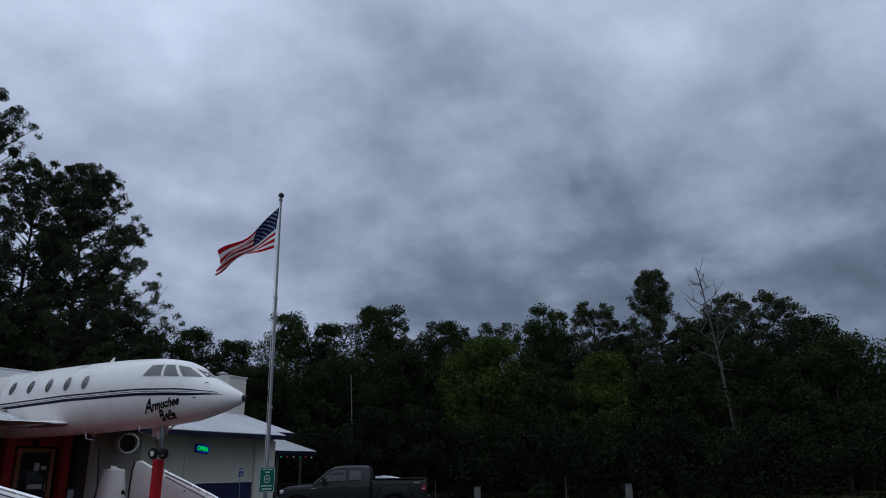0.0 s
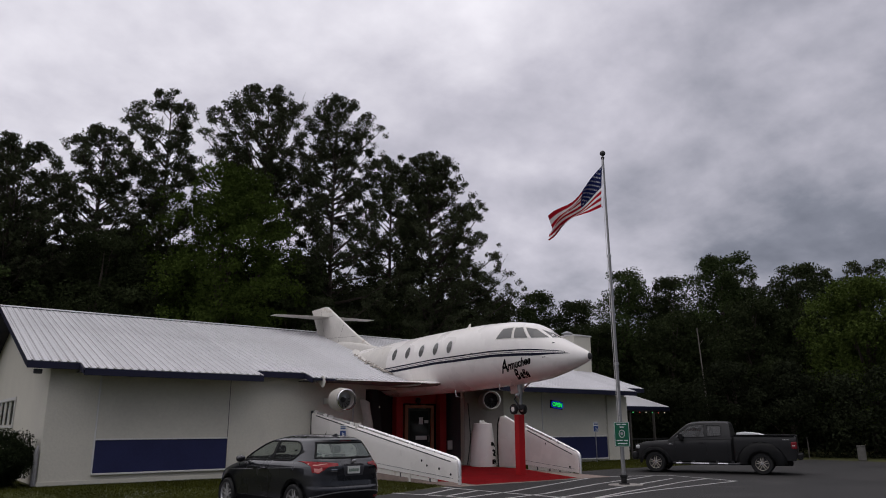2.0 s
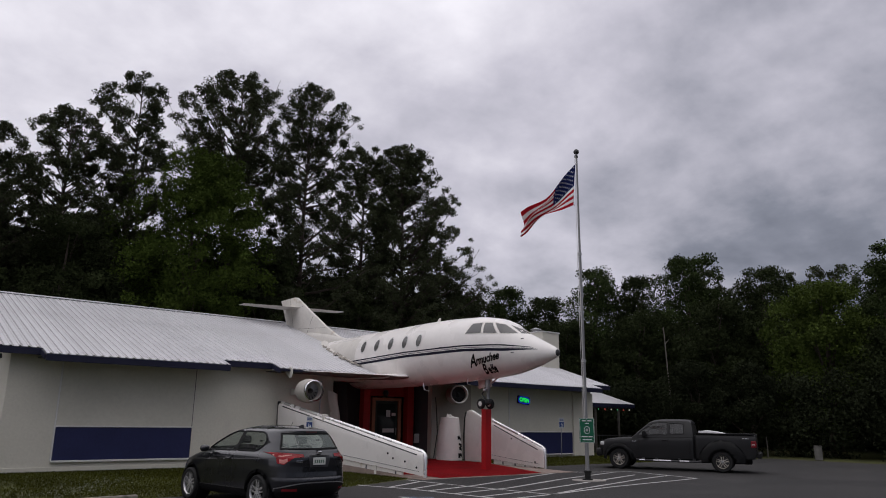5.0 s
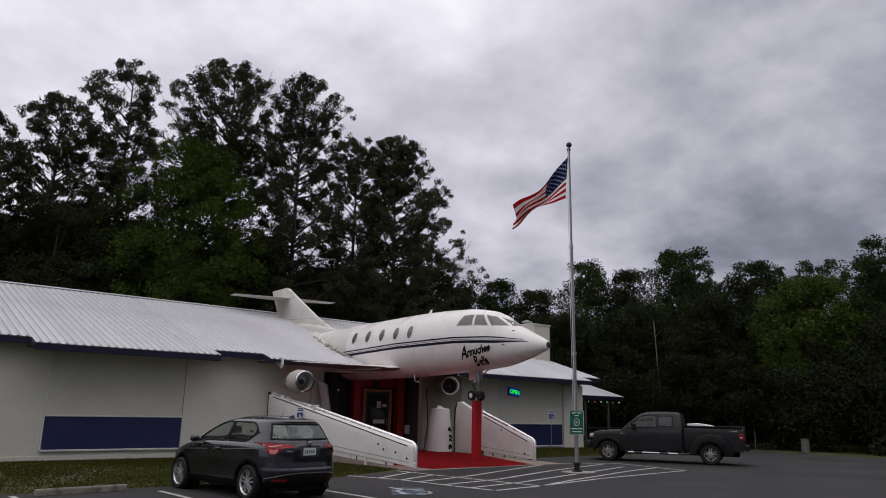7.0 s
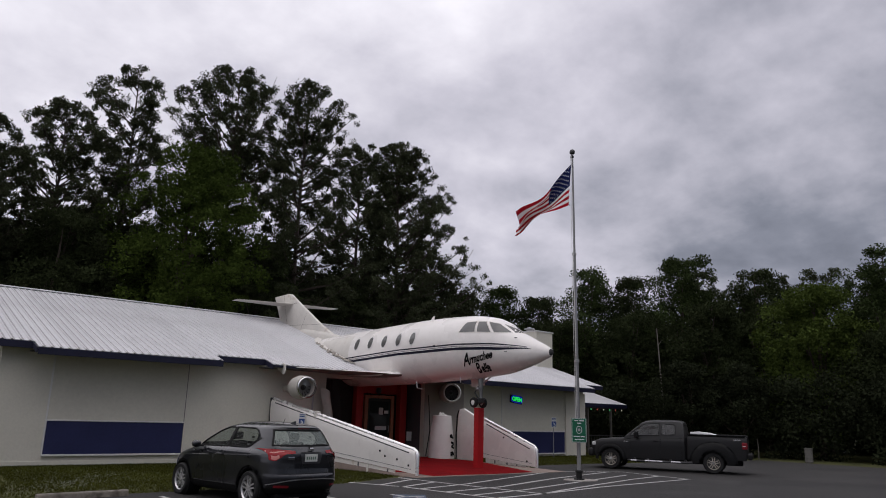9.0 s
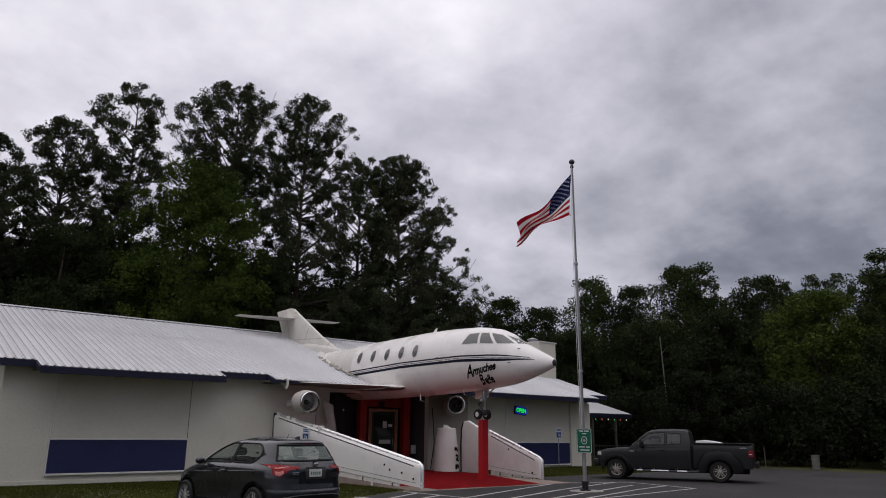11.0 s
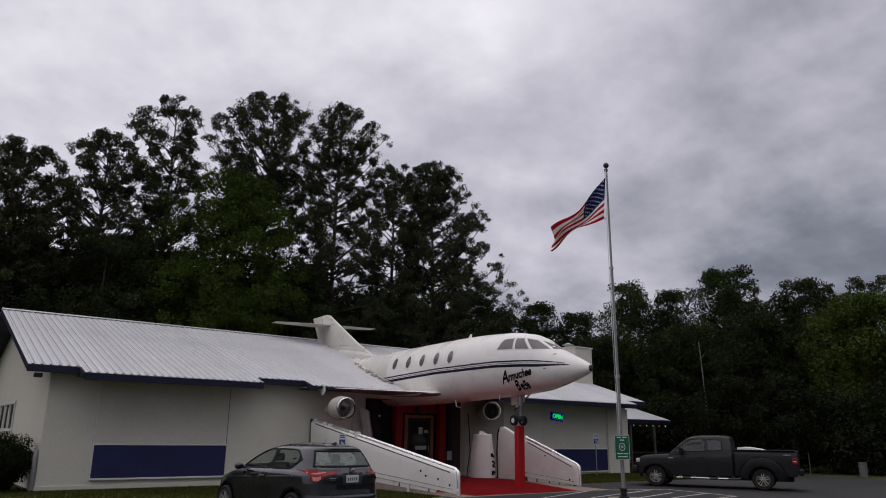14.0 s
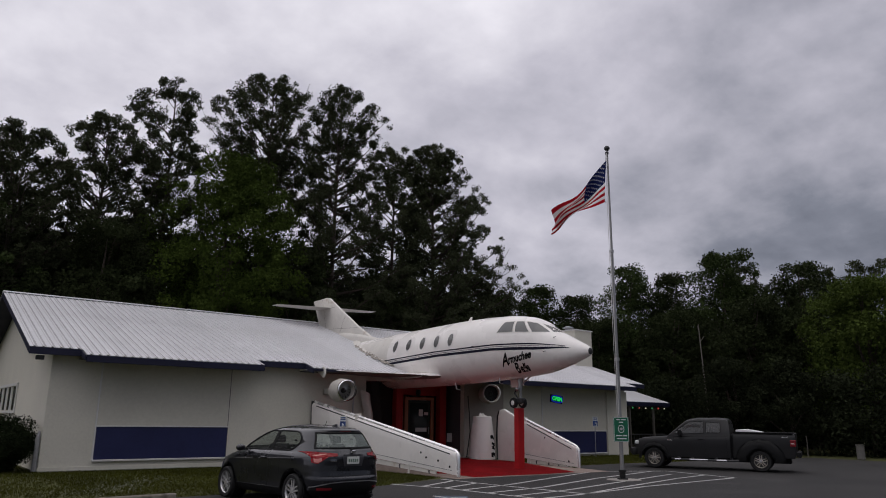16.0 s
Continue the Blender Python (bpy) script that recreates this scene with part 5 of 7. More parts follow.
def lower_body(table, wheels, wheel_r, rows=90, crown=0.03):
    """Body below the windows. table: x, underside, top, half width. Wheel arches are open."""
    f = lerp_table(table)
    x0, x1 = table[0][0], table[-1][0]

    def section(x):
        zb, zt, hw = f(x)
        zs = zb + 0.02
        for wx in wheels:
            d = abs(x - wx)
            if d < wheel_r:
                zs = max(zs, 0.33 * wheel_r / 0.4 - 0.03 + math.sqrt(wheel_r ** 2 - d ** 2))
        zs = min(zs, zt - 0.2) if zt - 0.2 > zb + 0.02 else zb + 0.02
        zm = max(zs + 0.03, zb + (zt - zb) * 0.55)
        half = [(0, zb), (max(hw - 0.24, 0.05), zb), (max(hw - 0.24, 0.05), zs), (hw * 0.985, zs), (hw, zm), (hw * 0.995, zm + (zt - zm) * 0.5),
                (hw * 0.972, zt - 0.06), (hw * 0.93, zt - 0.012), (hw * 0.82, zt + 0.004), (hw * 0.45, zt + crown * 0.7), (0, zt + crown)]
        return [(x, y, z) for y, z in half] + [(x, -y, z) for y, z in half[-2:0:-1]]

    xs = sorted(set(np.round(np.concatenate([np.linspace(x0, x1, rows)] + [wx + wheel_r * np.array([-0.999, -0.97, -0.9, 0.9, 0.97, 0.999]) for wx in wheels]), 4)))
    S = [section(x) for x in xs]
    bm = grid(len(xs), len(S[0]), lambda i, j: S[i][j], wrap=True)
    bmesh.ops.holes_fill(bm, edges=[e for e in bm.edges if e.is_boundary], sides=0)
    bmesh.ops.recalc_face_normals(bm, faces=bm.faces[:])
    return bm


class Cab:
    """The glasshouse: base line, roof line and a steady lean of the sides."""
    def __init__(self, roof, base, hw_base, hw_top, z_roof, taper=0.0):
        self.taper = taper
        self.roof, self.base, self.hb, self.ht, self.zr = lerp_table(roof), lerp_table(base), hw_base, hw_top, z_roof
        self.xs = [r[0] for r in roof]

    def side(self, x, z):
        zb = self.base(x)[0]
        q = (z - zb) / (self.zr - zb)
        return (self.hb + (self.ht - self.hb) * (q ** 1.25 if q > 0 else q)) * (1 - self.taper * max(0.0, 0.6 - x) ** 2)

    def mesh(self, holes=(), rows=130):
        """The shell, open where the windows are."""
        x0, x1 = self.xs[0], self.xs[-1]

        def section(x):
            zb, zt = self.base(x)[0] - 0.03, self.roof(x)[0]
            h = zt - zb
            r = min(0.09, h * 0.35)
            half = [(self.side(x, zb + (zt - r - zb) * k / 16), zb + (zt - r - zb) * k / 16) for k in range(17)]
            top = self.side(x, zt) - r * 0.9
            half += [(self.side(x, zt - r) - r * 0.35, zt - r * 0.35)]
            half += [(top * (1 - k / 8), zt + 0.035 * (1 - (1 - k / 8) ** 2)) for k in range(9)]
            return [(x, y, z) for y, z in half] + [(x, -y, z) for y, z in half[-2::-1]]
        xs = np.linspace(x0, x1, rows)
        S = [section(x) for x in xs]
        bm = grid(rows, len(S[0]), lambda i, j: S[i][j])
        bmesh.ops.recalc_face_normals(bm, faces=bm.faces[:])
        gone = []
        for f in bm.faces:
            c = f.calc_center_median()
            for h in holes:
                if h[0] == "side":
                    lo, hi = lerp_table(h[1])(c.x)
                    if h[1][0][0] < c.x < h[1][-1][0] and lo < c.z < hi and abs(c.y) > self.side(c.x, c.z) - 0.03:
                        gone.append(f)
                        break
                elif h[1] < c.x < h[2] and abs(c.y) < self.side(c.x, self.roof(c.x)[0]) - h[3] - 0.005 and c.z > self.roof(c.x)[0] - 0.01:
                    gone.append(f)
                    break
        bmesh.ops.delete(bm, geom=gone, context="FACES")
        return bm

    def side_trim(self, outline, sgn):
        """Black rubber round a side window."""
        f = lerp_table(outline)
        xs = np.linspace(outline[0][0], outline[-1][0], 14)
        loop = [(x, f(x)[0]) for x in xs] + [(x, f(x)[1]) for x in xs[::-1]] + [(xs[0], f(xs[0])[0])]
        return tube([(x, sgn * (self.side(x, z) + 0.004), z) for x, z in loop], 0.016, 6)

    def side_glass(self, outline, sgn, out=0.006, n=10):
        """outline: x, lower z, upper z."""
        f = lerp_table(outline)
        xa, xb = outline[0][0], outline[-1][0]

        def at(i, j):
            x = xa + (xb - xa) * i / n
            lo, hi = f(x)
            z = lo + (hi - lo) * j / 4
            return (x, sgn * (self.side(x, z) + out), z)
        bm = grid(n + 1, 5, at)
        if sgn > 0:
            bmesh.ops.reverse_faces(bm, faces=bm.faces[:])
        return bm

    def end_glass(self, xa, xb, inset, out, n=8):
        """Glass over the sloping roof line between xa and xb."""
        def at(i, j):
            x = xa + (xb - xa) * i / n
            z = self.roof(x)[0]
            w = max(self.side(x, z) - inset, 0.1)
            y = -w + 2 * w * j / 12
            return (x + out[0], y, z + 0.035 * (1 - (y / w) ** 2) + out[1])
        return grid(n + 1, 13, at)


def wheel(v, x, y, r, width, spokes, sgn, metal="rim", k=1.0):
    tyre = lathe([(r * k * 0.72, -width / 2), (r * 0.9, -width / 2 - 0.008), (r * 0.97, -width * 0.42), (r, -width * 0.25), (r, width * 0.25), (r * 0.97, width * 0.42),
                  (r * 0.9, width / 2 + 0.008), (r * k * 0.72, width / 2)], 32, "Y", closed=True)
    w = part("wheel", tyre, M["black"], v, "black tyre on an alloy rim", smooth=50)
    w.location = (x, y, r)
    rim = lathe([(r * k * 0.72, -0.09), (r * k * 0.68, -0.02), (r * k * 0.66, 0.07), (r * k * 0.72, width / 2 * 0.9), (r * k * 0.75, width / 2 * 0.9), (r * k * 0.75, -0.09)], 32, "Y", closed=True)
    for n in range(spokes):
        a = n * math.tau / spokes + 0.3
        c, s = math.cos(a), math.sin(a)
        for g in (-1, 1):
            sp = prism([(0.03, g * 0.008), (r * k * 0.7, g * 0.030), (r * k * 0.7, g * 0.062), (0.03, g * 0.038)], 0.035, lambda u, t, d: (u * c - t * s, width * 0.33 + d - 0.06 * u, u * s + t * c))
            rim = join(sp, rim)
    if sgn < 0:
        bmesh.ops.scale(rim, vec=(1, -1, 1), verts=rim.verts)
        bmesh.ops.reverse_faces(rim, faces=rim.faces[:])
    part("rim", rim, M[metal], w, "silver alloy rim", smooth=40)
    part("brake_disc", lathe([(0, -0.01), (r * 0.55, -0.01), (r * 0.55, 0.01), (0, 0.01)], 24, "Y"), M["darkmetal"], w)
    cap = part("hub_cap", lathe([(0, 0.02), (0.05, 0.015), (0.06, -0.02), (0, -0.02)], 16, "Y"), M["rim"], w)
    cap.location = (0, sgn * width * 0.36, 0)


# height: rear end, front end, half width, roundness of the rear and of the front corners
SUV_LEVELS = [(0.2, -0.51, 3.1, 0.74, 3.8, 3.4), (0.27, -0.71, 3.3, 0.82, 3.8, 3.4), (0.36, -0.8, 3.42, 0.872, 3.8, 3.4), (0.46, -0.835, 3.46, 0.885, 3.8, 3.4), (0.55, -0.845, 3.46, 0.888, 3.8, 3.4),
              (0.585, -0.84, 3.45, 0.888, 3.8, 3.4), (0.62, -0.815, 3.44, 0.887, 3.9, 3.4), (0.72, -0.795, 3.4, 0.885, 4.0, 3.4), (0.84, -0.79, 3.26, 0.882, 4.0, 3.4), (0.93, -0.8, 3.0, 0.88, 3.8, 3.2),
              (0.99, -0.795, 2.72, 0.872, 3.7, 3.2), (1.03, -0.775, 2.46, 0.852, 3.4, 3.2), (1.07, -0.745, 2.3, 0.815, 3.6, 4.0), (1.1, -0.725, 2.24, 0.795, 3.9, 4.6), (1.2, -0.65, 2.04, 0.752, 3.8, 5.0),
              (1.3, -0.58, 1.83, 0.706, 4.0, 5.0), (1.4, -0.505, 1.61, 0.655, 4.0, 4.6), (1.46, -0.455, 1.45, 0.618, 3.8, 4.2), (1.485, -0.47, 1.36, 0.595, 3.4, 3.8), (1.515, -0.43, 1.22, 0.555, 3.2, 3.4),
              (1.545, -0.26, 1.05, 0.49, 3.0, 3.0), (1.57, -0.02, 0.92, 0.38, 2.8, 2.8), (1.585, 0.18, 0.8, 0.24, 2.6, 2.6), (1.592, 0.42, 0.62, 0.06, 2.4, 2.4)]
SUV_A = np.array(SUV_LEVELS)
SUV_XC = 0.9


def suv_level(z):
    return [float(np.interp(z, SUV_A[:, 0], SUV_A[:, k])) for k in range(1, 6)]


def suv_side(x, z, out=0.0):
    """Half width of the shell at x and z."""
    r, f, w, nr, nf = suv_level(z)
    c = min(SUV_XC, (r + f) / 2 + 0.3)
    q, n = ((c - x) / (c - r), nr) if x < c else ((x - c) / (f - c), nf)
    return w * (1 - min(q, 0.999) ** (n * 1.6)) ** (1 / n) + out


def suv_rear(y, z, out=0.0):
    """How far back the shell reaches at y and z."""
    r, f, w, nr, nf = suv_level(z)
    c = min(SUV_XC, (r + f) / 2 + 0.3)
    return c - (c - r) * (1 - min(abs(y) / w, 0.999) ** nr) ** (1 / (nr * 1.6)) - out


def suv():
    v = thing("suv", (7.55, 13.61, 0), "dark grey compact suv parked with its rear to the lot", "car", turn=97.2)
    R = 0.33
    wheels = (0.0, 2.61)
    zs = np.concatenate([np.linspace(0.20, 1.48, 86), np.linspace(1.49, 1.592, 14)])
    n = 200

    def shell(i, k):
        z = zs[i]
        r, f, w, nr, nf = suv_level(z)
        c = min(SUV_XC, (r + f) / 2 + 0.3)
        a = k * math.tau / n
        co, si = math.cos(a), math.sin(a)
        m = nf if co > 0 else nr
        x = c + ((f - c) if co > 0 else (c - r)) * math.copysign(abs(co) ** (2 / (m * 1.6)), co)
        y = w * math.copysign(abs(si) ** (2 / m), si)
        return (x, y, z)

    FRONT = [(0.96, 1.085, 1.46), (1.2, 1.08, 1.455), (1.45, 1.075, 1.38), (1.75, 1.07, 1.24), (2.05, 1.07, 1.10)]
    BACK = [(0.02, 1.235, 1.33), (0.14, 1.13, 1.42), (0.26, 1.09, 1.455), (0.9, 1.085, 1.462)]
    bm = grid(len(zs), n, shell, wrap=True)
    bmesh.ops.holes_fill(bm, edges=[e for e in bm.edges if e.is_boundary], sides=0)
    bmesh.ops.recalc_face_normals(bm, faces=bm.faces[:])
    gone = []
    for f in bm.faces:
        c = f.calc_center_median()
        if len(f.verts) > 4:
            continue
        arch = any((c.x - wx) ** 2 + (c.z - 0.33) ** 2 < 0.385 ** 2 for wx in wheels) and abs(c.y) > 0.5
        glass = False
        for o in (FRONT, BACK):
            if o[0][0] < c.x < o[-1][0]:
                lo, hi = lerp_table(o)(c.x)
                glass = glass or (lo < c.z < hi and abs(c.y) > 0.5)
        back = c.x < 0 and 1.15 < c.z < 1.435 and abs(c.y) < 0.69 - 0.42 * (c.z - 1.15)
        screen = c.x > 1.3 and 1.12 < c.z < 1.45 and abs(c.y) < 0.66 - 0.4 * (c.z - 1.12)
        if arch or glass or back or screen:
            gone.append(f)
    bmesh.ops.delete(bm, geom=gone, context="FACES")
    part("body", bm, M["suv_paint"], v, "dark grey metallic body", smooth=50)

    def side_patch(name, lo_hi, xa, xb, material, s, out=0.006, label="", nx=16, nz=8, thick=0.0):
        def at(i, k):
            x = xa + (xb - xa) * i / nx
            lo, hi = lo_hi(x)
            z = lo + (hi - lo) * k / nz
            return (x, s * suv_side(x, z, out), z)
        bm = grid(nx + 1, nz + 1, at)
        if s > 0:
            bmesh.ops.reverse_faces(bm, faces=bm.faces[:])
        if thick:
            bmesh.ops.solidify(bm, geom=bm.faces[:], thickness=thick)
        return part(name, bm, material, v, label, smooth=60)

    def rear_patch(name, f, material, out=0.006, label="", ny=20, nz=8, thick=0.0, parent=v):
        """f(a, b) gives y and z for shares across and up."""
        def at(i, k):
            y, z = f(i / ny, k / nz)
            return (suv_rear(y, z, out), y, z)
        bm = grid(ny + 1, nz + 1, at)
        if thick:
            bmesh.ops.solidify(bm, geom=bm.faces[:], thickness=thick)
        return part(name, bm, material, parent, label, smooth=60)

    for s in (-1, 1):
        for o, label in ((FRONT, "dark front door window"), (BACK, "dark rear door window")):
            t = lerp_table(o)
            side_patch("door_glass", lambda x: t(x), o[0][0], o[-1][0], M["carglass"], s, -0.004, label)
            xs = np.linspace(o[0][0], o[-1][0], 18)
            loop = [(x, t(x)[0]) for x in xs] + [(x, t(x)[1]) for x in xs[::-1]] + [(xs[0], t(xs[0])[0])]
            part("window_trim", tube([(x, s * suv_side(x, z, 0.002), z) for x, z in loop], 0.018, 6), M["plastic"], v, "black window surround")
        side_patch("door_pillar", lambda x: (1.08, 1.462), 0.89, 0.97, M["plastic"], s, 0.004, nx=3)
        side_patch("quarter_trim", lambda x: (1.20 + (0.02 - x) * 0.5, 1.34 - (0.04 - x) * 0.5), -0.12, 0.03, M["plastic"], s, 0.004, nx=4)
        side_patch("sill_cladding", lambda x: (0.21, 0.36), 0.40, 2.22, M["plastic"], s, 0.012, "black sill cladding", thick=0.01)
        for x in (0.50, 0.93, 1.98):
            side_patch("door_seam", lambda q: (0.38 if x > 0.6 else 0.62, 1.05), x - 0.005, x + 0.005, M["plastic"], s, 0.0025, nx=1)
        part("waist_crease", tube([(x, s * suv_side(x, 0.86 + 0.045 * (2.2 - x), -0.004), 0.86 + 0.045 * (2.2 - x)) for x in np.linspace(-0.3, 2.9, 24)], 0.009, 6), M["suv_paint"], v)
        part("door_handle", box(1.0, s * 0.875, 0.905, 1.19, s * 0.918, 0.94, 0.012), M["suv_paint"], v)
        part("hidden_handle", box(0.16, s * (suv_side(0.25, 1.30) - 0.004), 1.27, 0.25, s * (suv_side(0.25, 1.30) + 0.012), 1.30, 0.005), M["plastic"], v)
        mz = part("mirror", lathe([(0, -0.10), (0.045, -0.09), (0.066, -0.04), (0.07, 0.02), (0.06, 0.07), (0.04, 0.09), (0, 0.10)], 16, "Y"), M["suv_paint"], v, "rounded door mirror", smooth=60)
        mz.location = (1.86, s * 1.0, 1.09)
        part("mirror_arm", box(-0.04, -s * 0.06, -0.05, 0.03, -s * 0.16, -0.02, 0.01), M["plastic"], mz)

        # lamps: a bar on the tailgate and a body that wraps the corner
        def lamp(k, q, out):
            """k from the tailgate bar (0) round the corner to the flank (1)."""
            lo = float(np.interp(k, [0, 0.28, 0.42, 0.52, 0.66, 0.85, 1], [1.005, 0.995, 0.93, 0.865, 0.89, 0.99, 1.03]))
            hi = float(np.interp(k, [0, 0.5, 0.8, 1], [1.055, 1.085, 1.085, 1.06]))
            z = lo + (hi - lo) * q
            if k < 0.62:
                y = 0.37 + (0.80 - 0.37) * k / 0.62
                return (suv_rear(y, z, out), s * y, z)
            xa = suv_rear(0.80, z)
            x = xa + (-0.50 - xa) * (k - 0.62) / 0.38
            f = (k - 0.62) / 0.38
            return (x - out * (1 - f), s * (suv_side(x, z, out) * min(1, 0.15 + f * 3) + 0.80 * max(0, 0.85 - f * 3)), z)
        bm = grid(41, 7, lambda i, k: lamp(i / 40, k / 6, 0.014))
        bmesh.ops.solidify(bm, geom=bm.faces[:], thickness=0.016)
        part("tail_lamp", bm, M["lamp_red"], v, "red wrap-round tail lamp", smooth=50)
        part("lamp_insert", grid(9, 4, lambda i, k: lamp(0.45 + i * 0.018, 0.08 + k * 0.11, 0.0165)), M["lamp_edge"], v, "pale reversing lamp")
        part("lamp_bar", grid(20, 3, lambda i, k: lamp(0.30 + i * 0.026, 0.66 + k * 0.05, 0.0165)), M["lamp_edge"], v)
        rear_patch("reflector", lambda a, b: (s * (0.50 + 0.24 * a), 0.375 + 0.045 * b), M["lamp_dull"], 0.012, nz=2, ny=6, label="red bumper reflector")
        side_patch("headlamp", lambda x: (0.80 - 0.25 * (x - 2.95), 0.88 - 0.35 * (x - 2.95)), 2.95, 3.28, M["lamp_clear"], s, 0.006, "clear headlamp", nx=8, nz=3)
        for x in wheels:
            wheel(v, x, s * 0.785, R, 0.215, 5, s)
            ring = lambda r: [(x + math.cos(a) * r, 0.33 + math.sin(a) * r) for a in np.linspace(-0.42, math.pi + 0.42, 34)]
            inner, outer = ring(0.372), ring(0.43)
            bm = grid(34, 2, lambda i, k: ((inner, outer)[k][i][0], s * (suv_side((inner, outer)[k][i][0], max(0.22, (inner, outer)[k][i][1])) + 0.014), max(0.2, (inner, outer)[k][i][1])))
            bmesh.ops.solidify(bm, geom=bm.faces[:], thickness=0.03 * s)
            part("arch_cladding", bm, M["plastic"], v, "black wheel arch", smooth=60)
            part("wheel_well", lathe([(0.37, 0.0), (0.385, 0.0), (0.385, 0.30), (0.0, 0.30), (0.0, 0.29), (0.37, 0.29)], 28, "Y"), M["plastic"], v).matrix_basis = pose(x, s * 0.86, 0.335, 0, 0, 180 if s > 0 else 0)
    half = lambda z: 0.69 - 0.42 * (z - 1.15)
    rear_patch("rear_glass", lambda a, b: ((2 * a - 1) * half(1.15 + 0.285 * b), 1.15 + 0.285 * b), M["rearglass"], -0.003, "rear window, the bright view through it put into pale green")
    loop = [(-half(1.15) + 2 * half(1.15) * q, 1.15) for q in np.linspace(0, 1, 14)] + [(half(z), z) for z in np.linspace(1.15, 1.435, 8)] + [(half(1.435) * (1 - 2 * q), 1.435) for q in np.linspace(0, 1, 14)] + [(-half(z), z) for z in np.linspace(1.435, 1.15, 8)]
    part("rear_glass_trim", tube([(suv_rear(y, z, 0.0), y, z) for y, z in loop], 0.022, 6), M["plastic"], v, "black rear window surround")
    screen = lambda z: 0.66 - 0.4 * (z - 1.12)
    part("windscreen", grid(13, 7, lambda i, k: (suv_level(1.12 + 0.055 * k)[1] - 0.10 * (i / 6 - 1) ** 2, (i / 6 - 1) * screen(1.12 + 0.055 * k), 1.12 + 0.055 * k)), M["carglass"], v, smooth=60)
    rear_patch("spoiler", lambda a, b: ((2 * a - 1) * 0.50, 1.455 + 0.035 * b), M["suv_paint"], 0.025, "body-coloured roof spoiler", thick=-0.05, nz=3)
    rear_patch("brake_lamp", lambda a, b: ((2 * a - 1) * 0.14, 1.462 + 0.014 * b), M["lamp_dull"], 0.028, nz=1)
    part("shark_fin", prism([(-0.22, 1.52), (0.02, 1.555), (-0.16, 1.61), (-0.20, 1.61)], 0.035, lambda a, b, w: (a, w, b), bevel=0.01), M["suv_paint"], v, "shark fin aerial")
    part("aerial", tube([(-0.1, 0.25, 1.53), (-0.18, 0.25, 1.66)], 0.005, 5), M["plastic"], v)
    part("wiper", tube([(suv_rear(y, z, 0.016), y, z) for y, z in ((0.02, 1.125), (-0.12, 1.16), (-0.36, 1.165))], 0.012, 6), M["plastic"], v)
    rear_patch("tailgate_seam", lambda a, b: ((2 * a - 1) * 0.69, 0.625 + 0.008 * b), M["plastic"], 0.003, nz=1)
    rear_patch("lower_bumper", lambda a, b: ((2 * a - 1) * 0.84, 0.23 + (0.29 - 0.10 * abs(2 * a - 1) ** 4) * b), M["plastic"], 0.006, "black lower bumper", ny=40)
    rear_patch("bumper_strip", lambda a, b: ((2 * a - 1) * 0.82, 0.515 - 0.10 * abs(2 * a - 1) ** 4 + 0.02 * b), M["metal"], 0.012, "thin grey bumper strip", ny=40, nz=2)
    part("exhaust", tube([(-0.5, -0.5, 0.24), (-0.8, -0.5, 0.23)], 0.03, 10), M["darkmetal"], v)
    rear_patch("plate_recess", lambda a, b: ((2 * a - 1) * (0.27 - 0.05 * (1 - b)), 0.81 + 0.21 * b), M["recess_paint"], 0.003, "grey recess round the plate")
    rear_patch("tailgate_trim", lambda a, b: ((2 * a - 1) * 0.24, 1.015 + 0.02 * b), M["darkmetal"], 0.016, nz=1, thick=0.01)
    part("badge", box(-0.80, -0.05, 1.05, -0.74, 0.05, 1.11, 0.012), M["chrome"], v, "chrome badge")
    pl = part("licence_plate", box(-0.824, -0.13, 0.85, -0.806, 0.17, 0.99, 0.005), M["plate"], v, "pale plate with dark bars")
    for k in range(5):
        part("plate_bar", box(-0.827, -0.09 + k * 0.05, 0.89, -0.8242, -0.06 + k * 0.05, 0.945), M["plate_ink"], pl)
    for z in (0.90, 0.93):
        rear_patch("model_badge", lambda a, b: (0.40 + 0.13 * a, z + 0.012 * b), M["chrome"], 0.008, nz=1, ny=3)
    part("floor_pan", box(-0.6, -0.62, 0.17, 3.2, 0.62, 0.26, 0.02), M["plastic"], v)
    part("cargo_shelf", box(-0.60, -0.6, 1.02, 0.1, 0.6, 1.06), M["cabin"], v)
    part("dashboard", box(1.9, -0.66, 0.8, 2.2, 0.66, 1.06, 0.04), M["cabin"], v)
    for y in (-0.38, 0.38):
        for x in (0.35, 1.3):
            seat = part("seat", box(x - 0.1, y - 0.23, 0.6, x + 0.1, y + 0.23, 1.18, 0.05), M["cabin"], v)
            part("headrest", box(x - 0.07, y - 0.12, 1.20, x + 0.03, y + 0.12, 1.36, 0.04), M["cabin"], seat)


suv()


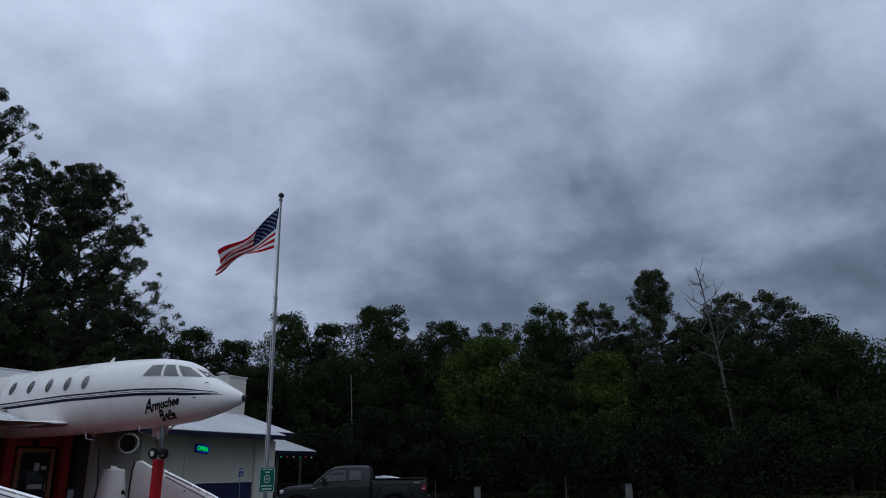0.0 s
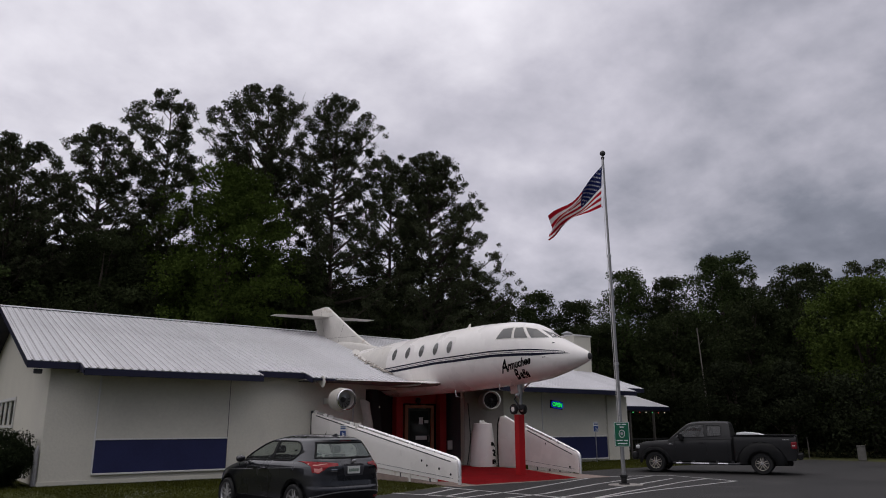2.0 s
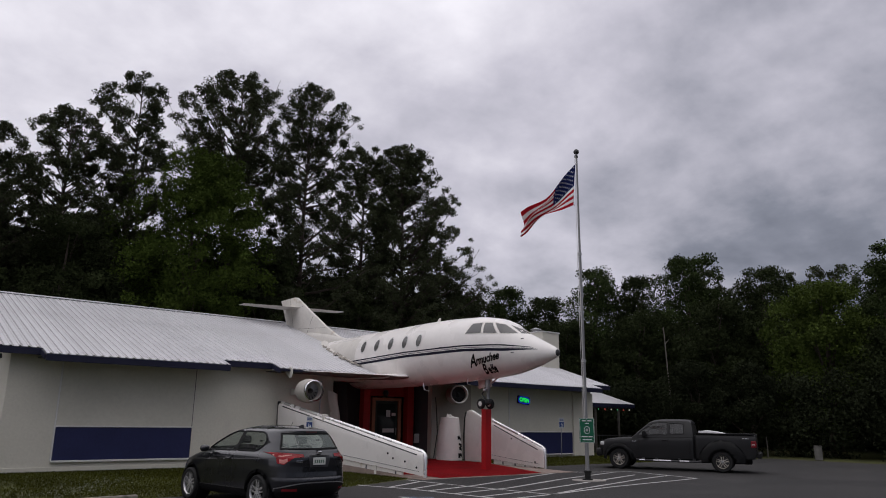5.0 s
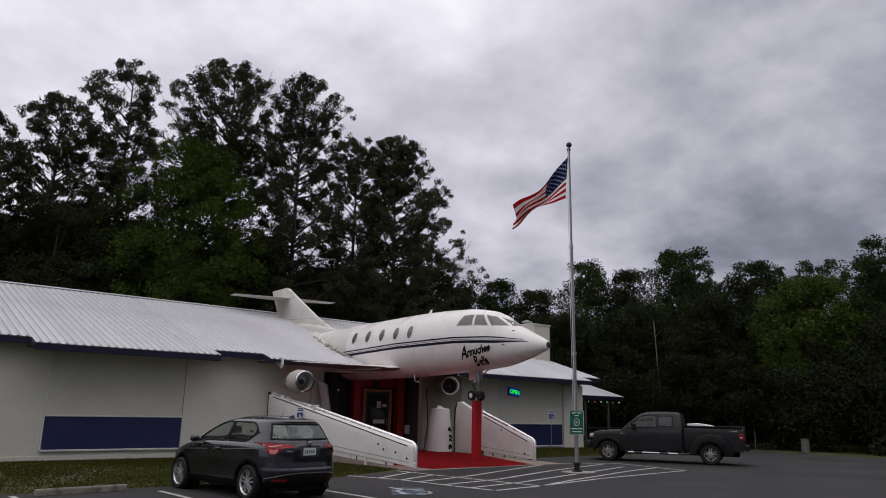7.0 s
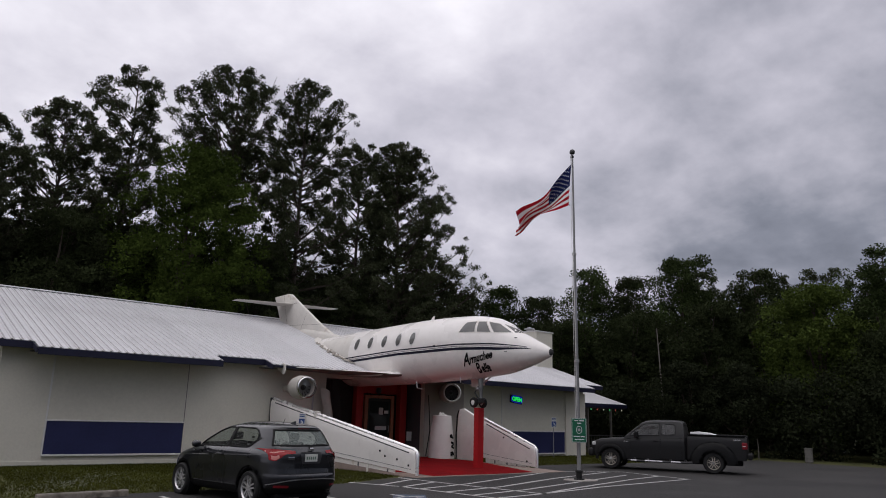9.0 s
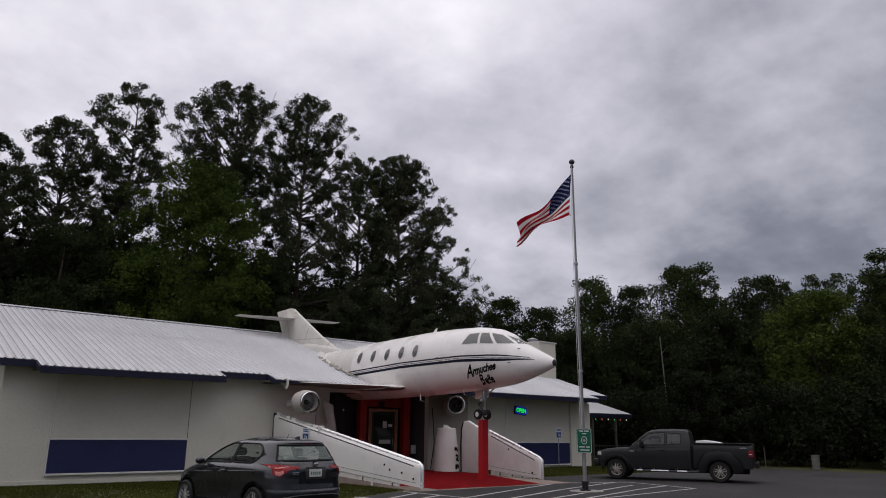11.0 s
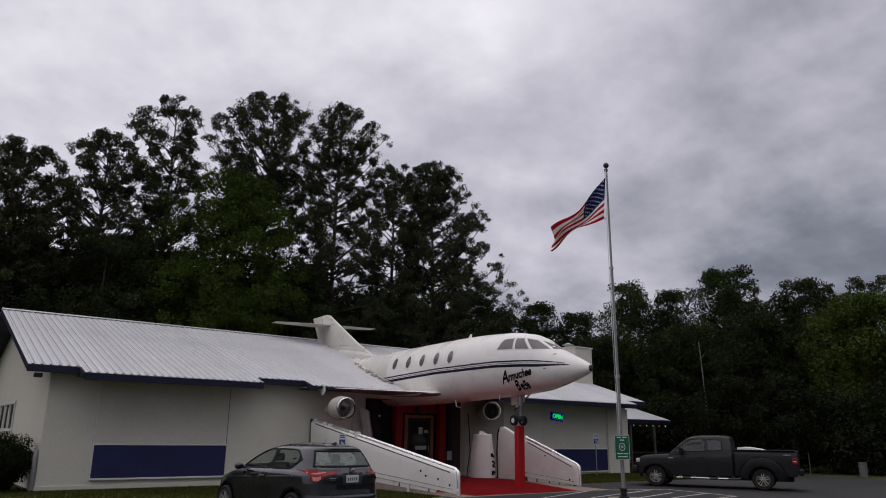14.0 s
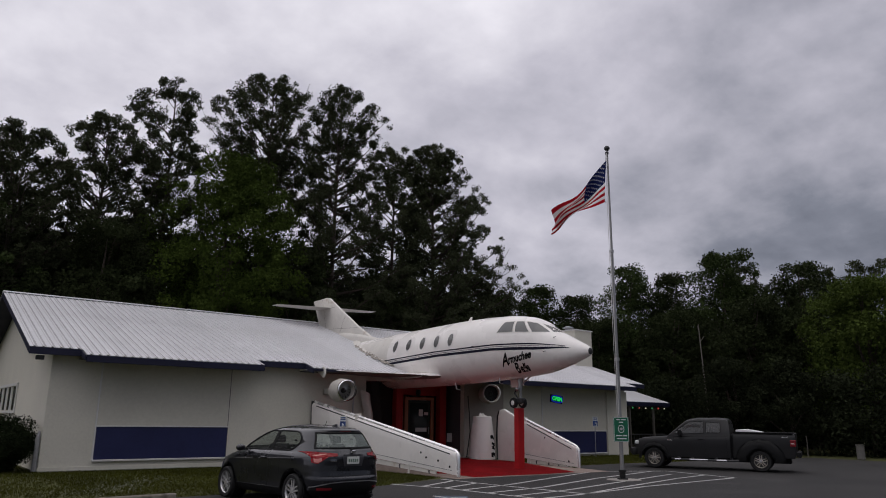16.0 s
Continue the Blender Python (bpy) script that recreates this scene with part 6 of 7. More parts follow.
def truck():
    v = thing("pickup_truck", (26.79, 14.91, 0), "dark extended-cab pickup truck with alloy wheels and side steps", "truck", turn=115.5)
    body = [(-1.20, 0.62, 1.35, 0.88), (-1.15, 0.50, 1.37, 0.90), (-0.6, 0.48, 1.38, 0.90), (0.90, 0.46, 1.39, 0.90), (0.91, 0.46, 1.31, 0.86), (0.965, 0.46, 1.31, 0.86), (0.975, 0.44, 1.30, 0.955), (2.0, 0.42, 1.28, 0.955), (3.0, 0.42, 1.24, 0.955), (3.2, 0.42, 1.20, 0.955),
            (3.8, 0.44, 1.17, 0.95), (4.28, 0.46, 1.12, 0.93), (4.50, 0.48, 1.04, 0.88), (4.60, 0.5, 0.92, 0.80)]
    part("body", lower_body(body, (0, 3.82), 0.50, crown=0.02), M["truck_paint"], v, "faded dark body", smooth=38)
    roof = [(1.0, 1.31), (1.02, 1.6), (1.06, 1.82), (1.15, 1.875), (1.5, 1.895), (2.2, 1.885), (2.5, 1.84), (2.62, 1.79), (2.9, 1.57), (3.2, 1.30), (3.3, 1.2)]
    cab = Cab(roof, [(1.0, 1.30), (2.0, 1.27), (3.0, 1.24), (3.3, 1.18)], 0.925, 0.66, 1.90)
    FRONT = [(1.95, 1.33, 1.79), (2.4, 1.32, 1.77), (2.55, 1.32, 1.72), (2.8, 1.31, 1.55), (3.02, 1.30, 1.37)]
    BACK = [(1.34, 1.40, 1.70), (1.40, 1.37, 1.75), (1.86, 1.36, 1.77)]
    part("cabin_shell", cab.mesh([("side", FRONT), ("side", BACK), ("end", 2.66, 3.15, 0.08)]), M["truck_paint"], v, smooth=38)
    for s in (-1, 1):
        part("window_trim", cab.side_trim(FRONT, s), M["plastic"], v)
        part("window_trim", cab.side_trim(BACK, s), M["plastic"], v)
        part("door_glass", cab.side_glass(FRONT, s), M["truckglass"], v, "front door window")
        part("door_glass", cab.side_glass(BACK, s), M["truckglass"], v, "rear door window")
        for x in (1.14, 1.9, 3.05):
            part("door_seam", box(x - 0.005, s * 0.952, 0.55, x + 0.005, s * 0.961, 1.22), M["plastic"], v)
        part("door_handle", box(1.98, s * 0.95, 1.10, 2.16, s * 0.985, 1.14, 0.01), M["plastic"], v)
        m = part("mirror", box(2.72, s * 1.0, 1.22, 2.86, s * 1.2, 1.46, 0.03), M["plastic"], v, "large door mirror")
        part("mirror_arm", box(2.78, s * 0.9, 1.26, 2.83, s * 1.02, 1.3), M["plastic"], m)
        step = part("side_step", tube([(0.75, s * 0.99, 0.38), (0.95, s * 1.03, 0.36), (3.0, s * 1.03, 0.36), (3.15, s * 0.99, 0.38)], 0.042, 10), M["darkmetal"], v, "dark tubular side step")
        # bright sleeves added for the reflections along the step
        for x0, x1 in ((1.17, 1.52), (1.83, 2.49), (2.80, 3.02)):
            part("step_pad", tube([(x0, s * 1.036, 0.364), (x1, s * 1.036, 0.364)], 0.046, 10), M["chrome"], step, "chrome sleeve drawing a bright reflection on the step")
        for x in (1.0, 1.55, 2.4, 2.9):
            part("step_bracket", box(x - 0.04, s * 0.85, 0.34, x + 0.04, s * 1.0, 0.46), M["darkmetal"], v)
        part("bed_rail", box(-1.18, s * 0.83, 1.385, 0.90, s * 0.915, 1.42, 0.01), M["plastic"], v)
        part("tail_lamp", box(-1.215, s * 0.76, 0.92, -1.02, s * 0.925, 1.17, 0.03), M["lamp_dull"], v, "dull red tail lamp")
        part("lamp_stripe", box(-1.16, s * 0.92, 1.02, -1.05, s * 0.929, 1.05), M["lamp_clear"], v)
        part("side_badge", box(-0.98, s * 0.90, 1.22, -0.74, s * 0.908, 1.265, 0.004), M["chrome"], v)
        part("fender_badge", box(3.12, s * 0.953, 1.04, 3.3, s * 0.963, 1.08, 0.004), M["chrome"], v)
        part("headlamp", box(4.40, s * 0.64, 0.88, 4.56, s * 0.915, 1.02, 0.04), M["lamp_clear"], v, "clear headlamp")
        for x in (0, 3.82):
            wheel(v, x, s * 0.84, 0.385, 0.26, 5, s, "rim_old", 0.86)
            wide, high, deep = (0.86, 0.80, 0.13) if x == 0 else (0.60, 0.60, 0.05)
            base = 0.895 if x == 0 else 0.945

            def flare(i, k):
                a = -0.05 + (math.pi + 0.10) * i / 28
                q = k / 7
                rx, rz = 0.47 + (wide - 0.47) * q, 0.46 + (high - 0.46) * q
                return (x + math.cos(a) * rx, s * (base + deep * math.cos(q * math.pi / 2) ** 0.6), max(0.36, math.sin(a) * rz + 0.37))
            bm = grid(29, 8, flare)
            bmesh.ops.solidify(bm, geom=bm.faces[:], thickness=0.03)
            part("fender_flare", bm, M["truck_paint"], v, "rounded rear fender bulge" if x == 0 else "flared wheel arch", smooth=60)
    part("rear_glass", prism([(-0.55, 1.40), (0.55, 1.40), (0.52, 1.74), (-0.52, 1.74)], 0.02, lambda a, b, w: (1.015 + w + (b - 1.4) * 0.1, a, b)), M["truckglass"], v)
    part("windscreen", cab.end_glass(2.66, 3.15, 0.08, (0.006, 0.01)), M["truckglass"], v, smooth=60)
    part("tailgate", box(-1.225, -0.78, 0.72, -1.17, 0.78, 1.39, 0.015), M["truck_paint"], v)
    part("bed_cover", box(-1.14, -0.82, 1.38, 0.88, 0.82, 1.405, 0.01), M["plastic"], v, "black bed cover")
    part("rear_bumper", box(-1.36, -0.92, 0.55, -1.2, 0.92, 0.74, 0.03), M["plastic"], v)
    part("front_bumper", box(4.50, -0.93, 0.46, 4.72, 0.93, 0.76, 0.06), M["truck_paint"], v, smooth=40)
    part("grille", box(4.54, -0.58, 0.78, 4.63, 0.58, 1.05, 0.02), M["plastic"], v)
    part("underbody", box(-1.0, -0.4, 0.30, 4.0, 0.4, 0.5, 0.02), M["plastic"], v)
    for y in (-0.4, 0.4):
        part("seat", box(1.9, y - 0.25, 0.8, 2.1, y + 0.25, 1.6, 0.06), M["cabin"], v)
    a = thing("white_load", (26.79, 14.91, 0), "white curved plastic load lying on a truck bed", "load", turn=115.5)
    arc = [(0.82, 1.407), (0.82, 1.49), (0.6, 1.515), (0.3, 1.49), (0.05, 1.45), (-0.1, 1.407)]
    part("load_shell", prism(arc, 1.3, lambda u, w, d: (u, d, w), bevel=0.015), M["white_load"], a, smooth=40)


truck()

# ---- trees ----
def leaf_mesh(name, centres, size, aspect, material, rng, flat=0.0):
    """Many small leaves as one mesh: each a sliver with its own turn."""
    n = len(centres)
    a = rng.normal(size=(n, 3))
    a[:, 2] *= 1 - flat
    a /= np.linalg.norm(a, axis=1)[:, None]
    b = np.cross(a, rng.normal(size=(n, 3)))
    b /= np.linalg.norm(b, axis=1)[:, None]
    s = (size * rng.uniform(0.6, 1.35, n))[:, None]
    a, b = a * s, b * s * aspect
    v = np.empty((n, 3, 3))
    v[:, 0], v[:, 1], v[:, 2] = centres - a * 0.5, centres + a * 0.5, centres + b
    me = bpy.data.meshes.new(name)
    me.vertices.add(n * 3)
    me.vertices.foreach_set("co", v.reshape(-1))
    me.loops.add(n * 3)
    me.loops.foreach_set("vertex_index", np.arange(n * 3, dtype=np.int32))
    me.polygons.add(n)
    me.polygons.foreach_set("loop_start", np.arange(0, n * 3, 3, dtype=np.int32))
    me.polygons.foreach_set("loop_total", np.full(n, 3, dtype=np.int32))
    me.update()
    me.validate()
    me.materials.append(material)
    return me


def puffs(points, radii, per, rng, squash=0.7):
    """Leaf centres in round tufts about the points, thinner outside."""
    p, r = np.asarray(points), np.asarray(radii)
    k = np.repeat(np.arange(len(p)), per)
    d = rng.normal(size=(len(k), 3))
    d /= np.linalg.norm(d, axis=1)[:, None]
    d *= (rng.uniform(0, 1, len(k)) ** 0.36)[:, None]
    d[:, 2] *= squash
    return p[k] + d * r[k][:, None]


def limb_tubes(limbs, sides=5):
    """Many tapered limbs as one list of rings, in one bmesh."""
    bm = bmesh.new()
    for pts, r0, r1 in limbs:
        pts = [Vector(p) for p in pts]
        rings = []
        for i, p in enumerate(pts):
            d = (pts[min(i + 1, len(pts) - 1)] - pts[max(i - 1, 0)]).normalized()
            a = d.orthogonal().normalized()
            b = d.cross(a)
            r = r0 + (r1 - r0) * i / (len(pts) - 1)
            rings.append([bm.verts.new(p + r * (math.cos(q * math.tau / sides) * a + math.sin(q * math.tau / sides) * b)) for q in range(sides)])
        for u, w in zip(rings, rings[1:]):
            for q in range(sides):
                bm.faces.new((u[q], u[(q + 1) % sides], w[(q + 1) % sides], w[q]))
    return bm


def trunk_line(h, lean, rng, wob=0.25, n=9):
    ph = rng.uniform(0, 6.28, 2)
    return lambda t: np.array([lean[0] * t + wob * math.sin(3.1 * t + ph[0]) * t, lean[1] * t + wob * math.sin(2.7 * t + ph[1]) * t, h * t])


EAST = np.array([0.87, -0.49])


def pine(x, y, crown, limbs=60, lean=(0, 0), seed=1, per=54, tuft=0.36, leaf="pine", size=0.175, steep=0.8, label="tall pine with rounded clumps of dark needles and gaps"):
    """crown: rows of height, reach to the west and reach to the east, from the tip down. Rising limbs fork into twigs that end in round needle clumps."""
    rng = np.random.default_rng(seed)
    cr = np.array(crown, float)[::-1]
    h, low = float(cr[-1, 0]), float(cr[0, 0])
    line = trunk_line(h, lean, rng, 0.18)
    wood = [([line(t) - np.array([0, 0, 0.1 if t == 0 else 0]) for t in np.linspace(0, 0.97, 14)], 0.009 * h + 0.05, 0.035)]
    cent, rad = [], []

    def reach_at(z, az):
        e = math.cos(az) * EAST[0] + math.sin(az) * EAST[1]
        w, o = np.interp(z, cr[:, 0], cr[:, 1]), np.interp(z, cr[:, 0], cr[:, 2])
        return float(max(0.25, (w * (1 - e) + o * (1 + e)) / 2))

    for i in range(limbs):
        c = ((i + rng.uniform(0, 1)) / limbs) ** 0.9
        z = low + (h - low) * c
        az = i * 2.399 + rng.uniform(-0.5, 0.5)
        out = np.array([math.cos(az), math.sin(az), 0])
        reach = float(reach_at(z, az) * (rng.uniform(0.82, 1.0) if rng.uniform() < 0.72 else rng.uniform(0.35, 0.82)))
        end = line(min(z / h, 1.0)) + out * reach
        end[2] = min(end[2], h - 0.2)
        root = line(max(0.25 * low / h, (z - 0.3 - reach * (0.18 + steep * c) * rng.uniform(0.7, 1.2)) / h))
        mid = root + (end - root) * 0.55 - np.array([0, 0, 0.10 * reach])
        wood.append(([root, mid, end], 0.025 + 0.016 * reach, 0.014))
        along = (end - root) / max(np.linalg.norm(end - root), 0.1)
        side = np.cross(along, (0, 0, 1))
        n = int(4 + reach * 1.5)
        for k in range(n):
            f = 1.0 if k == 0 else rng.uniform(0.30, 0.98)
            p = mid + (end - mid) * (f - 0.55) / 0.45 if f > 0.55 else root + (mid - root) * f / 0.55
            d = along * rng.uniform(0.3, 1) + side * rng.choice((-1, 1)) * rng.uniform(0.3, 1.1) + np.array([0, 0, rng.uniform(0.1, 0.7)])
            q = p + d * rng.uniform(0.35, 0.85) * (0.55 + 0.12 * reach)
            q[2] = min(q[2], h - 0.15)
            wood.append(([p, q], 0.018, 0.009))
            for u in range(rng.integers(1, 4)):
                t = q + rng.normal(size=3) * np.array([0.36, 0.36, 0.20]) * (u > 0)
                t[2] = min(t[2], h - 0.1)
                axis = line(min(1.0, t[2] / h))
                off = t[:2] - axis[:2]
                far = float(np.hypot(*off))
                limit = reach_at(t[2], math.atan2(off[1], off[0])) * 1.04
                if far > limit:
                    t[:2] = axis[:2] + off * limit / far
                cent.append(t)
                rad.append(tuft * rng.uniform(0.6, 1.2))
    for k in range(5):
        az, z = rng.uniform(0, 6.28), low * rng.uniform(0.6, 0.95)
        a = line(z / h)
        wood.append(([a, a + np.array([math.cos(az) * 1.2, math.sin(az) * 1.2, rng.uniform(-0.2, 0.4)])], 0.03, 0.01))
    tr = thing("pine_tree", (x, y, -0.02), label, "tree", "woodland trees")
    part("trunk", limb_tubes(wood, 5), M["bark"], tr, "brown bark trunk and limbs", smooth=60)
    ob = new("crown", leaf_mesh("needles", puffs(cent, rad, per, rng, 0.8), size, 0.45, M[leaf], rng))
    ob.parent = tr
    return tr


def broadleaf(x, y, h, reach, low=0.08, leaf="leaf_b", seed=1, tufts=260, per=120, size=0.175, tuft=0.75, lobes=9, label="broad-leaved tree with dense green crown"):
    rng = np.random.default_rng(seed)
    line = trunk_line(h * 0.8, (rng.uniform(-0.5, 0.5), rng.uniform(-0.5, 0.5)), rng, 0.3)
    limbs = [([line(t) for t in np.linspace(0, 1, 9)], 0.014 * h + 0.05, 0.04)]
    cent, rad = [], []
    for k in range(lobes):
        q = (k + 0.5) / lobes
        zc = h * (low + 0.10 + (0.86 - low) * q ** 0.9)
        wid = reach * (0.55 + 0.6 * math.sin(math.pi * min(1, q * 0.85 + 0.12)))
        az = k * 2.399 + rng.uniform(-0.4, 0.4)
        off = wid * 0.5 * rng.uniform(0.6, 1.1) * (1 - 0.55 * q ** 3)
        c = np.array([math.cos(az) * off, math.sin(az) * off, zc])
        R = np.array([wid * 0.62, wid * 0.62, h * 0.17]) * rng.uniform(0.8, 1.15)
        limbs.append(([line(min(0.95, max(0.1, zc / h * 0.75))), c * np.array([0.6, 0.6, 0.97]), c + np.array([0, 0, R[2] * 0.4])], 0.06 + 0.004 * h, 0.015))
        m = tufts // lobes
        d = rng.normal(size=(m, 3))
        d /= np.linalg.norm(d, axis=1)[:, None]
        d *= (rng.uniform(0.25, 1, m) ** 0.4)[:, None]
        cent += list(c + d * R)
        rad += list(tuft * rng.uniform(0.55, 1.2, m))
    cent = np.array(cent)
    cent[:, 2] = np.clip(cent[:, 2], 0.35, h - 0.3)
    tr = thing("broadleaf_tree", (x, y, -0.02), label, "tree", "woodland trees")
    part("trunk", limb_tubes(limbs, 6), M["bark"], tr, "grey-brown trunk and limbs", smooth=60)
    ob = new("crown", leaf_mesh("leaves", puffs(cent, rad, per, rng, 0.75), size, 0.62, M[leaf], rng))
    ob.parent = tr
    return tr


pine(-2.6, 52.5, [(20.0, 0.8, 0.8), (18.6, 2.4, 2.4), (16.6, 3.6, 3.4), (14, 4.2, 3.8), (10, 4.2, 4.0), (6, 3.4, 3.4)], 66, seed=31)
pine(4.8, 50.1, [(19.4, 1.0, 0.9), (18.7, 2.3, 1.9), (17.8, 3.4, 3.0), (16.4, 4.0, 3.5), (14.9, 4.1, 3.8), (12.4, 3.8, 4.0), (10.4, 3.6, 4.0), (7, 3, 3)], 92, seed=2)
pine(10.0, 52.2, [(22.4, 0.6, 0.7), (21.6, 1.3, 1.6), (20.6, 2.5, 2.8), (19.4, 2.3, 3.4), (18.1, 3.1, 4.0), (16.2, 3.9, 4.6), (13.7, 4.0, 5.0), (11.3, 3.6, 4.8), (7, 3, 4)], 88, seed=3, tuft=0.33)
pine(14.0, 51.5, [(25.9, 0.9, 0.9), (24.9, 1.6, 1.6), (23.8, 3.3, 1.7), (22.4, 3.4, 2.0), (21, 2.9, 2.3), (19.5, 2.6, 2.6), (17.8, 3.0, 3.2), (14.9, 3.2, 3.6), (11, 3.2, 3.4), (7, 2.4, 2.6)], 86, seed=4)
pine(20.2, 48.0, [(26.8, 1.0, 1.0), (26.0, 2.4, 2.3), (24.9, 3.2, 3.4), (23.6, 4.9, 4.0), (22.2, 4.7, 4.4), (20.8, 3.3, 4.4), (19.1, 2.4, 4.4), (17.4, 1.8, 4.0), (15.6, 1.2, 2.6)], 74, seed=5, steep=1.15)
pine(24.9, 45.8, [(26.6, 0.6, 0.7), (25.8, 1.4, 1.7), (24.9, 2.0, 2.8), (23.9, 2.3, 3.7), (22.4, 2.5, 3.6), (21.3, 2.7, 4.0), (19.9, 2.4, 4.2), (17.7, 2.8, 4.8), (15.5, 3.0, 5.0), (12, 3.2, 5.0), (8, 2.4, 3.4)], 98, seed=6)
pine(30.3, 46.0, [(23.2, 0.5, 0.8), (22.0, 1.7, 1.5), (20.0, 2.5, 1.9), (17.8, 3.0, 2.3), (15.4, 3.2, 2.6), (12.7, 3.2, 3.0), (8, 2.6, 2.6)], 60, seed=7)
pine(33.6, 45.0, [(23.6, 0.9, 0.9), (22.6, 2.0, 2.3), (21.3, 2.2, 3.1), (20.4, 1.8, 3.1), (19.2, 1.6, 4.5), (18.0, 2.3, 5.6), (16.7, 2.7, 5.0), (15.8, 2.8, 5.5), (14.4, 3.1, 5.3), (13.2, 3.2, 7.0), (11.3, 3.6, 7.4), (8, 3.4, 6.4)], 128, seed=8)
broadleaf(17.0, 45.6, 18.9, 4.7, 0.2, "leaf_a", 11, 700, 105, lobes=15)
broadleaf(9.5, 46.2, 13.0, 3.6, 0.1, "leaf_c", 12, 260)
broadleaf(2.0, 47.5, 13.5, 3.8, 0.1, "leaf_b", 13, 260)
broadleaf(-4.0, 48.0, 15.0, 3.8, 0.1, "leaf_a", 14, 240)
broadleaf(22.6, 46.4, 13.6, 3.6, 0.1, "leaf_c", 15, 260)
broadleaf(29.0, 46.0, 12.5, 3.4, 0.1, "leaf_c", 16, 240)
broadleaf(35.6, 44.6, 11.2, 3.2, 0.08, "leaf_c", 17, 240)
pine(38.4, 47.0, [(15.3, 0.8, 0.8), (14, 2.2, 2.2), (11.5, 3.2, 3.2), (8, 4, 4), (4, 4, 4)], 60, seed=9)
broadleaf(38.2, 49.6, 12.2, 3.5, 0.06, "leaf_c", 51, 260)
broadleaf(41.6, 46.6, 12.4, 3.1, 0.06, "leaf_b", 52, 280)
for k, (x, h) in enumerate(((-5.5, 12.5), (1.0, 13.0), (6.6, 14.0), (12.0, 15.0), (23.0, 15.0), (28.0, 14.5), (32.6, 13.0))):
    broadleaf(x, 53.5 + 0.7 * (k % 3), h, 3.7, 0.1, "leaf_c", 60 + k, 240)
# edge of the wood beyond the lot
broadleaf(43.9, 44.0, 13.0, 3.0, 0.06, "leaf_b", 21, 240)
broadleaf(47.8, 43.0, 12.4, 3.2, 0.06, "leaf_c", 22, 240)
broadleaf(47.6, 37.0, 14.3, 3.3, 0.06, "leaf_b", 23, 260)
broadleaf(49.6, 34.2, 13.4, 3.2, 0.06, "leaf_c", 24, 240)
broadleaf(50.0, 30.2, 14.6, 3.8, 0.06, "leaf_b", 25, 300)
broadleaf(52.4, 25.3, 13.3, 3.3, 0.06, "leaf_c", 26, 260)
broadleaf(47.4, 19.2, 10.6, 3.6, 0.06, "leaf_e", 27, 300)
broadleaf(44.4, 24.6, 9.8, 3.2, 0.06, "leaf_c", 28, 240)
broadleaf(45.6, 31.4, 9.8, 3.2, 0.06, "leaf_c", 29, 240)
broadleaf(44.6, 38.0, 9.6, 3.2, 0.06, "leaf_c", 30, 220)
broadleaf(52.2, 16.4, 13.6, 3.0, 0.06, "leaf_b", 32, 240)
broadleaf(48.6, 11.0, 9.0, 3.0, 0.06, "leaf_e", 33, 240)
broadleaf(50.2, 3.2, 9.3, 3.4, 0.06, "leaf_c", 34, 240)
broadleaf(51.6, -2.6, 9.4, 3.6, 0.06, "leaf_b", 35, 260)
broadleaf(53.0, -8.0, 7.0, 3.6, 0.06, "leaf_c", 36, 220)
broadleaf(46.8, 14.6, 7.4, 2.8, 0.04, "leaf_c", 37, 200)
broadleaf(48.4, 7.0, 8.0, 3.0, 0.04, "leaf_c", 38, 200)
pine(56.4, 22.1, [(13.5, 1.3, 1.3), (12.8, 2.6, 2.6), (10, 3.2, 3.2), (6, 4.2, 4.2), (2.5, 4.2, 4.2)], 44, seed=41)
pine(54.6, 13.2, [(14.0, 0.8, 0.8), (13.2, 1.8, 1.8), (11.8, 2.4, 2.4), (10, 3.2, 3.2), (6, 3.6, 3.6), (3, 3, 3)], 46, seed=42)
pine(56.0, 8.6, [(16.3, 0.6, 0.5), (15.6, 1.0, 1.0), (14.2, 2.0, 1.2), (13.2, 1.2, 1.2), (12.6, 1.8, 2.8), (11, 3.0, 3.2), (8, 4.6, 4.6), (3, 4.6, 4.6)], 78, seed=43, steep=0.5)
pine(55.2, 2.0, [(13.5, 1.2, 1.2), (13.0, 2.8, 2.4), (12, 3.6, 3.6), (10.5, 3.6, 4.2), (8, 3.4, 4.6), (4, 3, 4)], 80, seed=44)
for k, (x, y, h, r) in enumerate(((55.5, -2.0, 11.6, 3.8), (56.5, 5.4, 12.2, 3.6), (57.0, 12.4, 11.8, 3.6), (57.0, 18.0, 12.2, 3.8), (57.2, 27.0, 13.0, 3.8))):
    broadleaf(x, y, h, r, 0.06, "leaf_c", 80 + k, 260)
pine(58.0, 33.0, [(15, 0.7, 0.7), (13.6, 1.9, 1.9), (11, 3, 3), (7, 3.8, 3.8), (4, 3.8, 3.8)], 42, seed=45)


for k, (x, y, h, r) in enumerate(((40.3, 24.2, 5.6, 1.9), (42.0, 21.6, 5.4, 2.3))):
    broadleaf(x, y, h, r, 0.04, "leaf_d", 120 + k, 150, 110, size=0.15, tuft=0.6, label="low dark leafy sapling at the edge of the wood")


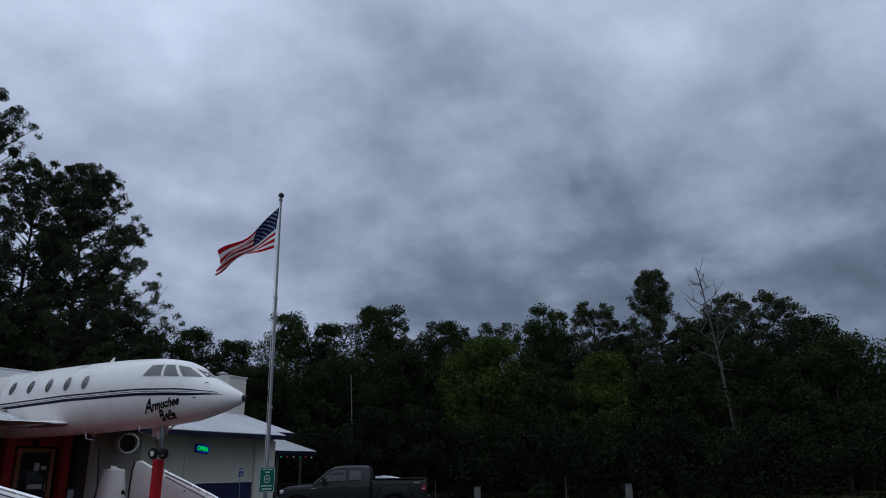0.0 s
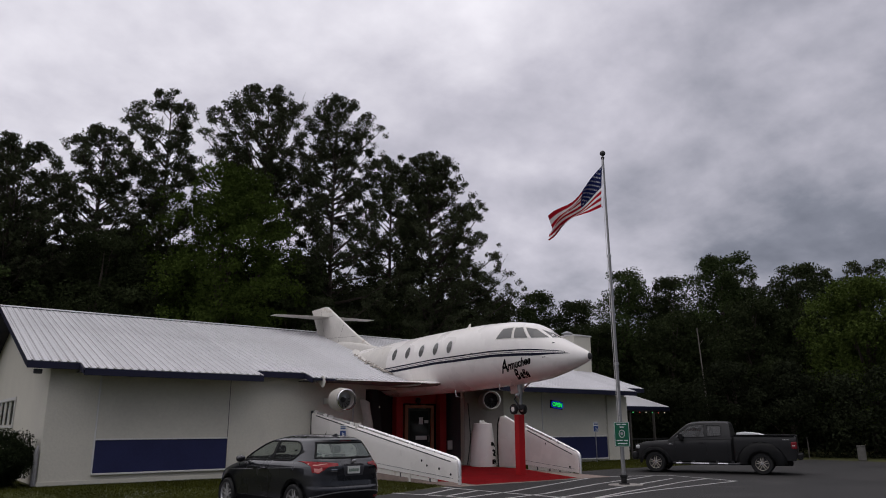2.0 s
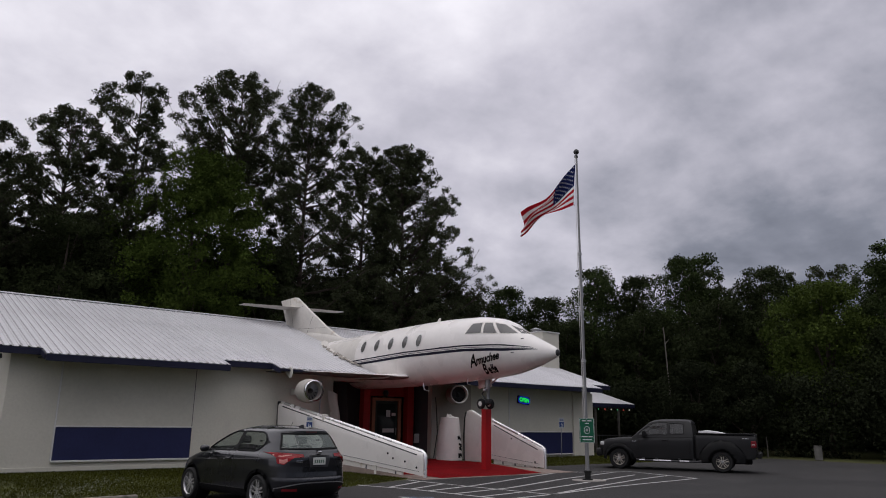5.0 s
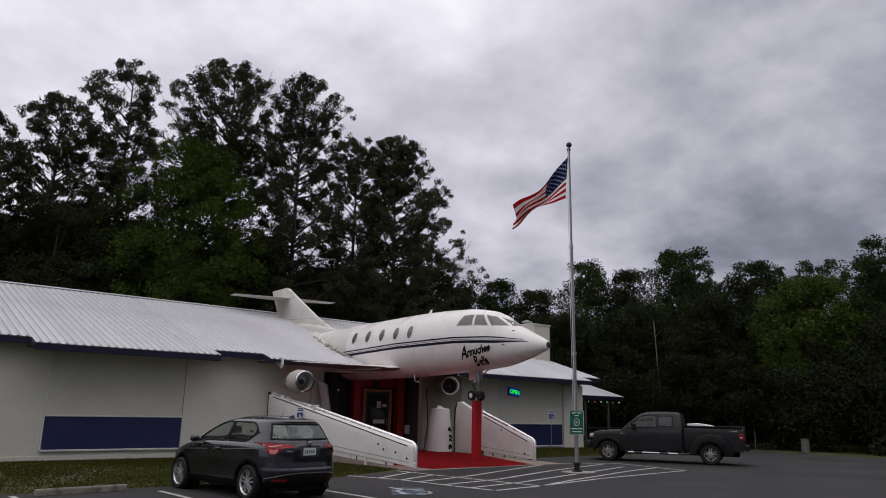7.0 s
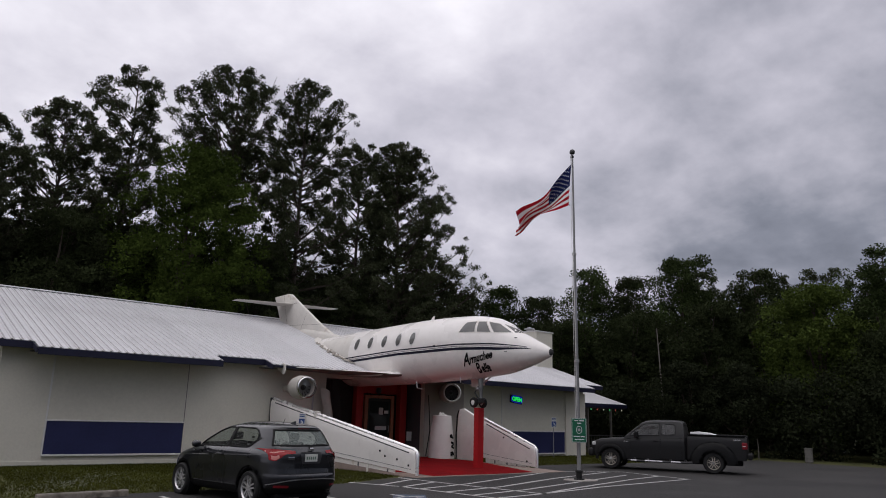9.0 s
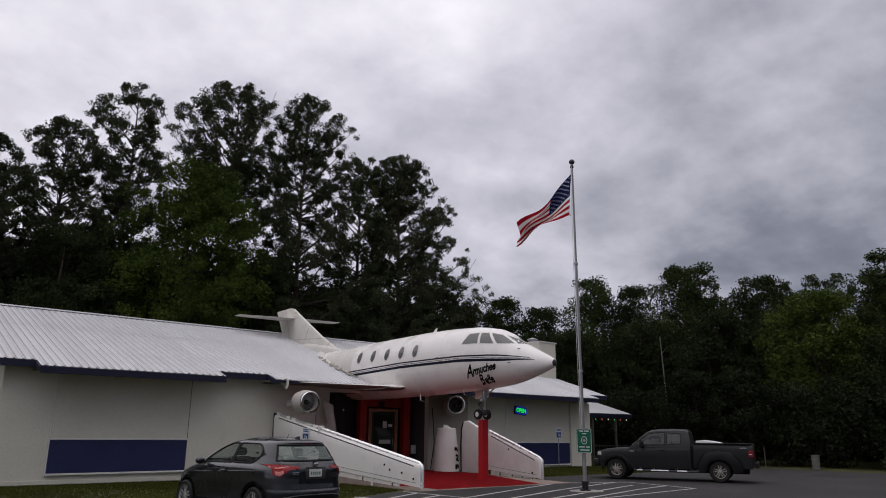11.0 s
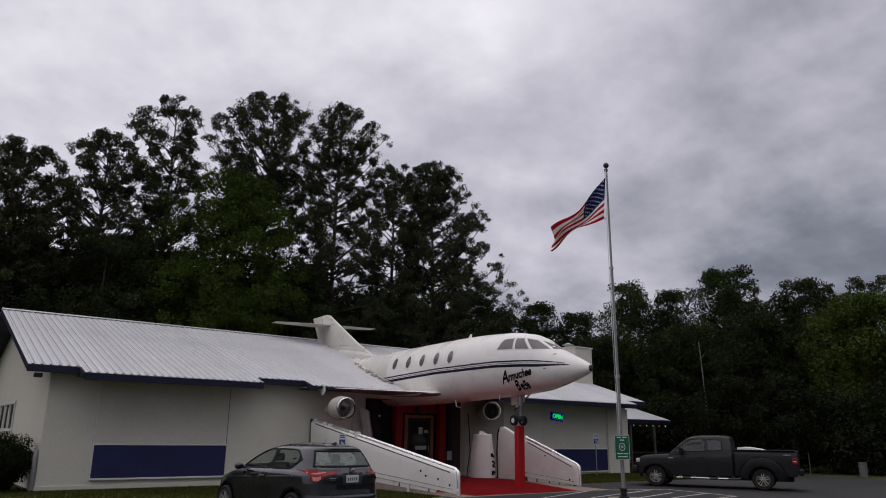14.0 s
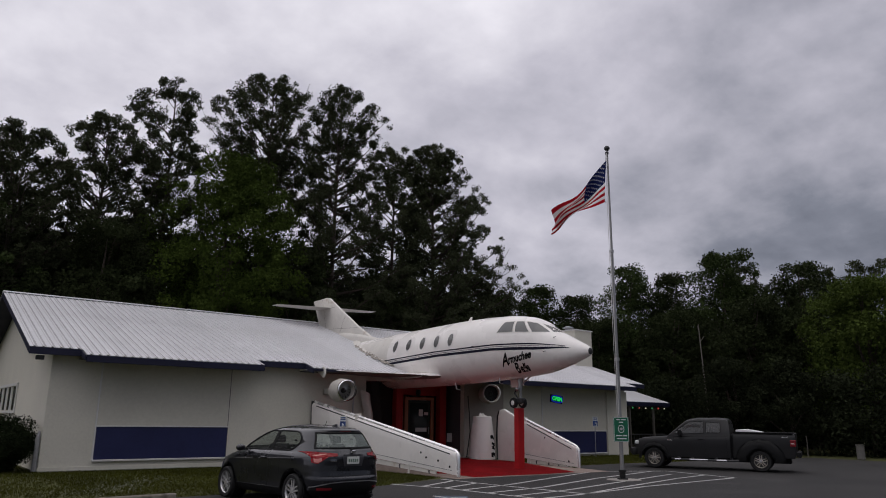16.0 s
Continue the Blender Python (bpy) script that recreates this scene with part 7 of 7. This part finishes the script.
def dead_tree():
    rng = np.random.default_rng(77)
    line = trunk_line(13.8, (-0.3, 1.4), rng, 0.2)
    limbs = [([line(t) for t in np.linspace(0, 1, 12)], 0.12, 0.025)]
    for i in range(22):
        t = 0.52 + 0.46 * i / 22
        az, up, reach = i * 2.399, radians(rng.uniform(15, 50)), rng.uniform(0.8, 2.2) * (1.25 - t)  * 1.9
        p = line(t)
        d = np.array([math.cos(az) * math.cos(up), math.sin(az) * math.cos(up), math.sin(up)])
        e = p + d * reach + np.array([0, 0, 0.2])
        limbs.append(([p, p + d * reach * 0.5, e], 0.03, 0.008))
        for k in range(3):
            f = rng.uniform(0.4, 0.9)
            limbs.append(([p + d * reach * f, p + d * reach * f + rng.normal(size=3) * 0.35 + np.array([0, 0, 0.3])], 0.02, 0.008))
    tr = thing("dead_tree", (46.7, 2.9, -0.02), "bare pale dead tree standing before the wood", "tree", "woodland trees")
    part("trunk", limb_tubes(limbs, 6), M["bark_pale"], tr, smooth=60)


dead_tree()


def snag(x, y, h, lean, r):
    """A broken bare trunk among the leaves."""
    rng = np.random.default_rng(int(x * 10))
    line = trunk_line(h, lean, rng, 0.12)
    limbs = [([line(t) for t in np.linspace(0, 1, 9)], r, r * 0.45)]
    limbs += [([line(t), line(t) + np.array([0.3 * k, -0.1, 0.35])], r * 0.3, 0.01) for k, t in ((1, 0.86), (-1, 0.94))]
    tr = thing("tree_snag", (x, y, -0.02), "thin pale broken trunk at the edge of the wood", "tree")
    part("trunk", limb_tubes(limbs, 6), M["bark_snag"], tr, smooth=60)


M["bark_snag"] = mat("bleached_bare_wood", (0.17, 0.155, 0.135), 0.85, var=0.25, scale=3, fine=14, bump=0.5)
snag(40.9, 25.9, 7.8, (-0.35, 0.25), 0.065)


def far_woods():
    """The mass of the wood behind the edge, too dense to tell trees apart."""
    rng = np.random.default_rng(5)
    n = 5200
    t = rng.uniform(0, 1, n)
    path = np.array([(-70, 56), (-22, 54), (-6, 53), (6, 52.5), (18, 52), (30, 52), (42, 51), (54, 46), (59, 36), (60, 20), (60, 4), (60, -20), (58, -70)], float)
    s = np.linspace(0, 1, len(path))
    deep = rng.uniform(0, 7, n)
    x, y = np.interp(t, s, path[:, 0]) + deep * 0.6, np.interp(t, s, path[:, 1]) + deep * 0.6
    top = np.interp(t, [0, 0.42, 0.5, 0.58, 1], [15, 14, 11, 10.5, 9.5])
    z = rng.uniform(0.02, 1, n) * top * rng.uniform(0.8, 1.05, n)
    pts = puffs(np.stack([x, y, z], 1), np.full(n, 1.9), 76, rng, 0.8)
    pts[:, 2] = np.maximum(pts[:, 2], 0.15)
    # the shade deep in the wood is in this leaf colour
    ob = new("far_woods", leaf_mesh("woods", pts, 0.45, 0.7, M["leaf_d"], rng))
    tagged(ob, "dense dark green wood behind the trees", "woods", kind="stuff")
    # undergrowth at the wood's foot
    n = 1100
    t = rng.uniform(0, 1, n)
    path = np.array([(-12, 45.5), (30, 45), (37, 42), (42, 38), (43, 30), (43.5, 20), (45, 10), (46, 0), (48, -14)], float)
    s = np.linspace(0, 1, len(path))
    x, y = np.interp(t, s, path[:, 0]) + rng.normal(size=n) * 0.8, np.interp(t, s, path[:, 1]) + rng.normal(size=n) * 0.8
    pts = puffs(np.stack([x, y, rng.uniform(0.2, 4.4, n)], 1), np.full(n, 0.8), 110, rng, 0.9)
    pts[:, 2] = np.maximum(pts[:, 2], 0.02)
    # scrub takes the same shade-darkened leaf colour
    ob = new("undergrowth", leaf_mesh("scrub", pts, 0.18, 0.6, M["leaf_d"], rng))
    tagged(ob, "dark scrub along the foot of the wood", "undergrowth", kind="stuff")


far_woods()

shrub()
lawn()
